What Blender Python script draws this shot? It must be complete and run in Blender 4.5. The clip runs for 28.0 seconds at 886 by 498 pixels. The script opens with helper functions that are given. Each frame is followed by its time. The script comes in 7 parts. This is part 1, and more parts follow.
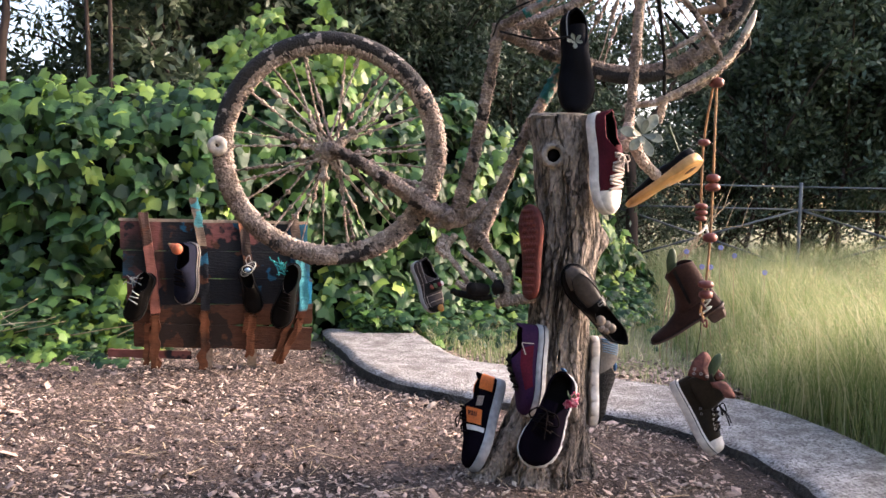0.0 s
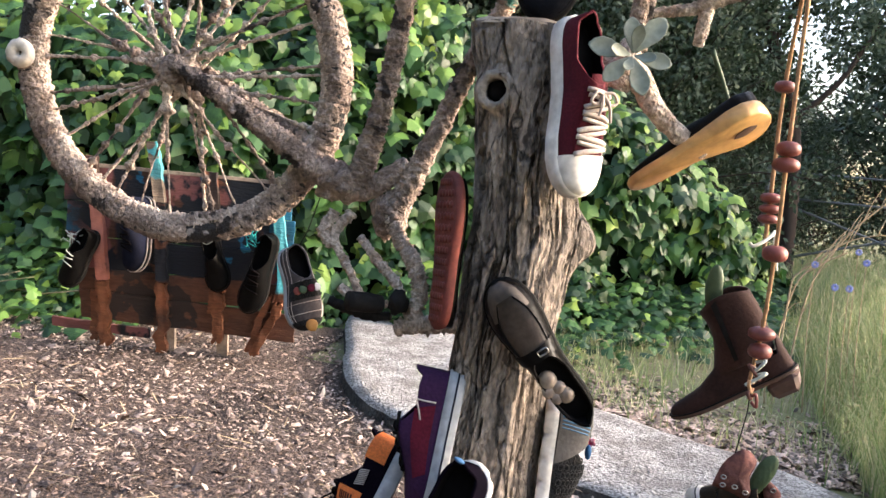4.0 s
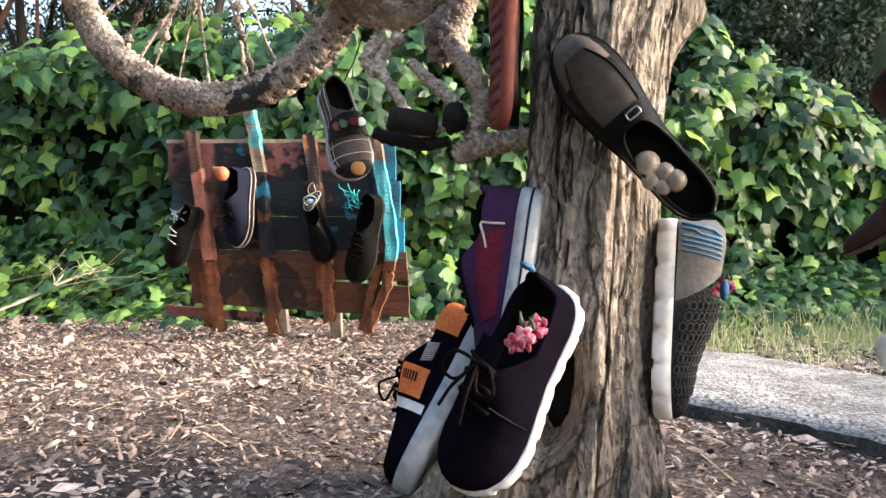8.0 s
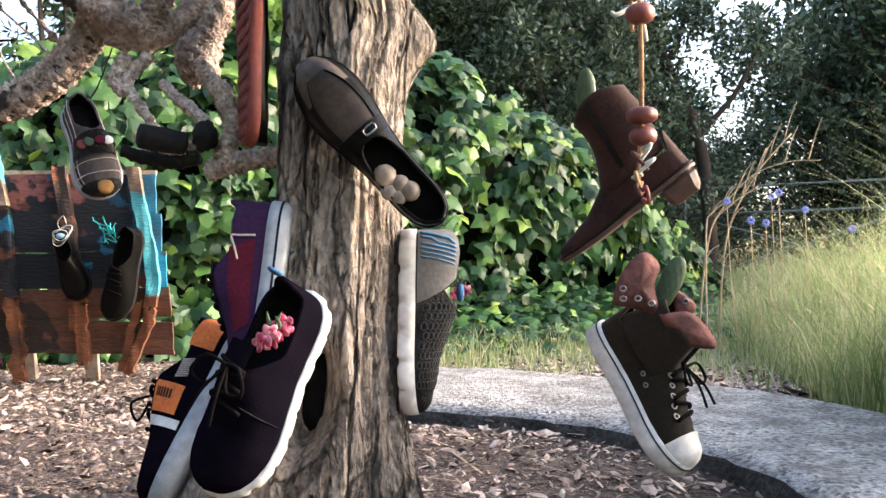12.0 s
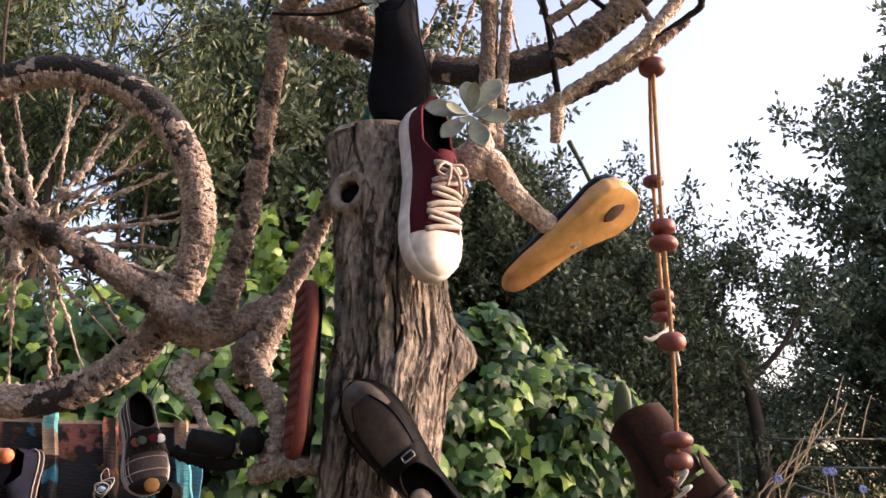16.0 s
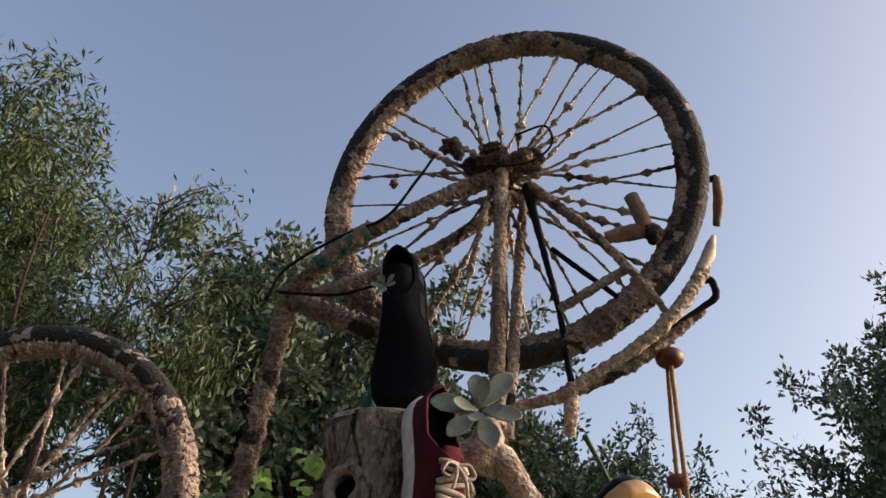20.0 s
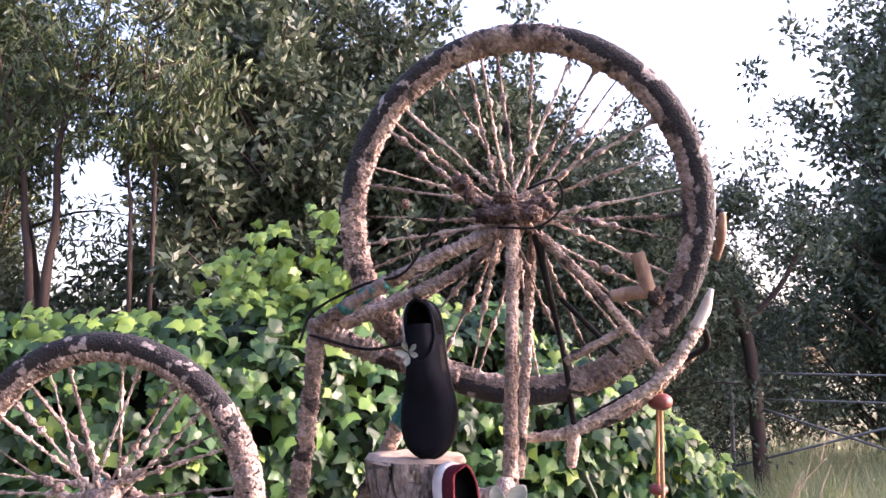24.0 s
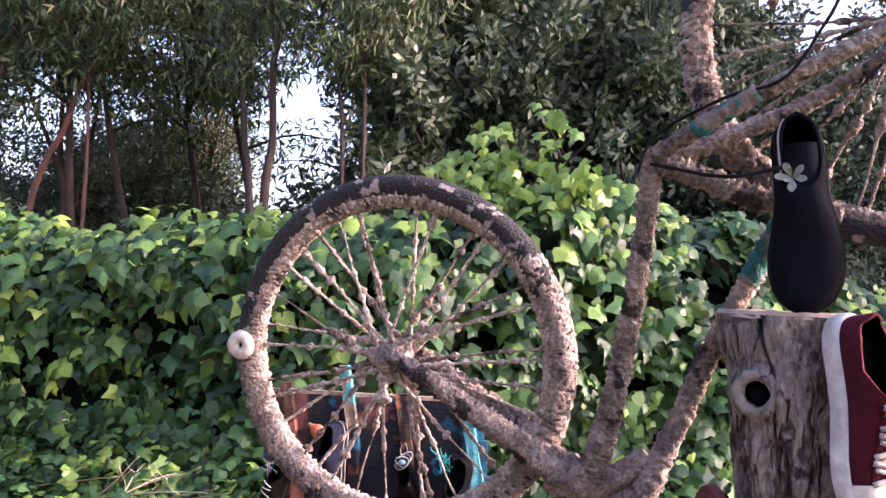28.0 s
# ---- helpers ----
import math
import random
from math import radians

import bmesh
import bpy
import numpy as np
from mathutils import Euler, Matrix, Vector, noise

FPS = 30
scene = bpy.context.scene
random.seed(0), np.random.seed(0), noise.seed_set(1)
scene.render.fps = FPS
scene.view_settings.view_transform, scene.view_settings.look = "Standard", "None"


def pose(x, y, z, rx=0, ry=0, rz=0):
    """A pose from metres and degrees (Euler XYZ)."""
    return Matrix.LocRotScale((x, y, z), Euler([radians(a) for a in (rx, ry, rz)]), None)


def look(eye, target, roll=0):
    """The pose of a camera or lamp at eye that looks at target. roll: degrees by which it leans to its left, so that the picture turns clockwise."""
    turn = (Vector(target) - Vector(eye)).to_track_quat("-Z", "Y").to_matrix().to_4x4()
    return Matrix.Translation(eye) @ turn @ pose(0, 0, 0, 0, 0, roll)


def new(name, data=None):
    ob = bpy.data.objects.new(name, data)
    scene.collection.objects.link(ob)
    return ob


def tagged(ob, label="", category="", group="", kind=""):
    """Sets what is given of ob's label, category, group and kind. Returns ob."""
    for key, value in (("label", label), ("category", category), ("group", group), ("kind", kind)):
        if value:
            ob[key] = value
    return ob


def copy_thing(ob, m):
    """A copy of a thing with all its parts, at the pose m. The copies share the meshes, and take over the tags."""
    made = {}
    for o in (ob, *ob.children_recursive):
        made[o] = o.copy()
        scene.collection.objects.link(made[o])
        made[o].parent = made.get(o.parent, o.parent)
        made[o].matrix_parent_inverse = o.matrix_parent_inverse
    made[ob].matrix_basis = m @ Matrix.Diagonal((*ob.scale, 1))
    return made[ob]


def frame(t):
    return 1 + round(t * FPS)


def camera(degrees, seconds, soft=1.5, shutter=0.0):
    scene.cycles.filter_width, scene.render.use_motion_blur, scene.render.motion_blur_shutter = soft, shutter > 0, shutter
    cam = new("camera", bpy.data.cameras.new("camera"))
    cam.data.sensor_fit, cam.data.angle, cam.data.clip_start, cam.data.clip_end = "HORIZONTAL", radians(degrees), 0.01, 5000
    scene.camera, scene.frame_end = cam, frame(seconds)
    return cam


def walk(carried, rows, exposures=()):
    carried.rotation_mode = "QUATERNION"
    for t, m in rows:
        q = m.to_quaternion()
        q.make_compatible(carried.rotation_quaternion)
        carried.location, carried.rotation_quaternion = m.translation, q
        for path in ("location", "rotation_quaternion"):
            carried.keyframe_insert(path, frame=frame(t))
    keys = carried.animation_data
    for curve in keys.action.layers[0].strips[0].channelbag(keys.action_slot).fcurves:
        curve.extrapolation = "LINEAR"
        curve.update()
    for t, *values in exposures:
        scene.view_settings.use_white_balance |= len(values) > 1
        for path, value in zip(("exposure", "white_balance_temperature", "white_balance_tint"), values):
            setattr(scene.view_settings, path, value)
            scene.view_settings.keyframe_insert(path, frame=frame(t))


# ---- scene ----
cam = camera(57.4, 28.0)
PATH = [
    (0, (0.066, 0.086, 0.895), (0.051, 2.084, 0.794), 1.6),
    (0.5, (0.117, 0.33, 0.878), (0.123, 2.327, 0.768), 0.8),
    (1, (0.139, 0.52, 0.929), (0.072, 2.517, 0.845), -0.0),
    (1.5, (0.195, 0.609, 0.927), (0.045, 2.6, 0.819), 1.0),
    (2, (0.305, 0.726, 0.921), (0.012, 2.697, 0.759), 2.6),
    (2.5, (0.419, 0.797, 0.928), (0.035, 2.75, 0.731), 4.1),
    (4.5, (0.598, 1.109, 0.904), (0.133, 3.045, 0.716), 7.2),
    (5, (0.619, 1.175, 0.885), (-0.071, 3.037, 0.642), 9.5),
    (5.5, (0.64, 1.236, 0.821), (-0.145, 3.056, 0.552), 9.1),
    (6, (0.647, 1.249, 0.774), (-0.105, 3.079, 0.484), 5.4),
    (6.5, (0.654, 1.28, 0.705), (-0.072, 3.127, 0.458), 2.8),
    (7, (0.649, 1.342, 0.61), (-0.13, 3.18, 0.477), 2.2),
    (7.5, (0.665, 1.36, 0.547), (-0.16, 3.181, 0.495), 1.0),
    (8, (0.659, 1.355, 0.515), (-0.152, 3.183, 0.468), 0.6),
    (8.5, (0.661, 1.374, 0.466), (-0.155, 3.199, 0.412), 1.0),
    (9, (0.671, 1.364, 0.439), (-0.163, 3.182, 0.415), 2.0),
    (9.5, (0.683, 1.345, 0.417), (-0.076, 3.196, 0.431), 2.5),
    (10, (0.698, 1.354, 0.422), (0.127, 3.271, 0.459), 2.0),
    (10.5, (0.706, 1.346, 0.429), (0.297, 3.303, 0.472), 1.3),
    (11, (0.701, 1.327, 0.443), (0.39, 3.302, 0.487), 0.0),
    (11.5, (0.707, 1.317, 0.455), (0.428, 3.297, 0.501), -1.0),
    (13.5, (0.722, 1.271, 0.519), (0.374, 3.231, 0.713), -0.7),
    (14, (0.72, 1.276, 0.532), (0.36, 3.225, 0.799), -0.6),
    (14.5, (0.729, 1.269, 0.554), (0.338, 3.2, 0.9), -0.3),
    (15, (0.734, 1.259, 0.569), (0.332, 3.171, 0.996), 0.5),
    (15.5, (0.74, 1.243, 0.586), (0.345, 3.136, 1.097), 1.1),
    (16, (0.736, 1.239, 0.594), (0.347, 3.108, 1.191), 1.7),
    (16.5, (0.731, 1.228, 0.598), (0.36, 3.063, 1.303), 1.9),
    (17, (0.729, 1.216, 0.61), (0.364, 3.022, 1.388), 2.2),
    (17.5, (0.727, 1.206, 0.616), (0.353, 2.986, 1.448), 2.5),
    (18, (0.727, 1.199, 0.624), (0.347, 2.953, 1.507), 2.7),
    (18.5, (0.726, 1.201, 0.622), (0.349, 2.922, 1.569), 2.9),
    (19, (0.729, 1.205, 0.632), (0.348, 2.883, 1.652), 3.2),
    (19.5, (0.728, 1.247, 0.651), (0.356, 2.855, 1.781), 3.7),
    (20, (0.721, 1.28, 0.677), (0.352, 2.876, 1.824), 3.7),
    (20.5, (0.726, 1.297, 0.822), (0.353, 2.968, 1.856), 4.3),
    (21, (0.732, 1.209, 1.023), (0.363, 2.984, 1.868), 5.6),
    (21.5, (0.746, 1.136, 1.168), (0.37, 2.999, 1.792), 6.5),
    (23.5, (0.746, 0.982, 1.33), (0.419, 2.934, 1.614), 1.6),
    (24, (0.736, 0.932, 1.352), (0.336, 2.874, 1.617), 0.7),
    (24.5, (0.705, 0.902, 1.343), (0.098, 2.792, 1.588), 1.3),
    (25, (0.679, 0.904, 1.327), (-0.082, 2.744, 1.518), 2.4),
    (25.5, (0.658, 0.915, 1.304), (-0.147, 2.741, 1.435), 3.0),
    (26, (0.65, 0.922, 1.281), (-0.172, 2.743, 1.381), 3.6),
    (26.5, (0.633, 0.931, 1.259), (-0.196, 2.748, 1.353), 3.4),
    (27, (0.547, 0.96, 1.232), (-0.27, 2.782, 1.339), 2.6),
    (27.5, (0.468, 0.998, 1.214), (-0.328, 2.828, 1.346), 1.7),
    (28, (0.401, 1.101, 1.175), (-0.402, 2.93, 1.286), 2.5),
]
EXPOSURES = [(0, 2.2, 6600, 23), (2, 2.25, 6600, 22), (5, 2.35, 6400, 12), (11, 2.55, 6400, 11), (14, 2.4, 6400, 23), (16, 1.8, 7200, 29), (17, 1.5, 8300, 27), (18, 1.3, 8300, 22), (19, 1.05, 7600, 18), (20, 0.80, 7100, 16), (21.5, 1.2, 7300, 20), (23.5, 2.46, 6300, 43), (26, 2.62, 6200, 41), (27, 2.62, 6200, 40), (28, 2.44, 6150, 41)]
walk(cam, [(t, look(eye, target, roll)) for t, eye, target, roll in PATH], EXPOSURES)

# ---- world and light ----
SUN_AZ, SUN_EL = radians(74), radians(18)   # clockwise from +y
world = bpy.data.worlds.new("sky")
scene.world = world
world.use_nodes = True
wn = world.node_tree.nodes
sky = wn.new("ShaderNodeTexSky")
sky.sky_type, sky.sun_disc, sky.sun_elevation, sky.sun_rotation = "NISHITA", False, SUN_EL, SUN_AZ
sky.air_density, sky.dust_density, sky.ozone_density = 1.0, 4.0, 1.0
wn["Background"].inputs["Strength"].default_value = 0.158
world.node_tree.links.new(sky.outputs[0], wn["Background"].inputs["Color"])
lamp = bpy.data.lights.new("sun", "SUN")
lamp.energy, lamp.angle, lamp.color = 1.9, radians(13), (1.0, 0.91, 0.80)
sun = new("sun", lamp)
d = Vector((math.sin(SUN_AZ) * math.cos(SUN_EL), math.cos(SUN_AZ) * math.cos(SUN_EL), math.sin(SUN_EL)))
sun.matrix_world = look(tuple(d * 30), (0, 0, 0))

GZ = 0.135          # height of the mulch


# ---- materials ----
def mat(name, col, col2=None, rough=0.85, scale=6.0, fine=60.0, bump=0.25, dist=0.004, metal=0.0, stretch=(1, 1, 1),
        vary=0.0, island=0.0, spots=None, coat=0.0, spec=0.4, contrast=(0.35, 0.65), sheen=0.0, trans=0.0, grain=(0.72, 1.22)):
    """Two-scale noise colour with fine relief. vary: by object; island: by loose piece; spots: (colour, scale, threshold)."""
    m = bpy.data.materials.new(name)
    m.use_nodes = True
    nt = m.node_tree
    n, l = nt.nodes, nt.links
    b = n["Principled BSDF"]
    tc = n.new("ShaderNodeTexCoord")
    mp = n.new("ShaderNodeMapping")
    mp.inputs["Scale"].default_value = stretch
    l.new(tc.outputs["Object"], mp.inputs["Vector"])

    def tex(s, detail=6.0):
        t = n.new("ShaderNodeTexNoise")
        t.inputs["Scale"].default_value, t.inputs["Detail"].default_value = s, detail
        l.new(mp.outputs[0], t.inputs["Vector"])
        return t

    def mix(kind, fac, a, c):
        x = n.new("ShaderNodeMix")
        x.data_type, x.blend_type = "RGBA", kind
        for sock, v in ((x.inputs[0], fac), (x.inputs[6], a), (x.inputs[7], c)):
            if isinstance(v, (tuple, list)):
                sock.default_value = (*v, 1) if len(v) == 3 else v
            elif isinstance(v, (int, float)):
                sock.default_value = v
            else:
                l.new(v, sock)
        return x.outputs[2]

    def ramp(src, lo, hi):
        r = n.new("ShaderNodeMapRange")
        r.inputs["From Min"].default_value, r.inputs["From Max"].default_value = lo, hi
        l.new(src, r.inputs["Value"])
        return r.outputs[0]

    big, small = tex(scale), tex(fine)
    col2 = col2 or tuple(c * 0.6 for c in col)
    out = mix("MIX", ramp(big.outputs[0], *contrast), col, col2)
    g = ramp(small.outputs[0], 0.25, 0.75)
    grey = n.new("ShaderNodeMapRange")
    grey.inputs["To Min"].default_value, grey.inputs["To Max"].default_value = grain
    l.new(g, grey.inputs["Value"])
    out = mix("MULTIPLY", 1.0, out, grey.outputs[0])
    if spots:
        sp = tex(spots[1], 3.0)
        out = mix("MIX", ramp(sp.outputs[0], spots[2], spots[2] + 0.05), out, spots[0])
    if vary or island:
        src = n.new("ShaderNodeObjectInfo").outputs["Random"] if vary else n.new("ShaderNodeNewGeometry").outputs["Random Per Island"]
        hs = n.new("ShaderNodeHueSaturation")
        v = n.new("ShaderNodeMapRange")
        k = vary or island
        v.inputs["To Min"].default_value, v.inputs["To Max"].default_value = 1 - k, 1 + k
        l.new(src, v.inputs["Value"])
        l.new(v.outputs[0], hs.inputs["Value"])
        l.new(out, hs.inputs["Color"])
        out = hs.outputs[0]
    l.new(out, b.inputs["Base Color"])
    b.inputs["Roughness"].default_value, b.inputs["Metallic"].default_value = rough, metal
    b.inputs["Specular IOR Level"].default_value = spec
    b.inputs["Coat Weight"].default_value = coat
    b.inputs["Sheen Weight"].default_value = sheen
    bp = n.new("ShaderNodeBump")
    bp.inputs["Strength"].default_value, bp.inputs["Distance"].default_value = bump, dist
    l.new(small.outputs[0], bp.inputs["Height"])
    l.new(bp.outputs[0], b.inputs["Normal"])
    if trans:
        tr = n.new("ShaderNodeBsdfTranslucent")
        l.new(out, tr.inputs["Color"])
        ms = n.new("ShaderNodeMixShader")
        ms.inputs[0].default_value = trans
        l.new(b.outputs[0], ms.inputs[1])
        l.new(tr.outputs[0], ms.inputs[2])
        l.new(ms.outputs[0], n["Material Output"].inputs["Surface"])
    return m


def leaf_mat(name, stops, rough=0.45, trans=0.3):
    """Leaf colours picked by loose piece along a ramp of (place, colour)."""
    m = mat(name, (0.1, 0.2, 0.05), rough=rough, trans=trans, scale=30, fine=90, bump=0.15)
    nt = m.node_tree
    n, l = nt.nodes, nt.links
    geo, cr = n.new("ShaderNodeNewGeometry"), n.new("ShaderNodeValToRGB")
    e = cr.color_ramp.elements
    while len(e) < len(stops):
        e.new(0.5)
    for s, (p, c) in zip(e, stops):
        s.position, s.color = p, (*c, 1)
    l.new(geo.outputs["Random Per Island"], cr.inputs[0])
    b = n["Principled BSDF"]
    old = b.inputs["Base Color"].links[0].from_socket
    mx = n.new("ShaderNodeMix")
    mx.data_type, mx.blend_type = "RGBA", "MIX"
    mx.inputs[0].default_value = 0.12
    l.new(cr.outputs[0], mx.inputs[6])
    l.new(old, mx.inputs[7])
    l.new(mx.outputs[2], b.inputs["Base Color"])
    if trans:
        for x in n:
            if x.type == "BSDF_TRANSLUCENT":
                l.new(mx.outputs[2], x.inputs["Color"])
    return m


M_CRUST = mat("crusted_wrap", (0.47, 0.365, 0.30), (0.18, 0.13, 0.105), rough=0.95, scale=16, fine=130, bump=1.0, dist=0.016, spots=((0.04, 0.031, 0.027), 17, 0.585), grain=(0.42, 1.45))
# pale crust, lightened further to offset the shade on the lower branches
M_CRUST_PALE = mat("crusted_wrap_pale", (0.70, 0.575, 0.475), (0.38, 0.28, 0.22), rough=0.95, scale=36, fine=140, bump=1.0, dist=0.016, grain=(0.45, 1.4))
M_BARE = mat("bare_tyre", (0.013, 0.0125, 0.013), (0.026, 0.023, 0.022), rough=0.75, scale=9, fine=190, bump=0.9, dist=0.008, spots=((0.33, 0.28, 0.25), 34, 0.605), grain=(0.4, 1.6))
M_RIM_DARK = mat("rusty_crusted_rim", (0.25, 0.165, 0.13), (0.07, 0.047, 0.038), rough=0.95, scale=26, fine=200, bump=1.0, dist=0.012, spots=((0.02, 0.016, 0.015), 30, 0.55), grain=(0.35, 1.6))
M_DRIFT = mat("brown_driftwood", (0.36, 0.24, 0.165), (0.17, 0.105, 0.07), rough=0.85, scale=24, fine=120, bump=0.6, stretch=(1, 1, 0.4))
M_BARK = mat("weathered_bark", (0.365, 0.293, 0.235), (0.175, 0.147, 0.125), rough=0.95, scale=7, fine=130, bump=1.0, dist=0.012, stretch=(1, 1, 0.5), spots=((0.08, 0.064, 0.053), 40, 0.62), grain=(0.42, 1.5))


def fissured(m, layers):
    """Adds long upright cracks, broken off by noise, darker and sunk, to a bark material. layers: (scale, width, darkest, upright squeeze)."""
    n, l = m.node_tree.nodes, m.node_tree.links
    b = n["Principled BSDF"]
    tc, wob = n.new("ShaderNodeTexCoord"), n.new("ShaderNodeTexNoise")
    wob.inputs["Scale"].default_value, wob.inputs["Detail"].default_value = 13.0, 8.0
    l.new(tc.outputs["Object"], wob.inputs["Vector"])
    sc, add = n.new("ShaderNodeVectorMath"), n.new("ShaderNodeVectorMath")
    sc.operation, sc.inputs["Scale"].default_value = "SCALE", 0.04
    l.new(wob.outputs["Color"], sc.inputs[0])
    l.new(tc.outputs["Object"], add.inputs[0])
    l.new(sc.outputs[0], add.inputs[1])
    colour, normal = b.inputs["Base Color"].links[0].from_socket, b.inputs["Normal"].links[0].from_socket
    for k, (scale, thin, dark, tall) in enumerate(layers):
        mp, vor, gate = n.new("ShaderNodeMapping"), n.new("ShaderNodeTexVoronoi"), n.new("ShaderNodeTexNoise")
        mp.inputs["Scale"].default_value = (1, 1, tall)
        mp.inputs["Location"].default_value = (3.7 * k, 1.9 * k, 0.6 * k)
        l.new(add.outputs[0], mp.inputs["Vector"])
        vor.feature = "DISTANCE_TO_EDGE"
        vor.inputs["Scale"].default_value = scale
        l.new(mp.outputs[0], vor.inputs["Vector"])
        gate.inputs["Scale"].default_value, gate.inputs["Detail"].default_value = 9.0 + 8 * k, 5.0
        l.new(tc.outputs["Object"], gate.inputs["Vector"])
        width = n.new("ShaderNodeMapRange")
        width.inputs["From Min"].default_value, width.inputs["From Max"].default_value = 0.42, 0.62
        width.inputs["To Min"].default_value, width.inputs["To Max"].default_value = 0.004, thin
        l.new(gate.outputs[0], width.inputs["Value"])
        r = n.new("ShaderNodeMapRange")
        r.inputs["To Min"].default_value = dark
        l.new(width.outputs[0], r.inputs["From Max"])
        l.new(vor.outputs["Distance"], r.inputs["Value"])
        mx = n.new("ShaderNodeMix")
        mx.data_type, mx.blend_type = "RGBA", "MULTIPLY"
        mx.inputs[0].default_value = 1.0
        l.new(colour, mx.inputs[6])
        l.new(r.outputs[0], mx.inputs[7])
        colour = mx.outputs[2]
        bp = n.new("ShaderNodeBump")
        bp.inputs["Strength"].default_value, bp.inputs["Distance"].default_value = 1.0, 0.012 / (1 + k)
        l.new(r.outputs[0], bp.inputs["Height"])
        l.new(normal, bp.inputs["Normal"])
        normal = bp.outputs[0]
    mp, rugged, bp = n.new("ShaderNodeMapping"), n.new("ShaderNodeTexNoise"), n.new("ShaderNodeBump")
    mp.inputs["Scale"].default_value = (1, 1, 0.4)
    l.new(tc.outputs["Object"], mp.inputs["Vector"])
    rugged.inputs["Scale"].default_value, rugged.inputs["Detail"].default_value = 38.0, 9.0
    l.new(mp.outputs[0], rugged.inputs["Vector"])
    bp.inputs["Strength"].default_value, bp.inputs["Distance"].default_value = 1.0, 0.03
    l.new(rugged.outputs[0], bp.inputs["Height"])
    l.new(normal, bp.inputs["Normal"])
    l.new(colour, b.inputs["Base Color"])
    l.new(bp.outputs[0], b.inputs["Normal"])


fissured(M_BARK, [(11.0, 0.07, 0.15, 0.10), (22.0, 0.09, 0.5, 0.38)])
M_CUT = mat("sawn_wood", (0.47, 0.36, 0.27), (0.25, 0.19, 0.14), rough=0.9, scale=12, fine=70, bump=0.5)
M_MULCH = mat("leaf_mulch", (0.15, 0.105, 0.082), (0.055, 0.038, 0.03), rough=0.95, scale=3, fine=90, bump=1.0, dist=0.02, grain=(0.3, 1.6))
M_CHIP = mat("wood_chip", (0.46, 0.345, 0.28), (0.18, 0.125, 0.10), rough=0.9, scale=2.5, fine=60, bump=0.4, island=0.9, grain=(0.5, 1.45))
M_CHIP_PALE = mat("bleached_chip", (0.58, 0.49, 0.40), (0.34, 0.26, 0.20), rough=0.9, scale=4, fine=60, bump=0.4, island=0.5)
M_CONC = mat("old_concrete", (0.50, 0.475, 0.45), (0.24, 0.22, 0.20), rough=0.95, scale=14, fine=110, bump=1.0, dist=0.010, spots=((0.15, 0.138, 0.127), 95, 0.55), grain=(0.40, 1.5))
# grimy kerb face, with its shade put into the dark colour too
M_KERB = mat("blackened_shaded_kerb", (0.07, 0.063, 0.055), (0.025, 0.022, 0.02), rough=0.95, scale=12, fine=90, bump=1.0, dist=0.01, grain=(0.4, 1.5))
M_FLOWER = mat("blue_petal", (0.22, 0.26, 0.62), (0.3, 0.35, 0.7), rough=0.7, trans=0.3)
M_SOIL = mat("dry_soil", (0.26, 0.235, 0.13), (0.13, 0.15, 0.06), rough=0.95, scale=1.3, fine=30, bump=0.8, dist=0.02)
# near-black that stands for shade deep in the hedge and the scrub
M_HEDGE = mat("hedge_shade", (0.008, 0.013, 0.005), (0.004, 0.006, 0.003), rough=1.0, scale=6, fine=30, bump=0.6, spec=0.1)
M_IVY = leaf_mat("ivy_leaf", [(0.0, (0.010, 0.03, 0.012)), (0.45, (0.026, 0.075, 0.026)), (0.78, (0.065, 0.155, 0.042)), (0.92, (0.16, 0.29, 0.055)), (1.0, (0.36, 0.48, 0.09))], rough=0.46, trans=0.16)
M_IVY_NEW = leaf_mat("young_ivy_leaf", [(0.0, (0.06, 0.14, 0.03)), (1.0, (0.25, 0.38, 0.07))], trans=0.2)
M_GUM = leaf_mat("narrow_leaf", [(0.0, (0.02, 0.035, 0.014)), (0.5, (0.05, 0.075, 0.03)), (0.85, (0.10, 0.13, 0.05)), (1.0, (0.2, 0.2, 0.08))], trans=0.25)
M_OLIVE = leaf_mat("olive_leaf", [(0.0, (0.025, 0.038, 0.02)), (0.5, (0.065, 0.09, 0.055)), (1.0, (0.20, 0.23, 0.16))], trans=0.25)
M_GRASS = leaf_mat("meadow_grass", [(0.0, (0.15, 0.24, 0.075)), (0.45, (0.35, 0.41, 0.18)), (0.8, (0.58, 0.56, 0.31)), (1.0, (0.78, 0.72, 0.48))], rough=0.7, trans=0.45)
M_TRUNK = mat("young_tree_bark", (0.072, 0.046, 0.034), (0.036, 0.025, 0.02), rough=0.9, scale=5, fine=40, stretch=(1, 1, 0.3), bump=0.6)
M_REDSTEM = mat("red_brown_stem", (0.19, 0.085, 0.055), (0.09, 0.046, 0.032), rough=0.85, scale=5, fine=40, stretch=(1, 1, 0.3), bump=0.5)
M_BLACKCLOTH = mat("black_knit", (0.0065, 0.0046, 0.0085), (0.0035, 0.003, 0.005), rough=0.95, spec=0.0, scale=20, fine=320, bump=0.4, dist=0.002)
M_BLACKLEATHER = mat("black_leather", (0.0030, 0.0029, 0.0030), (0.0055, 0.005, 0.0046), rough=0.34, scale=9, fine=160, bump=0.3, dist=0.002, spec=0.05)
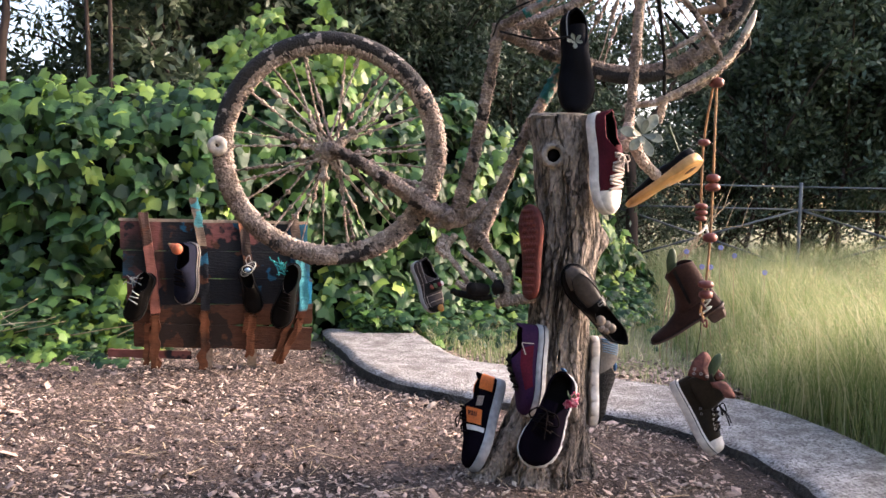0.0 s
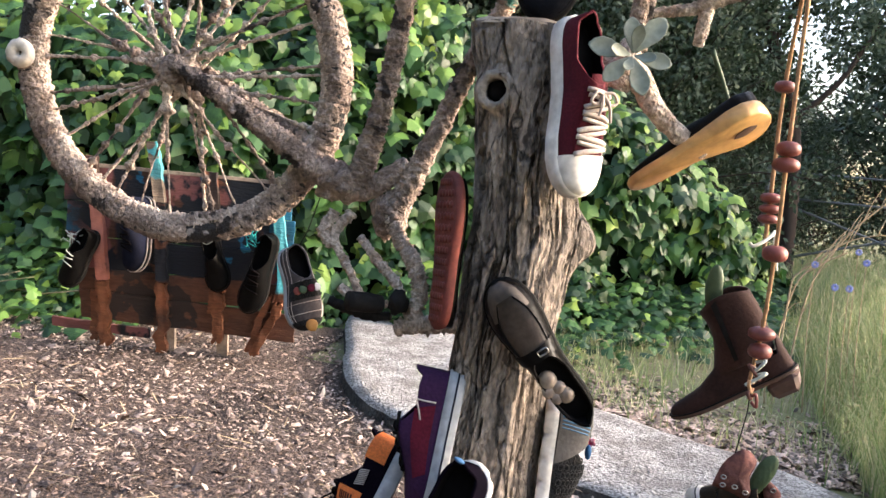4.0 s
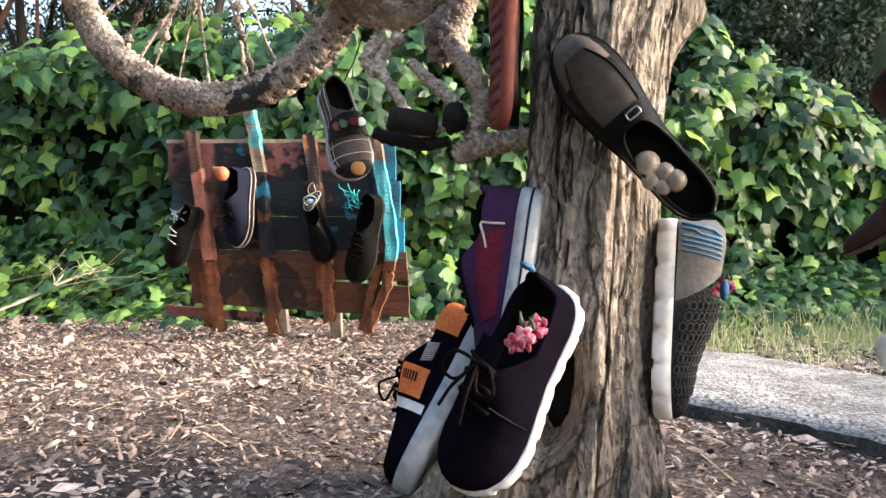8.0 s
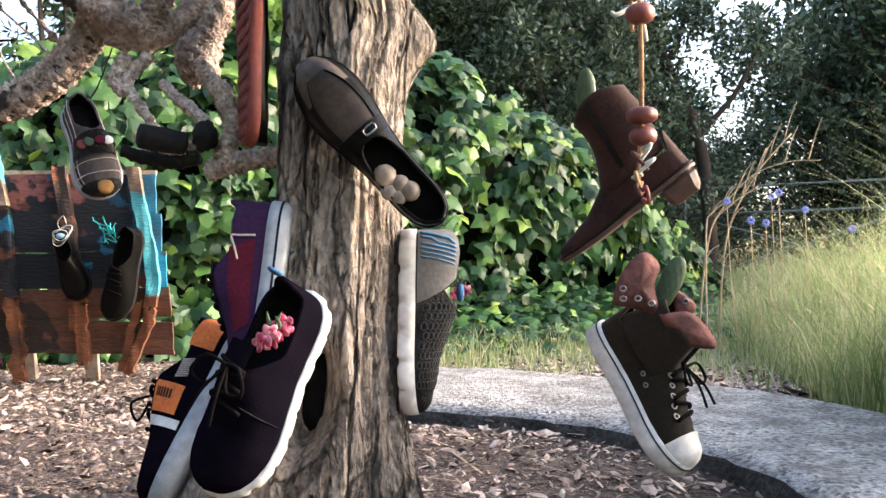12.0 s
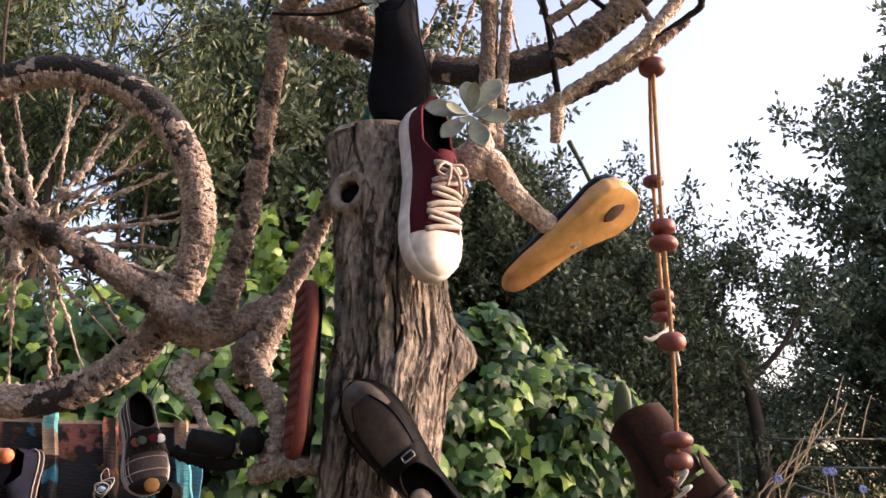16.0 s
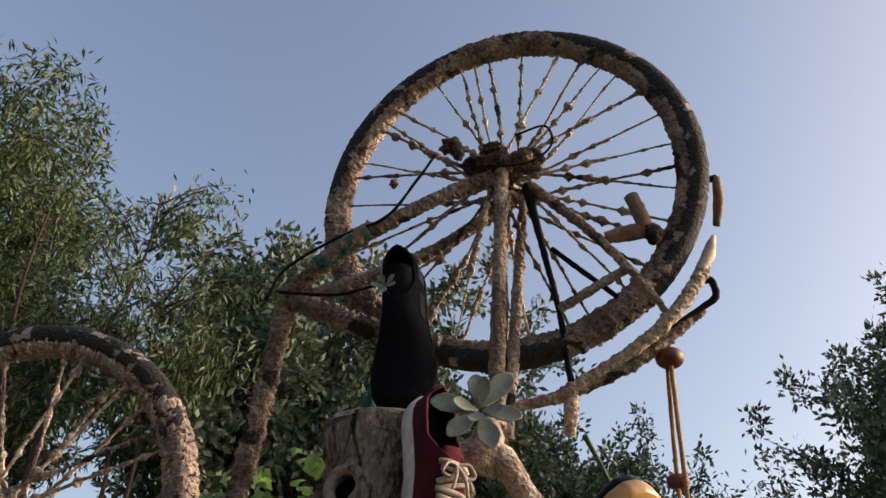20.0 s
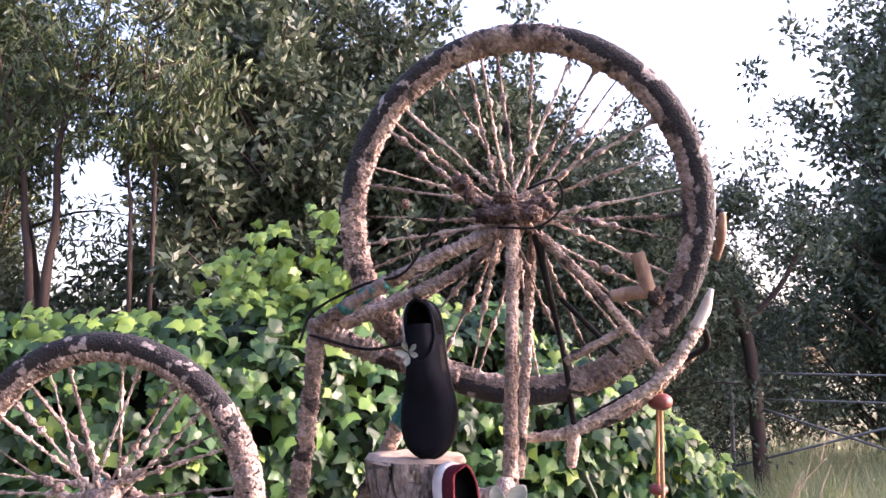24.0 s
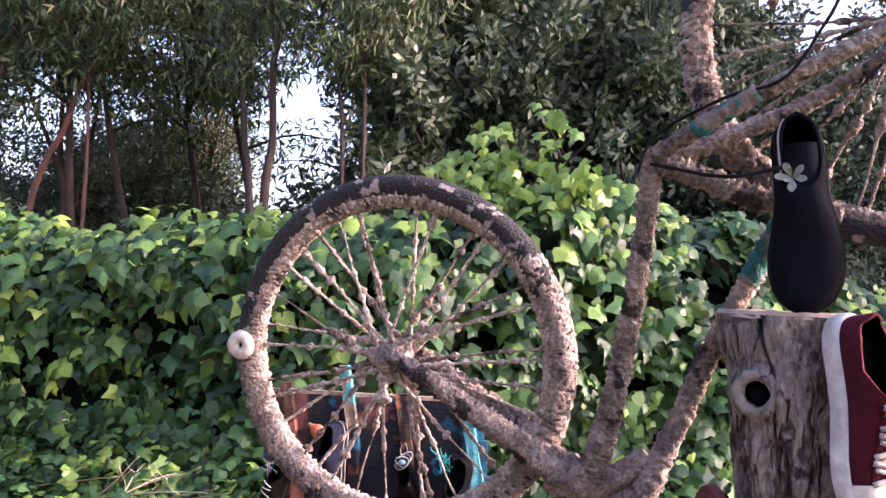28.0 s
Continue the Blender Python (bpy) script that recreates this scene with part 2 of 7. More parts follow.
M_LOAFER = mat("dusty_black_leather", (0.004, 0.0037, 0.0037), (0.055, 0.041, 0.032), rough=0.38, scale=11, fine=120, bump=0.25, dist=0.002, contrast=(0.45, 0.68), spec=0.12)
M_DUST = mat("dust_on_leather", (0.062, 0.046, 0.036), (0.010, 0.0085, 0.0075), rough=0.6, scale=26, fine=140, bump=0.25, dist=0.002, contrast=(0.42, 0.66))
# shoe linings; also the black painted as shade in the trunk's two hollows
M_LINING_AND_SHADE = mat("lining_and_shade", (0.005, 0.0045, 0.0045), (0.008, 0.007, 0.007), rough=1.0, bump=0.2, spec=0.05)
M_WHITE = mat("white_rubber", (0.72, 0.69, 0.65), (0.56, 0.52, 0.48), rough=0.6, scale=10, fine=60, bump=0.1)
M_GREYSOLE = mat("grey_rubber", (0.42, 0.43, 0.44), (0.30, 0.30, 0.31), rough=0.6, scale=10, fine=60, bump=0.1)
M_MAROON = mat("maroon_canvas", (0.10, 0.009, 0.017), (0.06, 0.006, 0.012), rough=0.85, scale=14, fine=260, bump=0.4, dist=0.002, spec=0.2)
M_PURPLE = mat("purple_suede", (0.042, 0.015, 0.052), (0.028, 0.010, 0.034), rough=0.85, scale=12, fine=200, bump=0.3, dist=0.002, spec=0.15)
M_CRIMSON = mat("crimson_suede", (0.11, 0.010, 0.024), (0.065, 0.006, 0.015), rough=0.85, scale=12, fine=200, bump=0.3, dist=0.002, spec=0.15)
M_ORANGE = mat("orange_mesh", (0.80, 0.20, 0.03), (0.62, 0.13, 0.02), rough=0.7, scale=14, fine=240, bump=0.3, dist=0.002)
M_LACE = mat("white_lace", (0.54, 0.47, 0.42), (0.34, 0.27, 0.245), rough=0.9, scale=30, fine=240, bump=0.3, dist=0.001)
M_DARKLACE = mat("dark_lace", (0.004, 0.0035, 0.004), (0.008, 0.006, 0.006), rough=0.9, spec=0.03, scale=30, fine=240, bump=0.3)
M_BRICKSOLE = mat("brick_red_rubber", (0.17, 0.034, 0.024), (0.085, 0.018, 0.014), rough=0.75, scale=14, fine=90, bump=0.3)
M_TAN = mat("tan_sole_leather", (0.54, 0.31, 0.115), (0.24, 0.105, 0.04), rough=0.32, scale=7, fine=50, bump=0.15, contrast=(0.42, 0.72), spots=((0.13, 0.05, 0.02), 17, 0.66), spec=0.5)
M_BOOT = mat("brown_suede", (0.040, 0.020, 0.0165), (0.023, 0.012, 0.010), rough=0.9, scale=12, fine=180, bump=0.4, dist=0.002, sheen=0.06, spec=0.12)
M_BOOTSOLE = mat("brown_heel", (0.07, 0.04, 0.03), (0.11, 0.06, 0.045), rough=0.6, scale=14, fine=90)
M_OLIVESUEDE = mat("olive_brown_suede", (0.030, 0.021, 0.012), (0.016, 0.012, 0.008), rough=0.95, scale=8, fine=170, bump=0.4, dist=0.002, sheen=0.08, spec=0.1)
M_FLAP = mat("red_brown_lining", (0.17, 0.065, 0.052), (0.075, 0.03, 0.026), rough=0.9, scale=34, fine=160, bump=0.3)
M_BEAD = mat("clay_bead", (0.20, 0.055, 0.045), (0.13, 0.035, 0.03), rough=0.5, scale=20, fine=110, bump=0.25, dist=0.002, vary=0.15)
M_TWINE = mat("sisal_twine", (0.42, 0.25, 0.13), (0.25, 0.14, 0.075), rough=0.95, scale=40, fine=300, bump=0.6, dist=0.001)
M_SUCC = mat("grey_green_succulent", (0.29, 0.31, 0.25), (0.19, 0.21, 0.165), rough=0.55, scale=20, fine=90, bump=0.1, trans=0.1)
M_CACTUS = mat("cactus_green", (0.042, 0.072, 0.028), (0.025, 0.045, 0.018), rough=0.6, scale=12, fine=70, bump=0.4)
M_METAL = mat("dull_metal", (0.34, 0.33, 0.32), (0.22, 0.215, 0.21), rough=0.42, metal=1.0, scale=20, fine=90, bump=0.1)
M_GREY = mat("grey_mesh", (0.011, 0.0105, 0.0105), (0.03, 0.029, 0.028), rough=0.85, spec=0.08, scale=26, fine=240, bump=0.8, dist=0.004)
M_PINK = mat("pink_petal", (0.46, 0.025, 0.085), (0.74, 0.34, 0.40), rough=0.6, contrast=(0.42, 0.62), scale=130, fine=90, bump=0.1, trans=0.2)
M_PEBBLE = mat("shell", (0.40, 0.33, 0.27), (0.15, 0.11, 0.085), rough=0.45, scale=60, fine=130, bump=0.2, vary=0.3)
M_RUBBER = mat("black_rubber", (0.008, 0.0078, 0.0075), (0.018, 0.016, 0.015), rough=0.7, spec=0.08, scale=14, fine=90, bump=0.3)
M_TEAL = mat("teal_paint", (0.24, 0.18, 0.15), (0.010, 0.12, 0.11), rough=0.8, scale=34, fine=140, bump=0.8, dist=0.008, contrast=(0.42, 0.52))
M_TEALSTRING = mat("teal_string", (0.02, 0.38, 0.38), (0.015, 0.25, 0.27), rough=0.8)
M_PALESTRING = mat("pale_string", (0.55, 0.55, 0.48), (0.4, 0.42, 0.38), rough=0.9)
M_CREAM = mat("bleached_bone", (0.66, 0.6, 0.52), (0.45, 0.38, 0.31), rough=0.7, scale=30, fine=90, bump=0.4)
M_PLAID = mat("grey_plaid_cloth", (0.085, 0.072, 0.074), (0.055, 0.047, 0.048), rough=0.9, scale=10, fine=200, bump=0.3, dist=0.001, spec=0.1)
M_NAVY = mat("navy_canvas", (0.014, 0.016, 0.030), (0.008, 0.009, 0.017), rough=0.9, spec=0.08, scale=14, fine=240, bump=0.35, dist=0.002)
M_STEEL = mat("galvanised_rail", (0.2, 0.21, 0.21), (0.13, 0.135, 0.135), rough=0.7, metal=0.3)


PAINT_BLACK, PAINT_BLUE, PAINT_PINK, PAINT_CYAN = (0.008, 0.010, 0.015), (0.012, 0.115, 0.20), (0.22, 0.080, 0.070), (0.055, 0.30, 0.37)
BAREWOOD = (0.12, 0.05, 0.028)


def zone_mat(name, wood, zones, worn=0.57, flecks=()):
    """Old paint in zones along x or z with ragged edges; bare weathered wood shows where it has worn through."""
    m = mat(name, wood, tuple(c * 0.45 for c in wood), rough=0.75, scale=5, fine=70, bump=0.8, dist=0.005, stretch=(0.5, 0.5, 2))
    nt = m.node_tree
    n, l = nt.nodes, nt.links
    b = n["Principled BSDF"]
    bare = src = b.inputs["Base Color"].links[0].from_socket
    tc = n.new("ShaderNodeTexCoord")
    xyz = n.new("ShaderNodeSeparateXYZ")
    l.new(tc.outputs["Object"], xyz.inputs[0])

    def tex(scale, detail, shift):
        mp = n.new("ShaderNodeMapping")
        mp.inputs["Location"].default_value = (shift, shift * 1.7, shift * 0.6)
        l.new(tc.outputs["Object"], mp.inputs["Vector"])
        t = n.new("ShaderNodeTexNoise")
        t.inputs["Scale"].default_value, t.inputs["Detail"].default_value = scale, detail
        l.new(mp.outputs[0], t.inputs["Vector"])
        return t.outputs[0]

    def rng(v, a, c):
        r = n.new("ShaderNodeMapRange")
        r.inputs["From Min"].default_value, r.inputs["From Max"].default_value = a, c
        l.new(v, r.inputs["Value"])
        return r.outputs[0]

    def op(kind, a, c):
        q = n.new("ShaderNodeMath")
        q.operation = kind
        for sock, v in ((q.inputs[0], a), (q.inputs[1], c)):
            if isinstance(v, float):
                sock.default_value = v
            else:
                l.new(v, sock)
        return q.outputs[0]

    def over(fac, a, c):
        x = n.new("ShaderNodeMix")
        x.data_type = "RGBA"
        l.new(fac, x.inputs[0])
        l.new(a, x.inputs[6])
        if isinstance(c, tuple):
            x.inputs[7].default_value = (*c, 1)
        else:
            l.new(c, x.inputs[7])
        return x.outputs[2]
    for i, (axis, lo, hi, colour, wob) in enumerate(zones):
        v = op("ADD", xyz.outputs[axis], op("MULTIPLY", op("SUBTRACT", tex(6.0, 7, i * 3.3 + 1), 0.5), wob))
        src = over(op("MULTIPLY", rng(v, lo - 0.006, lo + 0.006), rng(v, hi + 0.006, hi - 0.006)), src, colour)
    for i, (colour, scale, th) in enumerate(flecks):
        src = over(rng(tex(scale, 9, 20.0 + 5 * i), th, th + 0.02), src, colour)
    src = over(rng(tex(13.0, 9, 9.0), worn, worn + 0.04), src, bare)
    src = over(rng(tex(4.0, 8, 4.0), 0.55, 0.72), src, (0.012, 0.011, 0.011))
    l.new(src, b.inputs["Base Color"])
    return m


M_HULL = zone_mat("hull_paint", BAREWOOD, [("X", -9.0, -1.18, PAINT_PINK, 0.12), ("X", -1.18, -0.665, PAINT_BLACK, 0.12), ("X", -0.655, 9.0, (0.015, 0.16, 0.27), 0.05)], 0.63, [(PAINT_PINK, 4.0, 0.62), (PAINT_BLUE, 8.0, 0.635), (PAINT_BLACK, 6.0, 0.60)])
M_HULL_BARE = zone_mat("hull_bare_wood", (0.15, 0.064, 0.038), [("X", -1.2, -0.9, (0.035, 0.024, 0.02), 0.6)], 0.5)
M_RIB = zone_mat("rib_wood", (0.25, 0.092, 0.042), [("Z", 0.50, 9.0, (0.035, 0.022, 0.018), 0.2)], 0.55)
M_RIB_PINK = zone_mat("rib_paint_pink", (0.16, 0.062, 0.034), [("Z", 0.40, 0.74, (0.46, 0.17, 0.12), 0.14), ("Z", 0.70, 9.0, (0.06, 0.03, 0.022), 0.22)], 0.60)
M_RIB_MID = zone_mat("rib_paint_dark", (0.17, 0.066, 0.036), [("Z", 0.42, 0.9, PAINT_BLACK, 0.1), ("Z", 0.60, 0.66, PAINT_BLUE, 0.3)], 0.60)
M_RIB_CYAN = zone_mat("rib_paint_cyan", (0.24, 0.085, 0.042), [("Z", 0.40, 9.0, (0.07, 0.38, 0.45), 0.10), ("Z", 0.74, 9.0, (0.30, 0.20, 0.14), 0.12)], 0.63)
M_RIB_HEAD = zone_mat("rib_head_paint", (0.40, 0.30, 0.22), [("Z", 0.78, 9.0, (0.07, 0.34, 0.38), 0.20)], 0.56)
M_SLIPON = mat("black_canvas", (0.008, 0.009, 0.013), (0.005, 0.0055, 0.008), rough=0.9, spec=0.05, scale=20, fine=320, bump=0.4, dist=0.002)


# ---- mesh helpers ----
def part(name, bm, material, parent=None, label="", smooth=True):
    """Links a bmesh as one mesh object under a thing or a part."""
    me = bpy.data.meshes.new(name)
    bmesh.ops.recalc_face_normals(bm, faces=bm.faces)
    bm.to_mesh(me)
    bm.free()
    if smooth:
        me.polygons.foreach_set("use_smooth", [True] * len(me.polygons))
    for mm in material if isinstance(material, (list, tuple)) else (material,):
        me.materials.append(mm)
    ob = new(name, me)
    ob.parent = parent
    if label:
        tagged(ob, label)
    return ob


def thing(name, at, label, category, group="", kind=""):
    e = new(name)
    e.empty_display_size = 0.05
    e.matrix_basis = at if isinstance(at, Matrix) else Matrix.Translation(at)
    return tagged(e, label, category, group, kind)


def mesh_np(name, verts, faces, material, parent=None, label="", smooth=False):
    """One mesh from arrays of vertices and of faces with the same number of corners."""
    faces = np.asarray(faces, np.int32)
    me = bpy.data.meshes.new(name)
    k = faces.shape[1]
    me.vertices.add(len(verts))
    me.vertices.foreach_set("co", np.asarray(verts, np.float32).ravel())
    me.loops.add(faces.size)
    me.loops.foreach_set("vertex_index", faces.ravel())
    me.polygons.add(len(faces))
    me.polygons.foreach_set("loop_start", np.arange(0, faces.size, k, dtype=np.int32))
    me.update(calc_edges=True)
    me.polygons.foreach_set("use_smooth", np.full(len(faces), smooth))
    me.materials.append(material)
    ob = new(name, me)
    ob.parent = parent
    if label:
        tagged(ob, label)
    return ob


def frames_of(normals, spin):
    """Rotation matrices whose z is the normal, turned by spin about it."""
    n = normals / np.linalg.norm(normals, axis=1, keepdims=True)
    ref = np.where(np.abs(n[:, 2:3]) > 0.95, [[1.0, 0, 0]], [[0, 0, 1.0]])
    x = np.cross(ref, n)
    x /= np.linalg.norm(x, axis=1, keepdims=True)
    y = np.cross(n, x)
    c, s = np.cos(spin)[:, None], np.sin(spin)[:, None]
    return np.stack([c * x + s * y, c * y - s * x, n], axis=2)


def scatter(name, tv, tf, pos, rot, size, material, parent=None, label="", smooth=False):
    """Copies of a small template (tv, tf) at every place, in one mesh."""
    tv, tf = np.asarray(tv, float), np.asarray(tf)
    size = np.asarray(size, float)
    if size.ndim == 1:
        size = size[:, None].repeat(3, 1)
    v = np.einsum("nij,nkj->nki", rot, tv[None] * size[:, None, :]) + pos[:, None, :]
    f = tf[None] + (np.arange(len(pos)) * len(tv))[:, None, None]
    return mesh_np(name, v.reshape(-1, 3), f.reshape(-1, tf.shape[1]), material, parent, label, smooth)


def spline(pts, n):
    """n points along a smooth line through pts (any columns)."""
    p = np.array(pts, float)
    q = np.vstack([2 * p[0] - p[1], p, 2 * p[-1] - p[-2]])
    out = []
    for u in np.linspace(0, len(p) - 1, n):
        i = min(int(u), len(p) - 2)
        t = u - i
        a, b, c, dd = q[i:i + 4]
        out.append(0.5 * (2 * b + (c - a) * t + (2 * a - 5 * b + 4 * c - dd) * t * t + (3 * b - a - 3 * c + dd) * t ** 3))
    return np.array(out)


def tube(bm, pts, seg=10, lump=0.0, freq=40.0, closed=False, cap=True):
    """A tube through rows of x, y, z, radius, with knobbly skin if lump is set."""
    pts = np.array(pts, float)
    n = len(pts)
    rings = []
    ref = None
    for i in range(n):
        a, b = (pts[(i - 1) % n], pts[(i + 1) % n]) if closed else (pts[max(i - 1, 0)], pts[min(i + 1, n - 1)])
        t = Vector(b[:3] - a[:3]).normalized()
        if ref is None:
            ref = t.orthogonal().normalized()
        ref = (ref - t * ref.dot(t)).normalized()
        s = t.cross(ref)
        ring = []
        for k in range(seg):
            an = 2 * math.pi * k / seg
            dr = ref * math.cos(an) + s * math.sin(an)
            c = Vector(pts[i, :3])
            r = pts[i, 3]
            if lump:
                p = (c + dr * r) * freq
                r *= 1 + lump * (1.5 * abs(noise.noise(p)) + 1.2 * abs(noise.noise(p * 2.1)) + 0.5 * noise.noise(p * 4.3) - 0.55)
            ring.append(bm.verts.new(c + dr * r))
        rings.append(ring)
    for i in range(n if closed else n - 1):
        a, b = rings[i], rings[(i + 1) % n]
        for k in range(seg):
            bm.faces.new((a[k], a[(k + 1) % seg], b[(k + 1) % seg], b[k]))
    if cap and not closed:
        bm.faces.new(rings[0][::-1])
        bm.faces.new(rings[-1])
    return bm


def rod(name, pts, r, material, parent, n=24, seg=10, lump=0.0, freq=40.0, label=""):
    """A smooth tube part through a few points; r is one radius or one for each point."""
    rs = r if isinstance(r, (list, tuple)) else [r] * len(pts)
    return part(name, tube(bmesh.new(), spline([(*p, q) for p, q in zip(pts, rs)], n), seg, lump, freq), material, parent, label)


def blob(name, at, size, material, parent, lump=0.15, freq=30.0, seg=14, label="", turn=None):
    bm = bmesh.new()
    bmesh.ops.create_uvsphere(bm, u_segments=seg, v_segments=max(6, seg // 2 + 2), radius=1)
    for v in bm.verts:
        p = v.co.copy()
        k = 1 + lump * (noise.noise(p * 2.2 + Vector(at) * freq) + 0.5 * noise.noise(p * 5 + Vector(at) * freq))
        q = Vector((p.x * size[0], p.y * size[1], p.z * size[2])) * k
        v.co = Vector(at) + (turn @ q if turn else q)
    return part(name, bm, material, parent, label)


def box(bm, size, m, bevel=0.0, wobble=0.0):
    """A box with its own pose, bevelled and slightly uneven."""
    made = bmesh.ops.create_cube(bm, size=1, matrix=Matrix.Diagonal((*size, 1)))
    vs = made["verts"]
    if wobble:
        for v in vs:
            v.co += Vector([random.uniform(-wobble, wobble) for _ in range(3)])
    if bevel:
        es = list({e for v in vs for e in v.link_edges})
        r = bmesh.ops.bevel(bm, geom=es, offset=bevel, segments=1, affect="EDGES")
        vs = list({v for fc in r["faces"] for v in fc.verts} | {v for v in vs if v.is_valid})
    bmesh.ops.transform(bm, matrix=m, verts=vs)
    return bm


def ring_pts(c, u, v, r, n, rr):
    return [(*(Vector(c) + u * (r * math.cos(a)) + v * (r * math.sin(a))), rr) for a in np.linspace(0, 2 * math.pi, n, endpoint=False)]


# ---- ground, slab, hedge ----
def ground_z(x, y):
    p = Vector((x * 0.9, y * 0.9, 0.3))
    return GZ - 0.012 + 0.02 * noise.noise(p) + 0.008 * noise.noise(p * 5)


def build_ground():
    xs = np.concatenate([[-400, -120, -40, -15], np.linspace(-6, 8, 110), [15, 40, 120, 400]])
    ys = np.concatenate([[-400, -100, -30, -8], np.linspace(-2, 12, 110), [20, 45, 120, 400]])
    v = [(x, y, ground_z(x, y)) for y in ys for x in xs]
    nx = len(xs)
    f = [(j * nx + i, j * nx + i + 1, (j + 1) * nx + i + 1, (j + 1) * nx + i) for j in range(len(ys) - 1) for i in range(nx - 1)]
    g = mesh_np("ground", v, f, M_SOIL, smooth=True)
    tagged(g, "dry soil under grass and leaf litter", "ground", kind="structure")


build_ground()

KERB_NEAR = [(-0.66, 4.75), (-0.60, 4.52), (-0.46, 4.14), (-0.385, 3.90), (-0.30, 3.68), (-0.165, 3.46), (-0.03, 3.34), (0.135, 3.21), (0.29, 3.14), (0.45, 3.09), (0.58, 3.03), (0.69, 2.98), (0.81, 2.88), (0.945, 2.69), (1.02, 2.51), (1.05, 2.34), (1.05, 2.15), (0.99, 1.9), (0.93, 1.6), (0.90, 1.2), (0.98, 0.8)]
KERB_FAR = [(-0.15, 4.95), (-0.08, 4.70), (0.0, 4.40), (0.055, 4.22), (0.10, 4.09), (0.20, 3.97), (0.34, 3.87), (0.50, 3.80), (0.64, 3.74), (0.82, 3.62), (0.96, 3.55), (1.09, 3.46), (1.24, 3.31), (1.36, 3.07), (1.43, 2.79), (1.44, 2.52), (1.42, 2.25), (1.37, 1.95), (1.32, 1.65), (1.28, 1.2), (1.33, 0.8)]
SLAB_Z = GZ + 0.040


def build_slab():
    n = 130
    a, b = spline(KERB_NEAR, n), spline(KERB_FAR, n)
    bm = bmesh.new()
    rows = []
    for i in range(n):
        row = []
        for k in range(15):
            t = k / 14
            p = a[i] * (1 - t) + b[i] * t
            p = p + (b[i] - a[i]) * (0.012 * noise.noise(Vector((i * 0.35, 3.3 * (k > 7), 1))) if k in (0, 1, 13, 14) else 0)
            h = SLAB_Z + 0.006 * noise.noise(Vector((*p * 6, 0))) - (0.012 + 0.01 * abs(noise.noise(Vector((i * 0.6, k, 2)))) if k in (0, 14) else 0)
            row.append(bm.verts.new((p[0], p[1], h)))
        lo_a, lo_b = bm.verts.new((row[0].co.x - 0.004, row[0].co.y - 0.008, GZ - 0.06)), bm.verts.new((row[-1].co.x, row[-1].co.y, GZ - 0.06))
        rows.append([lo_a, *row, lo_b])
    for i in range(n - 1):
        for k in range(len(rows[0]) - 1):
            fc = bm.faces.new((rows[i][k], rows[i][k + 1], rows[i + 1][k + 1], rows[i + 1][k]))
            fc.material_index = 1 if k == 0 else 0
    bm.faces.new(rows[0])
    bm.faces.new(rows[-1][::-1])
    s = part("pavement", bm, [M_CONC, M_KERB])
    tagged(s, "curved weathered concrete border slab beside the mulch", "pavement", kind="structure")


build_slab()

HEDGE = [(-7.5, 3.7, 1.52), (-4.5, 3.95, 1.50), (-3, 4.12, 1.48), (-2, 4.28, 1.50), (-1.2, 4.5, 1.58), (-0.75, 4.72, 1.66), (-0.4, 5.0, 1.70), (0.05, 5.3, 1.70), (0.35, 5.5, 1.62), (0.7, 5.75, 1.40), (1.05, 6.0, 1.15), (1.4, 6.3, 0.85), (1.75, 6.7, 0.5)]
LEAF_V = [(0, 0.02, 0), (0.20, -0.13, -0.03), (0.36, -0.05, -0.07), (0.56, 0.27, -0.13), (0.30, 0.46, -0.04), (0.17, 0.72, -0.06), (0, 1.0, -0.15), (-0.17, 0.72, -0.06), (-0.30, 0.46, -0.04), (-0.56, 0.27, -0.13), (-0.36, -0.05, -0.07), (-0.20, -0.13, -0.03), (0, 0.40, 0.045)]
LEAF_F = [(12, k, (k + 1) % 12) for k in range(12)]


def hedge_points(rng, n):
    """Places and outward directions over the face and top of the hedge."""
    line = spline(HEDGE, 400)
    seg = np.linalg.norm(np.diff(line[:, :2], axis=0), axis=1)
    acc = np.concatenate([[0], np.cumsum(seg)])
    s = rng.uniform(0, acc[-1], n)
    i = np.clip(np.searchsorted(acc, s) - 1, 0, 398)
    t = ((s - acc[i]) / seg[i])[:, None]
    base = line[i] * (1 - t) + line[i + 1] * t
    d = (line[i + 1] - line[i])[:, :2]
    d /= np.linalg.norm(d, axis=1, keepdims=True)
    out = np.stack([d[:, 1], -d[:, 0]], 1)
    top = base[:, 2] + np.array([0.16 * noise.noise(Vector((q * 1.3, 0, 5))) + 0.10 * noise.noise(Vector((q * 4, 1, 5))) for q in s])
    v = rng.uniform(0, 1.22, n)
    h = np.minimum(v, 1.0)
    back = np.clip(v - 1.0, 0, 1) * 3.2
    z = GZ + h * (top - GZ) - back * 0.1
    round_in = 0.28 * np.clip((h - 0.72) / 0.28, 0, 1) ** 2
    bulge = np.array([0.16 * noise.noise(Vector((a * 1.1, b * 1.6, 2))) + 0.12 * noise.noise(Vector((a * 3.1, b * 3.5, 4))) for a, b in zip(s, z)])
    skirt = 0.22 * np.clip(1 - h * 4, 0, 1)
    off = bulge + skirt - round_in - back
    p = np.column_stack([base[:, :2] + out * off[:, None], z])
    nrm = np.column_stack([out, 0.35 + 1.6 * np.clip(h - 0.75, 0, 1) * 4 * 0.5])
    return p, nrm, s, h


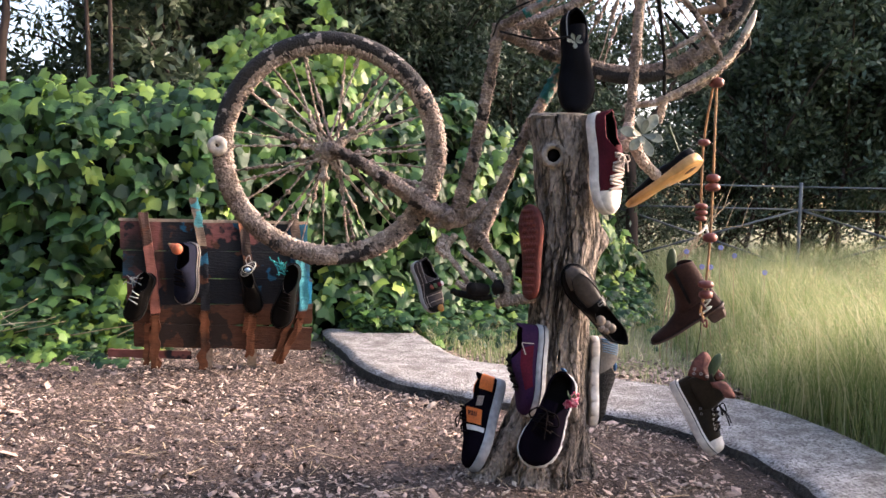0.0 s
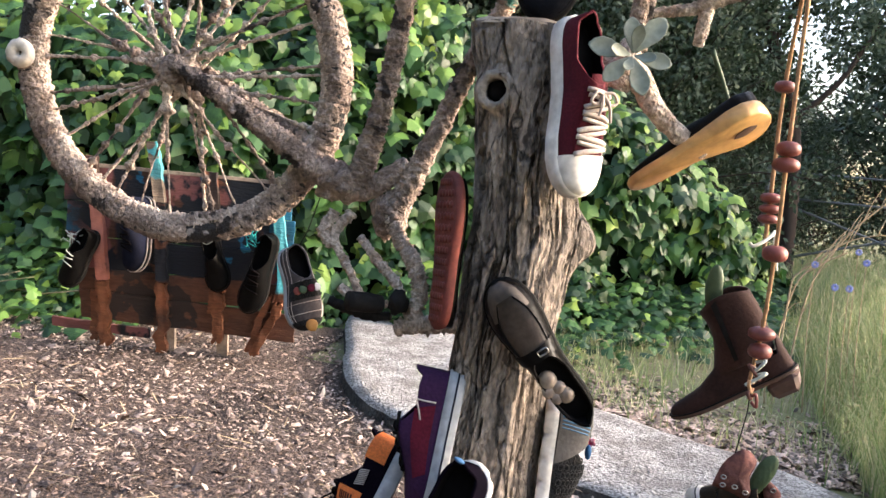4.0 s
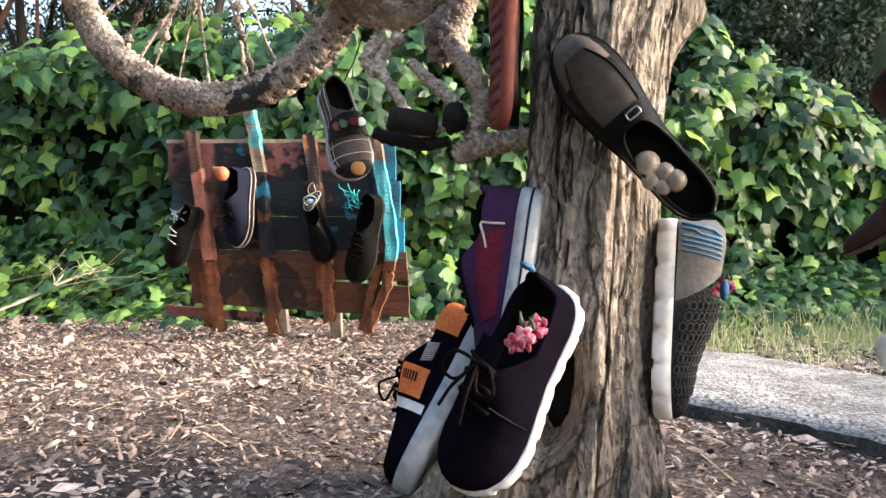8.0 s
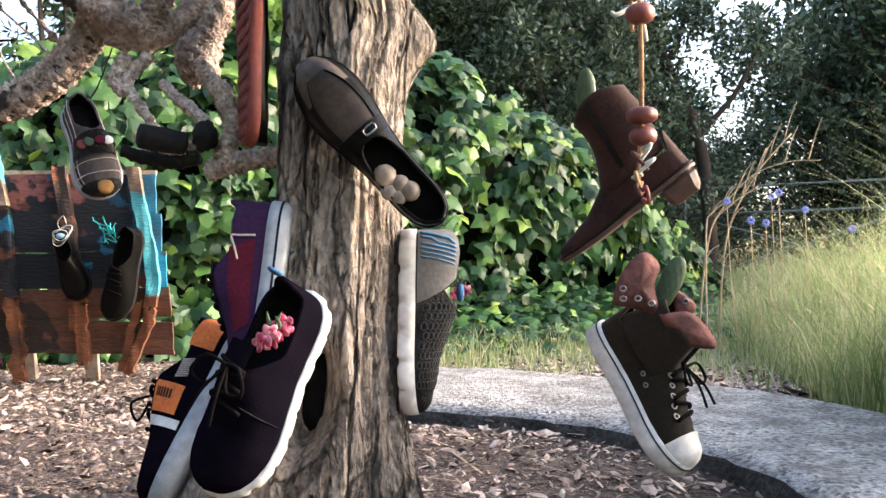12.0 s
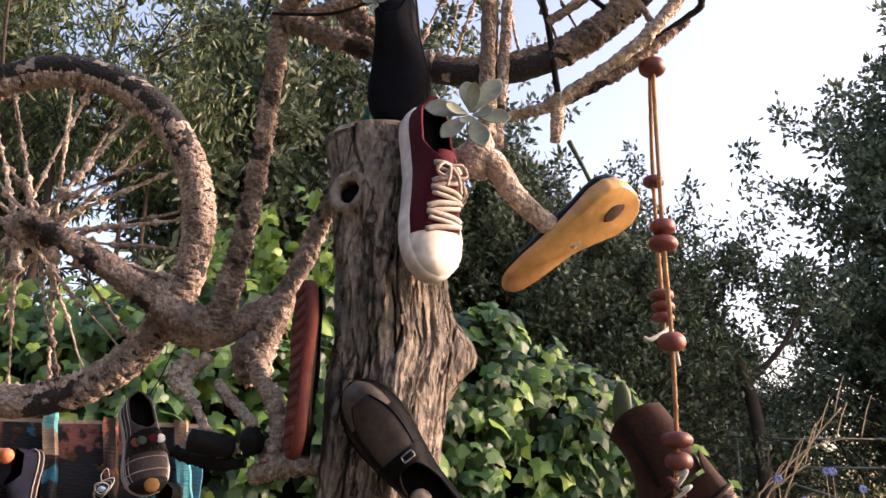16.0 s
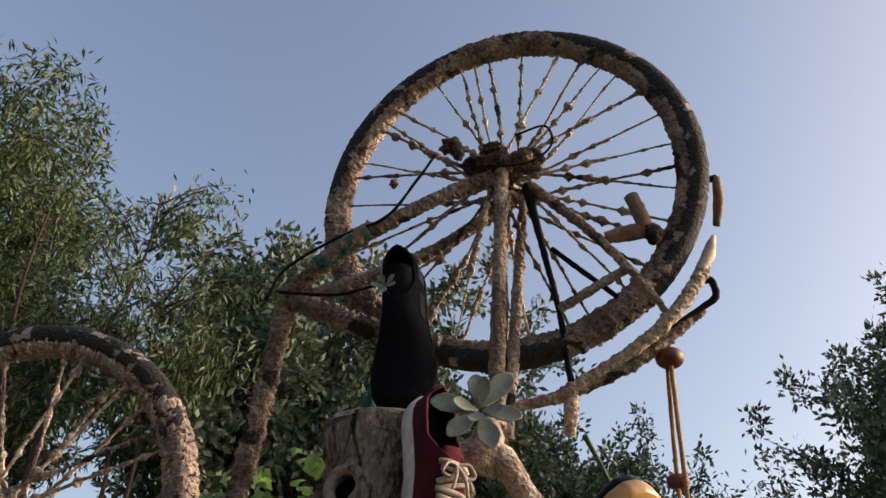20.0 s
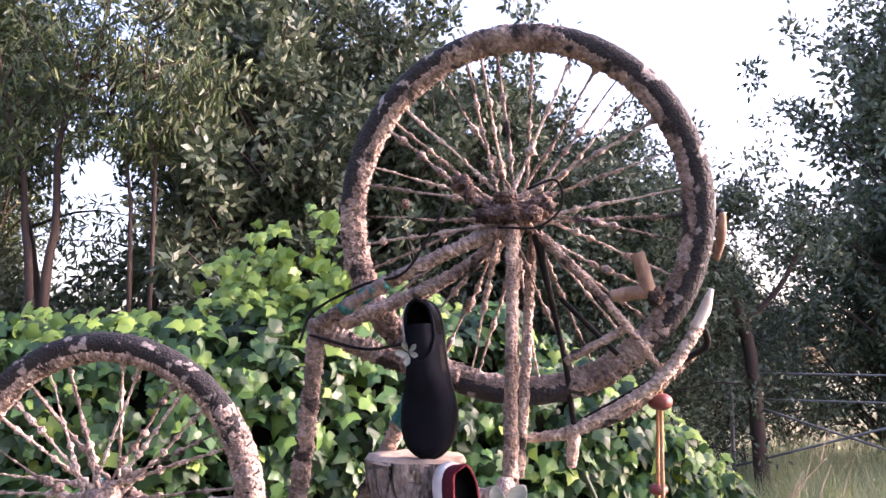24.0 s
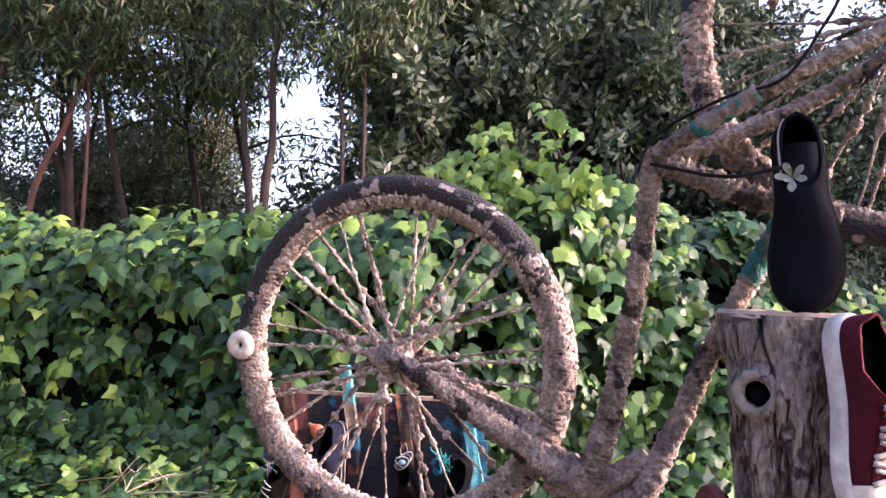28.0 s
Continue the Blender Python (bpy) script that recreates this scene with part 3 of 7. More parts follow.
def build_hedge():
    rng = np.random.default_rng(11)
    hedge = thing("ivy_hedge", (0, 0, 0), "dense wall of glossy green ivy behind the mulch", "hedge", kind="structure")
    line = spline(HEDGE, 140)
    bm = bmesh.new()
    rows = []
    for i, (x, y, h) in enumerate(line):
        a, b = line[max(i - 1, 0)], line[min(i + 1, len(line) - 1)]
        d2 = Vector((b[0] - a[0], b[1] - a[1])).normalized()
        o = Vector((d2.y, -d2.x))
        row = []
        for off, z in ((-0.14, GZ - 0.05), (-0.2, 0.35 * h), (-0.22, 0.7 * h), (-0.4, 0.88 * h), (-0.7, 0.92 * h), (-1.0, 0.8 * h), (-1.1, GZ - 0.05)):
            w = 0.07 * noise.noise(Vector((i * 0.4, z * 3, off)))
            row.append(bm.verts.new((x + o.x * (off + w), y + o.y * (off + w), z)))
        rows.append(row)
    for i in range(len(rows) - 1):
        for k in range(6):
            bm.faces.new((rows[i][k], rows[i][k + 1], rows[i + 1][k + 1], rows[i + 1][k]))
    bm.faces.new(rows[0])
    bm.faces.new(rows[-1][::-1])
    # no stems here: the shade between leaves is put in as a dark core
    part("thicket", bm, M_HEDGE, hedge, "near-black core that stands for the shade behind the leaves")
    n = 24000
    p, nrm, s, h = hedge_points(rng, n)
    gap = np.array([noise.noise(Vector((a * 4.5, b * 5.5, 8))) + 0.6 * noise.noise(Vector((a * 11, b * 12, 3))) for a, b in zip(s, p[:, 2])])
    keep = gap + rng.normal(0, 0.14, n) > -0.10
    p, nrm, s, h = p[keep], nrm[keep], s[keep], h[keep]
    n = len(p)
    tilt = nrm + rng.normal(0, 0.55, (n, 3))
    depth = np.abs(rng.normal(0, 0.13, n))
    nn = nrm / np.linalg.norm(nrm, axis=1, keepdims=True)
    p = p - nn * depth[:, None] + nn * 0.03
    size = rng.uniform(0.048, 0.135, n) * (1 - 0.25 * (h < 0.1))
    spin = math.pi + rng.normal(0, 0.7, n)
    rot = frames_of(tilt, spin)
    near = (p[:, 0] > -2.2) & (p[:, 0] < 0.2) & (p[:, 2] > 0.5)
    pick = np.flatnonzero(near)[:280]
    rest = np.ones(n, bool)
    rest[pick] = False
    sc = scatter("ivy_leaves", LEAF_V, LEAF_F, p[rest], rot[rest], size[rest], M_IVY, hedge)
    tagged(sc, kind="stuff")
    # young shoots standing out of the top
    k = 900
    q, nr, s2, h2 = hedge_points(rng, k * 6)
    keep = (h2 > 0.9) & ((q[:, 0] < -0.2) | (q[:, 0] > 0.2))
    q, nr = q[keep][:k], nr[keep][:k]
    q[:, 2] += rng.uniform(0.0, 0.09, len(q))
    scy = scatter("young_leaves", LEAF_V, LEAF_F, q, frames_of(nr + rng.normal(0, 0.5, q.shape), math.pi + rng.normal(0, 0.9, len(q))), rng.uniform(0.045, 0.09, len(q)), M_IVY_NEW, hedge, "", True)
    tagged(scy, kind="stuff")
    for cx, cy, h0, h1, m in ((-1.25, 4.95, 1.6, 1.93, 45), (-1.05, 5.0, 1.65, 2.08, 60), (-0.95, 4.98, 1.6, 1.9, 40), (-0.74, 5.0, 1.65, 2.16, 45), (-0.55, 5.0, 1.65, 1.8, 30)):
        t = rng.uniform(0, 1, m)
        q = np.column_stack([cx + rng.normal(0, 0.09, m) * (1.1 - 0.7 * t), cy + rng.normal(0, 0.08, m), h0 + (h1 - h0) * t])
        st = scatter("climbing_shoot", LEAF_V, LEAF_F, q, frames_of(np.column_stack([rng.normal(0, .6, m), np.full(m, -1.0), rng.normal(0.5, .5, m)]), math.pi + rng.normal(0, 1, m)), rng.uniform(0.05, 0.095, m), M_IVY_NEW, hedge)
        tagged(st, kind="stuff")
    shared = mesh_np("leaf", np.array(LEAF_V), LEAF_F, M_IVY_LEAF, hedge, smooth=True)
    for j, i in enumerate(pick):
        ob = shared if j == 0 else new("leaf", shared.data)
        ob.parent = hedge
        ob.matrix_basis = Matrix.Translation(p[i]) @ Matrix(rot[i].tolist()).to_4x4() @ Matrix.Scale(size[i], 4)


M_IVY_LEAF = mat("single_ivy_leaf", (0.065, 0.15, 0.035), (0.04, 0.10, 0.025), rough=0.45, scale=3, fine=20, bump=0.1, vary=0.55, trans=0.3)


# ---- trees ----
def build_tree(seed, height, lean, leaf_mat_, leaf_w, leaf_l, crown_lo, spread, n_leaf, stems=1, droop=0.5):
    rng = np.random.default_rng(seed)
    tree = thing("tree", (0, 0, 0), "slender dark tree with thin upright stems and narrow leaves", "tree", "trees behind the hedge")
    tips = []
    for s in range(stems):
        bx, by = rng.normal(0, 0.25, 2) * (s > 0)
        ax, ay = rng.normal(0, lean, 2)
        hh = height * rng.uniform(0.85, 1.0)
        pts = [(bx + ax * t * t + 0.16 * math.sin(t * 6 + seed + 2 * s) + 0.06 * math.sin(t * 17 + s), by + ay * t * t + 0.1 * math.sin(t * 8 + s), hh * t * 0.95) for t in np.linspace(0, 1, 7)]
        r0 = 0.0095 * height ** 0.9 / (1 + 0.25 * stems)
        rs = [r0 * (1.15 - t) for t in np.linspace(0, 1, 7)]
        rod("trunk", pts, rs, M_TRUNK, tree, n=20, seg=7, lump=0.12, freq=6)
        bm = bmesh.new()
        sp = spline(pts, 40)
        for b in range(38):
            t = rng.uniform(crown_lo, 0.98)
            o = sp[int(t * 39)]
            an = rng.uniform(0, 2 * math.pi)
            ln = spread * (1.15 - 0.75 * t) * rng.uniform(0.5, 1.1)
            e = o + np.array([math.cos(an) * ln, math.sin(an) * ln, ln * rng.uniform(0.1, 1.1)])
            mid = (o + e) / 2 + np.array([0, 0, 0.12 * ln])
            rr = 0.006 * height ** 0.5 * (1.2 - t)
            tube(bm, spline([(*o, rr * 1.6), (*mid, rr), (*e, rr * 0.3)], 6), 4)
            for u in np.linspace(0.25, 1, 6):
                tips.append(o * (1 - u) + e * u + rng.normal(0, 0.07 * spread, 3))
        tagged(part("limb", bm, M_TRUNK, tree), kind="stuff")
    tips = np.array(tips)
    i = rng.integers(0, len(tips), n_leaf)
    clump = (0.042 if droop > 0.3 else 0.034) * spread
    p = tips[i] + rng.normal(0, 1, (n_leaf, 3)) * clump * np.array([1, 1, 1.2])
    dirs = rng.normal(0, 0.7, (n_leaf, 3)) + np.array([0, 0, -droop])
    dirs += 0.5 * (p - tips[i]) / clump
    nrm = np.cross(dirs, rng.normal(0, 1, (n_leaf, 3)))
    y = dirs / np.linalg.norm(dirs, axis=1, keepdims=True)
    z = nrm / np.linalg.norm(nrm, axis=1, keepdims=True)
    rot = np.stack([np.cross(y, z), y, z], 2)
    tv = [(0, 0, 0), (0.5, 0.45, 0.05), (0, 1, 0), (-0.5, 0.45, 0.05)]
    size = np.column_stack([np.full(n_leaf, leaf_w), leaf_l * rng.uniform(0.6, 1.2, n_leaf), np.full(n_leaf, leaf_w)])
    c = scatter("crown", tv, [(0, 1, 2, 3)], p, rot, size, leaf_mat_, tree)
    tagged(c, kind="stuff")
    return tree


def build_trees():
    gum = build_tree(1, 6.5, 0.5, M_GUM, 0.024, 0.110, 0.40, 1.4, 20000, 2, 0.7)
    gum2 = build_tree(2, 7.5, 0.7, M_GUM, 0.024, 0.110, 0.46, 1.2, 17000, 3, 0.6)
    olive = build_tree(3, 4.6, 0.4, M_OLIVE, 0.036, 0.080, 0.20, 1.5, 46000, 3, -0.2)
    low = build_tree(4, 3.4, 0.5, M_OLIVE, 0.034, 0.078, 0.05, 1.9, 30000, 4, 0.0)
    tagged(olive, "broad olive tree with dense grey-green foliage", "tree", "olive trees by the meadow")
    tagged(low, "low bushy olive with foliage down to the ground", "tree", "olive trees by the meadow")
    behind_hedge = [(gum, -5.7, 7.0, 0, 1.18), (gum, -5.1, 8.3, 310, 1.2), (gum2, -6.6, 7.4, 40, 0.96), (low, -7.4, 8.9, 100, 0.95), (gum, -3.5, 7.9, 130, 0.98), (gum2, -7.6, 6.6, 20, 1.0), (gum, -6.9, 9.2, 75, 0.9), (gum, -9.2, 8.0, 0, 1.2),
            (olive, -2.6, 8.3, 160, 1.32), (olive, -1.5, 8.7, 75, 1.15), (olive, -0.3, 8.9, 30, 0.95), (olive, 0.7, 9.4, 250, 0.86), (low, -6.6, 8.5, 260, 0.52), (low, -1.3, 8.0, 160, 0.55), (low, -2.4, 8.4, 310, 0.6), (low, -8.0, 8.2, 10, 0.55), (low, 0.5, 8.9, 0, 0.85), (low, -6.9, 8.0, 140, 0.8)]
    meadow_and_unseen = [(low, 2.0, 10.8, 120, 0.66), (olive, 4.75, 11.4, 80, 1.42), (olive, 5.5, 11.9, 170, 1.5), (low, 4.0, 11.6, 60, 0.95), (olive, 6.4, 11.0, 200, 1.45), (olive, 2.6, 16.5, 310, 0.8), (low, 3.2, 13.0, 200, 0.62), (low, 5.2, 12.0, 30, 0.95), (low, 6.9, 11.8, 90, 0.9),
            # last four: unseen trees behind the walk, added to block front skylight
            (olive, 8.0, 11.5, 300, 1.4), (olive, 10.5, 10.0, 20, 1.4), (low, -9.5, 7.0, 20, 1.0), (gum, -3.5, -5.5, 20, 1.0), (gum2, -0.5, -6.5, 120, 1.0), (gum, 2.5, -6.0, 220, 0.9), (gum2, -6.5, -3.5, 70, 1.0)]
    used = set()
    for ob, x, y, turn, sc in behind_hedge + meadow_and_unseen:
        m = Matrix.Translation((x, y, GZ - 0.05)) @ Matrix.Rotation(radians(turn), 4, "Z") @ Matrix.Scale(sc, 4)
        if ob not in used:
            ob.matrix_basis = m
            used.add(ob)
        else:
            c = copy_thing(ob, Matrix.Identity(4))
            c.matrix_basis = m


def build_stem_trees():
    """Thin crooked stems that stand just behind the ivy, with sparse hanging foliage higher up."""
    rng = np.random.default_rng(58)
    grey, red = "thin grey-brown stem with sparse narrow leaves behind the ivy", "thin red-brown leaning stem with hanging narrow leaves"
    stems = [(grey, M_TRUNK, 0.034, [(-3.36, 0.1), (-3.46, 1.86), (-3.57, 2.30), (-3.65, 2.81), (-3.81, 3.29), (-4.0, 4.2), (-4.05, 5.2)]), (grey, M_TRUNK, 0.037, [(-3.33, 0.1), (-3.30, 1.86), (-3.29, 2.29), (-3.32, 2.89), (-3.21, 3.2), (-3.05, 3.5), (-2.92, 4.3), (-2.95, 5.0)]),
             (grey, M_TRUNK, 0.020, [(-2.62, 0.1), (-2.71, 2.24), (-2.76, 2.59), (-2.82, 2.90), (-2.93, 3.31), (-3.0, 4.1)]), (grey, M_TRUNK, 0.019, [(-2.5, 0.1), (-2.56, 2.54), (-2.59, 2.89), (-2.64, 3.29), (-2.66, 4.0)]),
             (red, M_REDSTEM, 0.036, [(-5.95, 0.1), (-5.86, 1.66), (-5.77, 2.18), (-5.59, 2.49), (-5.39, 2.90), (-5.14, 3.14), (-4.95, 3.59), (-4.7, 4.4)]), (red, M_REDSTEM, 0.026, [(-6.7, 0.1), (-6.6, 2.0), (-6.37, 3.11), (-6.09, 3.36), (-5.77, 3.76), (-5.4, 4.5)]), (red, M_REDSTEM, 0.02, [(-5.3, 0.1), (-5.25, 2.0), (-5.33, 2.9), (-5.36, 3.3), (-5.4, 4.0)])]
    for label, bark, r, line in stems:
        y0 = 6.2 + rng.uniform(-0.05, 0.05)
        tr = thing("tree", (line[0][0], y0, GZ - 0.05), label, "tree", "trees behind the hedge")
        p = [(x - line[0][0], 0.04 * math.sin(3 * z), z - line[0][1]) for x, z in line]
        rod("trunk", p, [r * (1 - 0.75 * i / (len(p) - 1)) for i in range(len(p))], bark, tr, 40, 8, 0.14, 8)
        sp = spline(p, 40)
        bm, tips = bmesh.new(), []
        for b in range(26):
            o = sp[int(rng.uniform(0.5, 0.99) * 39)]
            an, ln = rng.uniform(0, 6.28), rng.uniform(0.3, 0.85)
            e = o + np.array([math.cos(an) * ln, math.sin(an) * ln * 0.6, ln * rng.uniform(0.0, 0.8)])
            tube(bm, spline([(*o, 0.010), (*((o + e) / 2 + np.array([0, 0, 0.08])), 0.006), (*e, 0.002)], 6), 4)
            tips += [o * (1 - u) + e * u for u in (0.4, 0.55, 0.7, 0.85, 1.0)]
        tagged(part("limb", bm, bark, tr), kind="stuff")
        tips = np.array(tips)
        n = 1700
        i = rng.integers(0, len(tips), n)
        q = tips[i] + rng.normal(0, 0.075, (n, 3))
        d3 = rng.normal(0, 0.55, (n, 3)) + np.array([0, 0, -0.75])
        yv = d3 / np.linalg.norm(d3, axis=1, keepdims=True)
        zv = np.cross(yv, rng.normal(0, 1, (n, 3)))
        zv /= np.linalg.norm(zv, axis=1, keepdims=True)
        tagged(scatter("crown", [(0, 0, 0), (0.5, 0.45, 0.05), (0, 1, 0), (-0.5, 0.45, 0.05)], [(0, 1, 2, 3)], q, np.stack([np.cross(yv, zv), yv, zv], 2), np.column_stack([np.full(n, 0.020), rng.uniform(0.06, 0.13, n), np.full(n, 0.02)]), M_GUM, tr), kind="stuff")


def build_thicket():
    """Dark scrub between the trees behind the hedge."""
    rng = np.random.default_rng(77)
    sc = thing("scrub", (0, 0, 0), "dark olive scrub filling the space between the tree stems", "scrub", kind="structure")
    n = 30000
    x, y = rng.uniform(-12, 0.4, n), 8.9 + rng.normal(0, 0.3, n)
    top = np.array([2.55 + 0.6 * noise.noise(Vector((a * 0.9, 0, 3))) + 0.3 * noise.noise(Vector((a * 2.6, 1, 3))) - 0.55 * math.exp(-((a + 5.3) / 0.7) ** 2) for a in x])
    z = GZ + (top - GZ) * rng.beta(1.5, 1.0, n)
    nr = np.column_stack([rng.normal(0, 0.6, n), -0.8 + rng.normal(0, 0.6, n), 0.4 + rng.normal(0, 0.6, n)])
    tagged(scatter("foliage", [(0, 0, 0), (0.5, 0.45, 0.05), (0, 1, 0), (-0.5, 0.45, 0.05)], [(0, 1, 2, 3)], np.column_stack([x, y, z]), frames_of(nr, rng.uniform(0, 6.28, n)), np.column_stack([np.full(n, 0.05), rng.uniform(0.08, 0.15, n), np.full(n, 0.05)]), M_OLIVE, sc), kind="stuff")
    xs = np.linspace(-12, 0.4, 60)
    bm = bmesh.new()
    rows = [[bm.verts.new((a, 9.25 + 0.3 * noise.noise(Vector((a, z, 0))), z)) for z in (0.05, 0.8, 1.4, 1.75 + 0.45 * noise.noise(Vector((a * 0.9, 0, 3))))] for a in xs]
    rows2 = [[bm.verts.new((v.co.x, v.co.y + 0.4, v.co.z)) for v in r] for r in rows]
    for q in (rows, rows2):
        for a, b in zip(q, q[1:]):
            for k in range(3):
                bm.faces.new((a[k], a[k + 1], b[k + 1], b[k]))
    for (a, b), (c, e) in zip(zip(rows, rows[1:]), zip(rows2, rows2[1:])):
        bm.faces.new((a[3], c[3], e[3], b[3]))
    # sheet behind the foliage, coloured near-black in place of shade
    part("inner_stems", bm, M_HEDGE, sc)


def build_bent_tree():
    rng = np.random.default_rng(91)
    tr = thing("tree", (2.1, 9.0, GZ - 0.05), "dark bent olive with a crooked bare trunk and thin crown", "tree", "olive trees by the meadow")
    lines = [([(0, 0, 0), (-0.06, 0, 1.2), (-0.13, 0, 1.6), (-0.2, 0.05, 1.9), (-0.37, 0.1, 2.31), (-0.48, 0.1, 2.64), (-0.69, 0.05, 2.89), (-1.0, 0, 2.98)], [0.075, 0.062, 0.055, 0.05, 0.042, 0.034, 0.026, 0.012]),
             ([(-0.2, 0.05, 1.9), (-0.36, 0, 1.88), (-0.5, 0, 1.98), (-0.62, 0, 2.08)], [0.034, 0.028, 0.024, 0.01]), ([(-0.37, 0.1, 2.31), (-0.26, 0.1, 2.52), (-0.17, 0.1, 2.79), (-0.05, 0.1, 3.1)], [0.03, 0.026, 0.02, 0.008]),
             ([(-0.13, 0, 1.6), (0.2, 0, 1.95), (0.45, 0.1, 2.4), (0.6, 0.1, 2.8)], [0.03, 0.026, 0.02, 0.008])]
    pts = []
    for p, r in lines:
        rod("trunk" if r[0] > 0.05 else "limb", p, r, M_TRUNK, tr, 40, 8, 0.3, 9)
        pts.append(spline(p, 30)[12:])
    n = 6000
    tips = np.concatenate(pts) 
    tips = tips[rng.integers(0, len(tips), 160)] + rng.normal(0, 0.22, (160, 3))
    i = rng.integers(0, 160, n)
    q = tips[i] + rng.normal(0, 0.075, (n, 3))
    tagged(scatter("crown", [(0, 0, 0), (0.5, 0.45, 0.05), (0, 1, 0), (-0.5, 0.45, 0.05)], [(0, 1, 2, 3)], q, frames_of(rng.normal(0, 1, (n, 3)), rng.uniform(0, 6.28, n)), np.column_stack([np.full(n, 0.03), rng.uniform(0.05, 0.09, n), np.full(n, 0.03)]), M_OLIVE, tr), kind="stuff")


def build_back_screen():
    """Unseen dark screen behind the walk, added to block skylight from that side."""
    bm = bmesh.new()
    rows = []
    for i, u in enumerate(np.linspace(0, 1, 60)):
        a = math.pi * (0.93 + 0.62 * u)
        x, y = 0.3 + 6.5 * math.cos(a), 2.0 + 6.0 * math.sin(a)
        top = 4.6 + 0.7 * noise.noise(Vector((u * 9, 0, 1))) + 0.4 * noise.noise(Vector((u * 31, 0, 1)))
        rows.append([bm.verts.new((x * k + 0.25 * noise.noise(Vector((u * 30, z * 2, k))), (y - 2) * k + 2 + 0.25 * noise.noise(Vector((u * 30, z * 2, 5))), GZ - 0.05 + z * top)) for k, z in ((1.0, 0.0), (0.98, 0.3), (1.0, 0.65), (1.06, 0.95), (1.2, 1.0), (1.3, 0.6), (1.3, 0.0))])
    for a, b in zip(rows, rows[1:]):
        for k in range(6):
            bm.faces.new((a[k], a[k + 1], b[k + 1], b[k]))
    bm.faces.new(rows[0])
    bm.faces.new(rows[-1][::-1])
    tagged(part("evergreen_screen", bm, M_SKY_BLOCKER), "unseen tall dark screen added behind the walk to block skylight", "hedge", kind="structure")


# colour of the added, unseen screen that blocks skylight behind the walk
M_SKY_BLOCKER = mat("evergreen_screen", (0.035, 0.055, 0.025), (0.012, 0.02, 0.01), rough=0.9, scale=9, fine=60, bump=1.0, dist=0.03)


# ---- tree trunk that carries the shoes ----
TRUNK = [  # z, centre x, centre y, half width, half depth
    (0.08, 0.315, 2.43, 0.200, 0.17), (0.16, 0.335, 2.435, 0.155, 0.14), (0.25, 0.358, 2.435, 0.120, 0.118), (0.36, 0.377, 2.44, 0.097, 0.10), (0.50, 0.390, 2.445, 0.086, 0.093),
    (0.63, 0.395, 2.445, 0.085, 0.09), (0.76, 0.405, 2.445, 0.089, 0.09), (0.81, 0.412, 2.45, 0.094, 0.09), (0.89, 0.408, 2.445, 0.086, 0.09), (1.0, 0.398, 2.44, 0.088, 0.09), (1.07, 0.40, 2.44, 0.096, 0.09), (1.12, 0.385, 2.44, 0.096, 0.09), (1.165, 0.378, 2.44, 0.095, 0.09)]


M_KNOT = mat("grey_callus_wood", (0.38, 0.32, 0.26), (0.22, 0.185, 0.155), rough=0.9, scale=40, fine=150, bump=0.8, dist=0.006)


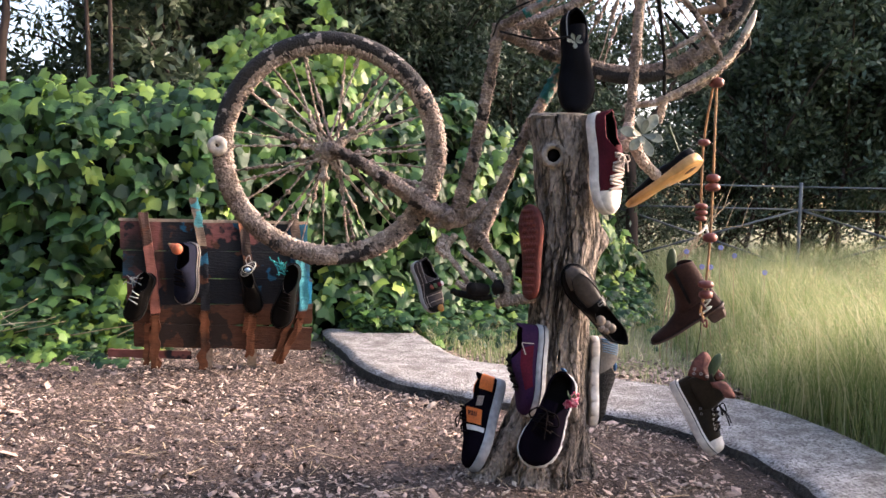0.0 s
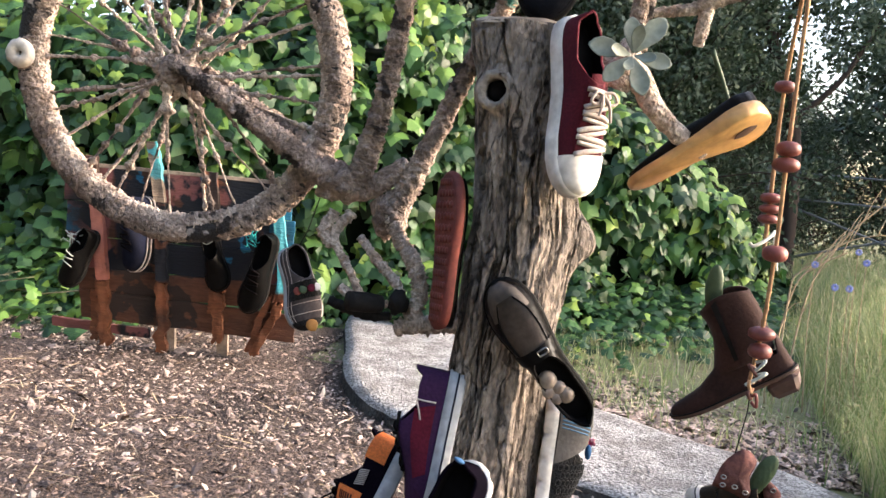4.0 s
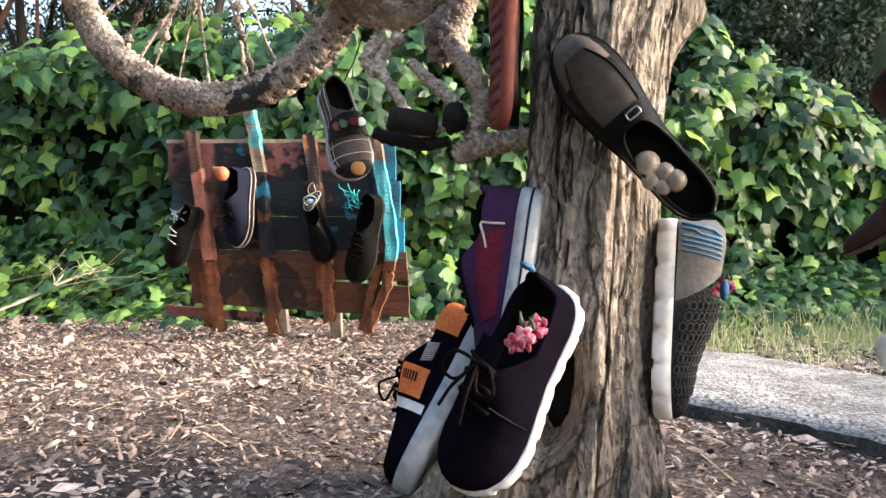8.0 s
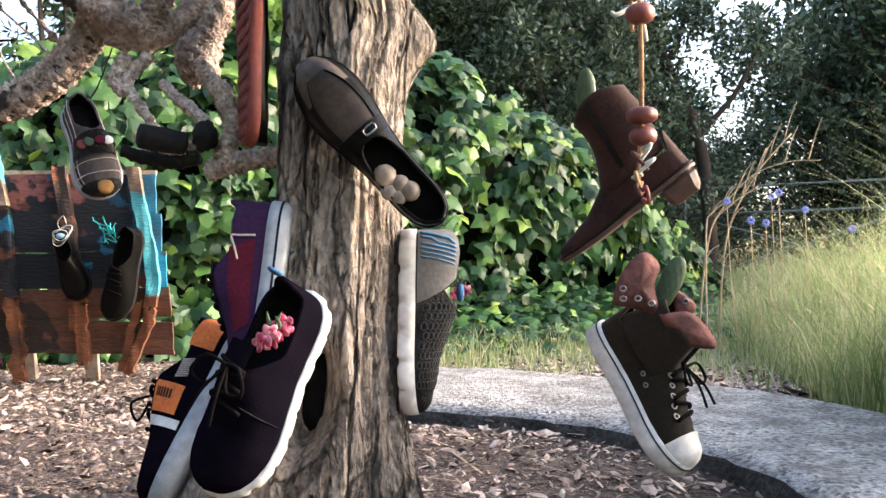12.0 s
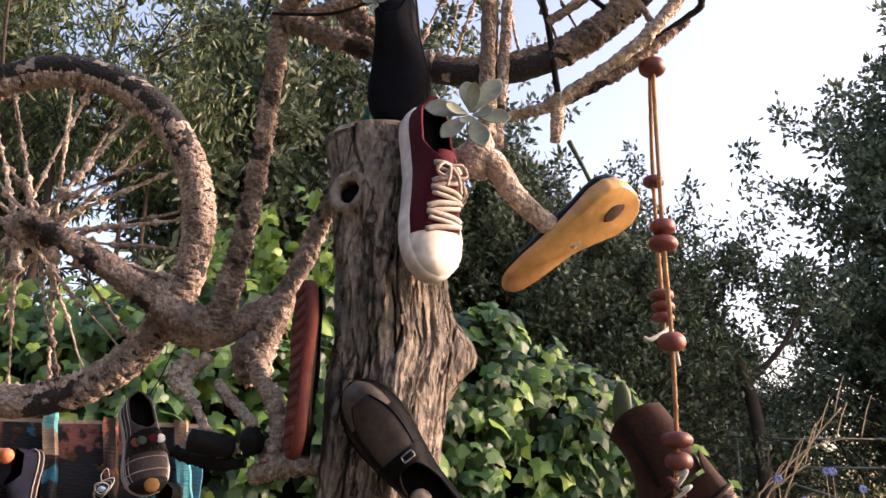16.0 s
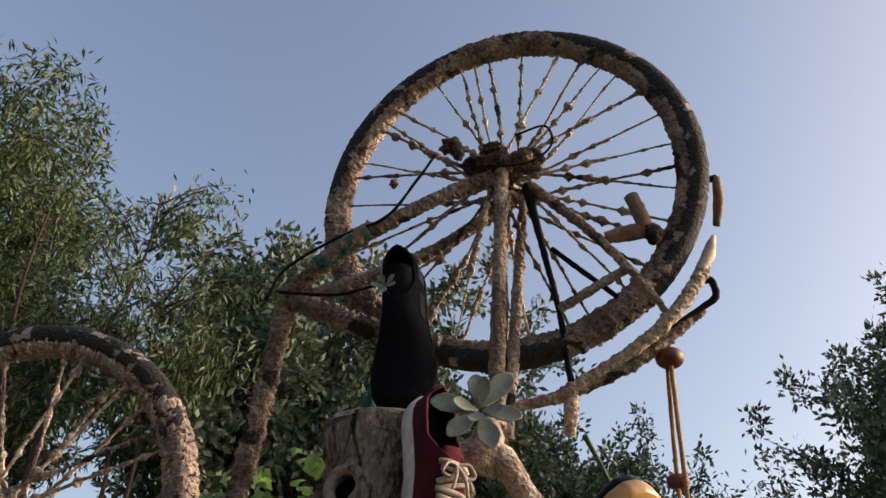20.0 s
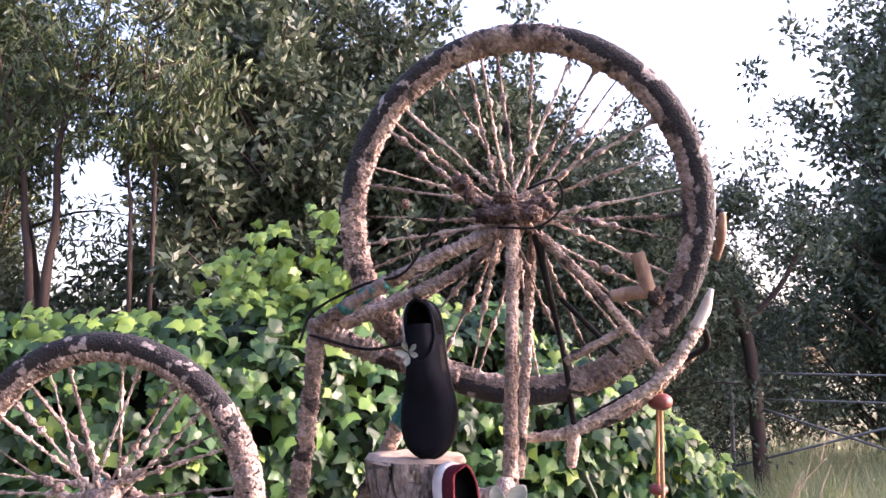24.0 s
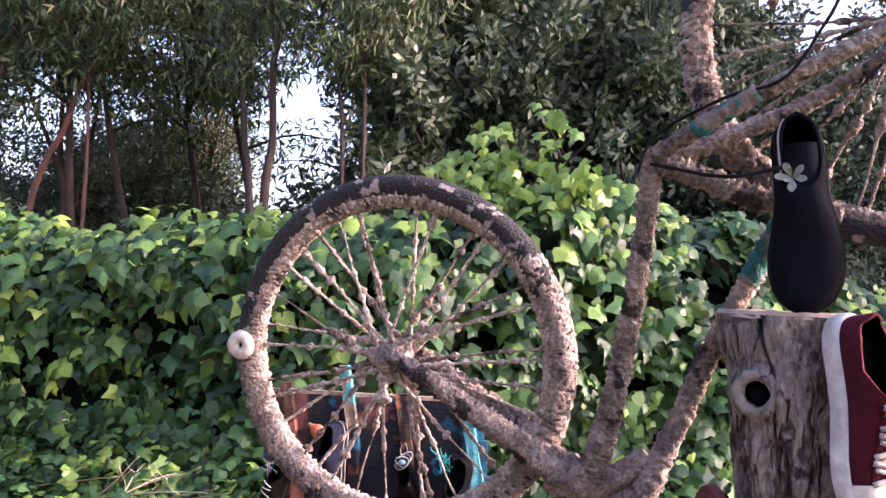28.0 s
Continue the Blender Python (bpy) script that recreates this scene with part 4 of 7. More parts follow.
def build_trunk():
    trunk = thing("stump", (0.37, 2.44, GZ), "sawn-off grey weathered tree trunk with furrowed bark", "tree trunk")
    prof = spline(TRUNK, 300)
    seg = 280
    bm = bmesh.new()
    rings = []
    off = Vector((0.37, 2.44, GZ))

    def bell(d2, w):
        return math.exp(-d2 / (w * w))
    for z, cx, cy, rx, ry in prof:
        ring = []
        for k in range(seg):
            an = 2 * math.pi * k / seg
            ca, sa = math.cos(an), math.sin(an)
            tw = an + 0.08 * z + 0.10 * noise.noise(Vector((an, 0, z * 3)))
            q = Vector((math.cos(tw) * 2.6, math.sin(tw) * 2.6, z * 1.5))
            ridge = abs(noise.noise(q * 1.9)) + 0.55 * abs(noise.noise(Vector((q.x * 4.3, q.y * 4.3, q.z * 2.6))))
            fine = noise.noise(Vector((ca * 14, sa * 14, z * 16)))
            rough = (1.0 if z < 0.98 else 0.45) + 1.0 * max(0.0, min(1.0, (0.46 - z) / 0.2))
            n1 = abs(noise.noise(Vector((q.x * 1.05, q.y * 1.05, q.z * 0.9)) + Vector((0.12 * fine, 0.12 * fine, 0.5 * fine))))
            n2 = abs(noise.noise(Vector((q.x * 2.6 + 7, q.y * 2.6, q.z * 2.4)) + Vector((0.2 * fine, 0.2 * fine, 0.5 * fine))))
            gate = 0.15 + 0.85 * max(0.0, min(1.0, 0.6 + 1.6 * noise.noise(Vector((ca * 2, sa * 2, z * 5 + 3)))))
            crack = gate * (max(0.0, 0.075 - n1) / 0.075) ** 0.5 + 0.15 * (1 - 0.5 * gate) * max(0.0, 0.05 - n2) / 0.05
            plate = noise.noise(Vector((ca * 6, sa * 6, z * 9)))
            dr = 0.010 * noise.noise(q * 0.8) + rough * (0.003 * min(ridge, 0.5) - 0.036 * crack + 0.003 * fine + 0.006 * plate + 0.0035 * abs(noise.noise(Vector((ca * 11 + z * 6, sa * 11, z * 13)))) + 0.0012 * noise.noise(Vector((ca * 40, sa * 40, z * 55))))
            # root flares and hollow near the ground
            low = max(0.0, 1 - (z - 0.08) / 0.28)
            dr += 0.035 * low * low * math.cos(an * 5 + 0.6)
            dr -= 0.095 * min(1.0, 3.2 * bell((an - 4.80) ** 2 / 0.095 + (z - 0.302) ** 2 / 0.0032, 1.0) ** 1.6)
            dr += 0.024 * bell((an - 5.22) ** 2 / 0.03 + (z - 0.30) ** 2 / 0.012, 1.0)
            # knot hole: rim then pit
            x, y = cx + rx * ca, cy + ry * sa
            kd = math.hypot((x - 0.351), z - 1.051) if sa < 0 else 9
            dr += 0.011 * bell((kd - 0.026) ** 2, 0.010) - 0.07 * (1 if kd < 0.0155 else bell((kd - 0.0155) ** 2, 0.004))
            # burls on the meadow side
            dr += 0.030 * bell((an % (2 * math.pi) - 0.25) ** 2 / 0.12 + (z - 0.81) ** 2 / 0.0022, 1.0)
            dr += 0.030 * bell((an % (2 * math.pi) - 0.1) ** 2 / 0.12 + (z - 1.075) ** 2 / 0.0018, 1.0)
            ring.append(bm.verts.new(Vector((cx + (rx + dr) * ca, cy + (ry + dr) * sa, z)) - off))
        rings.append(ring)
    for a, b in zip(rings, rings[1:]):
        for k in range(seg):
            bm.faces.new((a[k], a[(k + 1) % seg], b[(k + 1) % seg], b[k]))
    part("bark", bm, M_BARK, trunk)
    # black plug puts the shade inside the knot hole into colour
    blob("knot_hollow", (-0.018, -0.058, 0.916), (0.019, 0.012, 0.019), M_LINING_AND_SHADE, trunk, 0.1, 20, 14, "black plug painted as the shade inside the knot hole")
    rim = ring_pts((-0.019, -0.078, 0.916), Vector((0.96, -0.28, 0)), Vector((0, 0, 1)), 0.027, 40, 0.0085)
    part("knot_rim", tube(bmesh.new(), rim, 12, 0.25, 70, closed=True), M_KNOT, trunk, "pale swollen rim of the knot hole")
    # second plug, near-black in place of shade, fills the root hollow
    blob("root_hollow", (0.004, -0.020, 0.168), (0.060, 0.036, 0.080), M_LINING_AND_SHADE, trunk, 0.4, 20, 30, "black plug painted as the shade in the hollow above the roots")
    bm = bmesh.new()
    z, cx, cy, rx, ry = prof[-1]
    inner = []
    for rr in (1.0, 0.94, 0.6, 0.25):
        ring = []
        for k in range(64):
            an = 2 * math.pi * k / 64
            ring.append(bm.verts.new(Vector((cx + rx * rr * math.cos(an), cy + ry * rr * math.sin(an), z + (0.006 if rr < 1 else -0.004) + 0.003 * noise.noise(Vector((math.cos(an) * rr * 4, math.sin(an) * rr * 4, 0))))) - off))
        inner.append(ring)
    for a, b in zip(inner, inner[1:]):
        for k in range(64):
            bm.faces.new((a[k], a[(k + 1) % 64], b[(k + 1) % 64], b[k]))
    bm.faces.new(inner[-1])
    part("cut_top", bm, M_CUT, trunk, "pale sawn top")


# ---- bicycle wrapped in crusted twine ----
def build_wheel(bike, c, u, v, r, spokes, skew, thin, tyre_r, label, seed, tyre, rim, bare):
    rng = np.random.default_rng(seed)
    w = bike
    nrm = u.cross(v).normalized()
    wheel = part("wheel", tube(bmesh.new(), ring_pts(c, u, v, r, 620, tyre_r * 0.94), 20, 0.06, 75, closed=True), M_BARE, w, label)
    part("rim", tube(bmesh.new(), ring_pts(c, u, v, r - tyre_r * 0.62, 560, tyre_r * 0.74), 16, 0.30, 90, closed=True), rim, wheel)
    # the crust lies thick on the inner side and has fallen off the outer side along the bare arcs
    pts = []
    for k in range(620):
        a = 2 * math.pi * k / 620
        worn = max(math.exp(-(((a - mid + math.pi) % (2 * math.pi) - math.pi) / half) ** 8) for mid, half in bare)
        flake = noise.noise(Vector((a * 9, seed, 0))) + 0.5 * noise.noise(Vector((a * 26, seed, 2)))
        worn = max(0.0, min(1.0, worn + 0.55 * min(0.0, flake + 0.1) + 0.75 * max(0.0, flake - 0.22)))
        d = Vector(c) + (u * math.cos(a) + v * math.sin(a)) * (r - tyre_r * (0.04 + 0.60 * worn)) - nrm * tyre_r * 0.1 * worn
        pts.append((*d, tyre_r * (1.03 - 0.20 * worn)))
    part("crust", tube(bmesh.new(), pts, 20, 0.20, 80, closed=True), tyre, wheel, "tan crust with bare black rubber showing")
    hub = [(*(Vector(c) - nrm * 0.045), 0.022), (*(Vector(c) - nrm * 0.03), 0.03), (*Vector(c), 0.022), (*(Vector(c) + nrm * 0.03), 0.03), (*(Vector(c) + nrm * 0.045), 0.02)]
    part("hub", tube(bmesh.new(), spline(hub, 14), 12, 0.25, 50), M_CRUST, wheel)
    for k in range(spokes):
        a = 2 * math.pi * (k + 0.3 * rng.normal()) / spokes
        side = 0.03 if k % 2 else -0.03
        b = a + skew * (1 if (k // 2) % 2 else -1)
        p0 = Vector(c) + nrm * side + (u * math.cos(b) + v * math.sin(b)) * 0.028
        p1 = Vector(c) + (u * math.cos(a) + v * math.sin(a)) * (r - tyre_r)
        pts = []
        for t in np.linspace(0, 1, 54):
            bulge = thin * (0.48 + 2.2 * max(0, noise.noise(Vector((t * 17, k * 3.1, seed)))) + 0.5 * max(0, noise.noise(Vector((t * 5, k * 2.3, seed))))) * (1.15 if t < 0.35 else 0.95)
            if t > 0.6 and noise.noise(Vector((k * 5.3, 1, seed))) > 0.1:
                bulge *= 0.45
            sag = Vector((noise.noise(Vector((t * 3, k, 1))), 0, noise.noise(Vector((t * 3, k, 2))))) * 0.004
            pts.append((*(p0.lerp(p1, t) + sag), max(0.0016, bulge)))
        part("spoke", tube(bmesh.new(), pts, 7, 0.4, 160), (M_CRUST, M_CRUST_PALE, rim)[k % 3], wheel)
    return wheel


def build_bike():
    bike = thing("bicycle", (0, 0, 0), "old bicycle raised off the ground, all wrapped in crusted twine", "bicycle")
    u1, v1 = Vector((0.997, 0.08, 0.0)).normalized(), Vector((0.009, -0.107, 0.994)).normalized()
    build_wheel(bike, (-0.292, 2.480, 1.055), u1, v1, 0.318, 34, 0.55, 0.0054, 0.0255, "front wheel with a worn crusted tyre", 3, M_CRUST, M_CRUST_PALE, ((1.85, 1.2), (4.9, 0.12)))
    u2, v2 = Vector((0.993, -0.116, 0.0)).normalized(), Vector((-0.014, -0.122, 0.992)).normalized()
    build_wheel(bike, (0.568, 2.403, 1.615), u2, v2, 0.331, 36, 0.5, 0.0046, 0.022, "back wheel with a bare black tyre and crusted rim", 5, M_CRUST, M_CRUST, ((0.25, 0.95), (2.45, 0.55), (4.6, 0.4)))
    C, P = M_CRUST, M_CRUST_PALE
    rod("fork_blade", [(-0.280, 2.430, 1.062), (-0.177, 2.432, 1.008), (-0.073, 2.453, 0.944), (0.040, 2.480, 0.870)], [0.013, 0.018, 0.021, 0.024], C, bike, 170, 18, 0.34, 80)
    rod("fork_blade", [(-0.270, 2.530, 1.062), (-0.147, 2.527, 0.993), (-0.043, 2.518, 0.939), (0.040, 2.500, 0.880)], [0.013, 0.017, 0.02, 0.022], C, bike, 170, 18, 0.34, 80)
    rod("seat_tube", [(0.080, 2.500, 0.860), (0.123, 2.478, 1.018), (0.162, 2.442, 1.217), (0.190, 2.405, 1.420)], [0.025, 0.019, 0.0165, 0.017], C, bike, 220, 18, 0.32, 80)
    rod("down_tube", [(0.155, 2.510, 0.820), (0.220, 2.505, 0.967), (0.280, 2.500, 1.115), (0.365, 2.485, 1.282), (0.405, 2.470, 1.350)], [0.025, 0.018, 0.0165, 0.0155, 0.014], C, bike, 220, 18, 0.32, 80)
    rod("seat_stay", [(0.195, 2.395, 1.410), (0.329, 2.348, 1.477), (0.448, 2.332, 1.533), (0.557, 2.330, 1.577)], [0.014, 0.0122, 0.0122, 0.0125], C, bike, 160, 16, 0.32, 80)
    rod("seat_stay", [(0.200, 2.415, 1.400), (0.329, 2.428, 1.452), (0.448, 2.432, 1.508), (0.577, 2.425, 1.595)], [0.015, 0.0125, 0.012, 0.012], C, bike, 160, 16, 0.32, 80)
    rod("cross_tube", [(0.200, 2.400, 1.400), (0.280, 2.417, 1.367), (0.360, 2.428, 1.338), (0.460, 2.440, 1.315)], [0.018, 0.018, 0.018, 0.016], C, bike, 160, 16, 0.32, 80)
    rod("cable", [(0.170, 2.365, 1.375), (0.199, 2.357, 1.433), (0.299, 2.339, 1.481), (0.378, 2.321, 1.499), (0.428, 2.313, 1.567), (0.457, 2.315, 1.625)], 0.0026, M_RUBBER, bike, 30, 6, 0.4, 60)
    rod("cable", [(0.190, 2.365, 1.390), (0.300, 2.345, 1.365), (0.380, 2.335, 1.375)], 0.003, M_RUBBER, bike, 20, 6, 0.3, 60)
    rod("chain_stay", [(0.572, 2.33, 1.585), (0.57, 2.34, 1.45), (0.566, 2.36, 1.30), (0.562, 2.39, 1.12)], [0.013, 0.011, 0.012, 0.014], C, bike, 60, 10, 0.3, 70)
    rod("chain_stay", [(0.60, 2.42, 1.585), (0.592, 2.42, 1.45), (0.585, 2.42, 1.32), (0.575, 2.42, 1.14)], [0.008, 0.009, 0.009, 0.009], C, bike, 60, 10, 0.3, 70)
    rod("crank_arm", [(0.612, 2.35, 1.57), (0.637, 2.38, 1.45), (0.658, 2.402, 1.346), (0.672, 2.437, 1.225)], [0.009, 0.0055, 0.005, 0.0055], M_RUBBER, bike, 40, 8, 0.2, 60)
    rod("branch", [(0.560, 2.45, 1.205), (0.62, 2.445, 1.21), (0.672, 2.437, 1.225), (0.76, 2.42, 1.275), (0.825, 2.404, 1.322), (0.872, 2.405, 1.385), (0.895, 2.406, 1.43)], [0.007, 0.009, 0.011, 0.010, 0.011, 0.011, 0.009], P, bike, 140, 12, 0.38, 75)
    rod("branch", [(0.672, 2.44, 1.222), (0.76, 2.43, 1.258), (0.82, 2.44, 1.305), (0.868, 2.447, 1.35), (0.885, 2.447, 1.362)], [0.010, 0.010, 0.009, 0.008, 0.006], C, bike, 100, 11, 0.4, 75)
    rod("wire_rod", [(0.69, 2.44, 1.245), (0.77, 2.44, 1.292), (0.84, 2.44, 1.335), (0.882, 2.44, 1.362), (0.904, 2.435, 1.378), (0.902, 2.43, 1.402), (0.894, 2.43, 1.408)], [0.004, 0.004, 0.0045, 0.0055, 0.006, 0.006, 0.007], M_RUBBER, bike, 40, 8, 0.2, 60)
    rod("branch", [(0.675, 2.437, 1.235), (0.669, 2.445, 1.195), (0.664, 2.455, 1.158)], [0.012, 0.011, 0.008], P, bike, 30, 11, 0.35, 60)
    rod("bleached_tip", [(0.882, 2.405, 1.405), (0.899, 2.406, 1.44), (0.912, 2.406, 1.476)], [0.010, 0.011, 0.004], M_CREAM, bike, 16, 9, 0.15, 40)
    rod("strut", [(0.615, 2.35, 1.57), (0.71, 2.36, 1.475), (0.785, 2.38, 1.385), (0.825, 2.40, 1.33)], [0.010, 0.008, 0.007, 0.005], C, bike, 70, 9, 0.35, 70)
    rod("strut", [(0.658, 2.40, 1.348), (0.715, 2.39, 1.378), (0.775, 2.385, 1.412)], 0.008, C, bike, 40, 9, 0.3, 70)
    rod("strut", [(0.65, 2.39, 1.46), (0.70, 2.39, 1.41), (0.75, 2.39, 1.36)], 0.0045, M_RUBBER, bike, 20, 8, 0.2, 70)
    rod("pedal", [(0.738, 2.369, 1.460), (0.772, 2.368, 1.465), (0.804, 2.366, 1.469)], [0.010, 0.013, 0.013], M_DRIFT, bike, 14, 10, 0.15, 40, "brown driftwood pedal")
    rod("pedal", [(0.804, 2.364, 1.468), (0.795, 2.362, 1.503), (0.785, 2.360, 1.535)], [0.013, 0.013, 0.012], M_DRIFT, bike, 14, 10, 0.15, 40)
    blob("knob", (0.814, 2.366, 1.460), (0.016, 0.016, 0.016), M_RIM_DARK, bike, 0.4, 60, 18)
    rod("peg", [(0.936, 2.425, 1.614), (0.935, 2.440, 1.572), (0.928, 2.459, 1.534)], [0.007, 0.009, 0.006], M_DRIFT, bike, 12, 8, 0.1, 40)
    rod("peg", [(0.901, 2.425, 1.604), (0.936, 2.427, 1.615)], 0.006, M_RUBBER, bike, 6, 8)
    blob("knob", (0.36, 2.40, 1.64), (0.008, 0.008, 0.010), M_RIM_DARK, bike, 0.4, 60, 12)
    for at, sz in (((0.575, 2.335, 1.605), (0.034, 0.026, 0.022)), ((0.54, 2.325, 1.60), (0.036, 0.022, 0.013)), ((0.62, 2.34, 1.615), (0.024, 0.022, 0.020)), ((0.48, 2.335, 1.661), (0.018, 0.015, 0.015)), ((0.495, 2.33, 1.640), (0.010, 0.012, 0.016)), ((0.61, 2.315, 1.60), (0.015, 0.016, 0.015)), ((0.56, 2.32, 1.63), (0.02, 0.014, 0.010))):
        blob("knob", at, sz, M_RIM_DARK, bike, 0.5, 60, 28)
    rod("wire", [(0.60, 2.30, 1.64), (0.65, 2.30, 1.655), (0.66, 2.30, 1.61), (0.62, 2.30, 1.575), (0.55, 2.30, 1.575)], 0.0022, M_RUBBER, bike, 24, 6)
    # lower bracket and its knot of branches
    blob("bracket", (0.049, 2.500, 0.869), (0.046, 0.042, 0.034), C, bike, 0.45, 60, 36)
    blob("bracket", (0.149, 2.510, 0.817), (0.034, 0.036, 0.042), C, bike, 0.45, 60, 32)
    rod("cross_tube", [(0.054, 2.500, 0.857), (0.114, 2.510, 0.872), (0.174, 2.510, 0.917)], [0.028, 0.024, 0.016], C, bike, 20, 10, 0.2, 34)
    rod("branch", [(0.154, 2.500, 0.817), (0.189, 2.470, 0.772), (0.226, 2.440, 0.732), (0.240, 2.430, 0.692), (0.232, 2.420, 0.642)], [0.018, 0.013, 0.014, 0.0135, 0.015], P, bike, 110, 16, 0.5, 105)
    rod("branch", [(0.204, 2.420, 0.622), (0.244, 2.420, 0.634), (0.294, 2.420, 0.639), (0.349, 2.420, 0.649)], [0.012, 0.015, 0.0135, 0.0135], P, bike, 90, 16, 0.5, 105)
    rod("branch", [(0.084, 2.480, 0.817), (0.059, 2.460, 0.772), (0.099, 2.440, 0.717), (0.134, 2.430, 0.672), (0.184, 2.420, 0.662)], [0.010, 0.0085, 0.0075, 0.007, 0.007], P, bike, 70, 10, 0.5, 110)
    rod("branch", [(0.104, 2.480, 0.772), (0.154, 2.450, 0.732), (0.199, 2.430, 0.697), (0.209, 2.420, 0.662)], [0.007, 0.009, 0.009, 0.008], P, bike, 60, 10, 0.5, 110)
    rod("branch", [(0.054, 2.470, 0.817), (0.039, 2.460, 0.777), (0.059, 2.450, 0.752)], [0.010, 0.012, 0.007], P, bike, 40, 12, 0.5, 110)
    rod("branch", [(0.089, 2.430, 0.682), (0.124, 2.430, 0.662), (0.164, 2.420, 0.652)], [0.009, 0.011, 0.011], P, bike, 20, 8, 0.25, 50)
    rod("handlebar", [(0.076, 2.410, 0.657), (0.104, 2.420, 0.649), (0.154, 2.420, 0.639), (0.194, 2.420, 0.642)], [0.008, 0.010, 0.010, 0.008], M_RUBBER, bike, 50, 12, 0.35, 60)
    blob("clamp", (0.209, 2.405, 0.672), (0.018, 0.016, 0.022), M_RUBBER, bike, 0.3, 50, 18)
    rod("grip", [(0.130, 2.365, 0.670), (0.152, 2.388, 0.667), (0.176, 2.410, 0.664)], [0.0175, 0.018, 0.016], M_RUBBER, bike, 12, 18, 0.03, 60, "black rubber handlebar grip")
    bm = tube(bmesh.new(), ring_pts((-0.610, 2.425, 1.057), Vector((1, 0.1, 0)), Vector((0, 0, 1)), 0.017, 22, 0.012), 9, 0.15, 60, closed=True)
    part("disc", bm, M_CREAM, bike, "bleached ring")
    for p, q in (((0.255, 2.357, 1.437), (0.345, 2.334, 1.485)), ((0.328, 2.49, 1.215), (0.386, 2.475, 1.327))):
        rod("paint_patch", [p, q], 0.0136 if p[2] > 1.3 else 0.0176, M_TEAL, bike, 30, 12, 0.25, 80, "flaking teal paint")


build_hedge()
build_trees()
build_stem_trees()
build_thicket()
build_bent_tree()
build_back_screen()
build_trunk()
build_bike()


# ---- shoes ----
U_W = ([0, 0.015, 0.04, 0.09, 0.16, 0.28, 0.42, 0.55, 0.68, 0.78, 0.87, 0.93, 0.97, 0.99, 1.0], [0, 0.30, 0.48, 0.63, 0.70, 0.70, 0.72, 0.84, 0.98, 1.0, 0.90, 0.72, 0.48, 0.28, 0])
U_H = {"sneaker": ([0, 0.05, 0.12, 0.25, 0.35, 0.45, 0.55, 0.7, 0.85, 0.94, 0.98, 1.0], [0.80, 0.96, 1.0, 0.93, 0.90, 0.88, 0.76, 0.55, 0.44, 0.36, 0.26, 0.14]),
       "loafer": ([0, 0.05, 0.12, 0.25, 0.35, 0.45, 0.55, 0.7, 0.85, 0.94, 0.98, 1.0], [0.88, 0.98, 1.0, 0.88, 0.82, 0.86, 0.82, 0.68, 0.55, 0.44, 0.32, 0.16]),
       "boot": ([0, 0.05, 0.12, 0.25, 0.35, 0.45, 0.55, 0.7, 0.85, 0.94, 0.98, 1.0], [0.85, 0.97, 1.0, 0.98, 0.94, 0.80, 0.62, 0.42, 0.31, 0.24, 0.17, 0.08])}


def placed(heel, toe, up):
    """Pose of a shoe: x from heel to toe, z away from the sole; the origin is at the heel's edge on the sole."""
    x = (Vector(toe) - Vector(heel)).normalized()
    z = Vector(up)
    z = (z - x * z.dot(x)).normalized()
    y = z.cross(x)
    m = Matrix((x, y, z)).transposed().to_4x4()
    return Matrix.Translation(heel) @ m


class Last:
    """The form of one shoe: places on its skin by u (heel 0, toe 1) and angle (0 to pi over the instep)."""

    def __init__(self, L, W, H, style="sneaker", curve=0.05, spring=0.06):
        self.L, self.W, self.H, self.style, self.curve, self.spring, self.taper, self.plan = L, W, H, style, curve, spring, 0.0, U_W

    def half(self, u):
        return float(np.interp(u, *self.plan)) * self.W / 2 * (1 - self.taper * u)

    def rise(self, u):
        return self.spring * self.L * max(0.0, u - 0.62) ** 2 * 2.2

    def at(self, u, th, off=0.0):
        w, h = self.half(u), float(np.interp(u, *U_H[self.style])) * self.H
        c, s = math.cos(th), max(0.0, math.sin(th))
        y = w * math.copysign(abs(c) ** 0.72, c) * (1 - 0.12 * s)
        z = h * s ** 0.75
        k = 1 + off / max(0.012, math.hypot(y, z))
        x = self.L * u + (off if u > 0.9 else (-off if u < 0.06 else 0))
        return Vector((x, y * k + self.curve * self.W * math.sin(math.pi * u), z * (1 + off / max(0.02, h)) + self.rise(u)))

    def patch(self, u0, u1, t0, t1, off, nu=14, nt=14, shape=None):
        bm = bmesh.new()
        g = []
        for i in range(nu + 1):
            row = []
            for j in range(nt + 1):
                a, b = i / nu, j / nt
                u, t = u0 + (u1 - u0) * a, t0 + (t1 - t0) * b
                if shape:
                    u, t = shape(a, b, u, t)
                row.append(bm.verts.new(self.at(u, t, off)))
            g.append(row)
        for i in range(nu):
            for j in range(nt):
                bm.faces.new((g[i][j], g[i][j + 1], g[i + 1][j + 1], g[i + 1][j]))
        return bm


def solid(ob, t, offset=1.0):
    md = ob.modifiers.new("thickness", "SOLIDIFY")
    md.thickness, md.offset = t, offset
    return ob


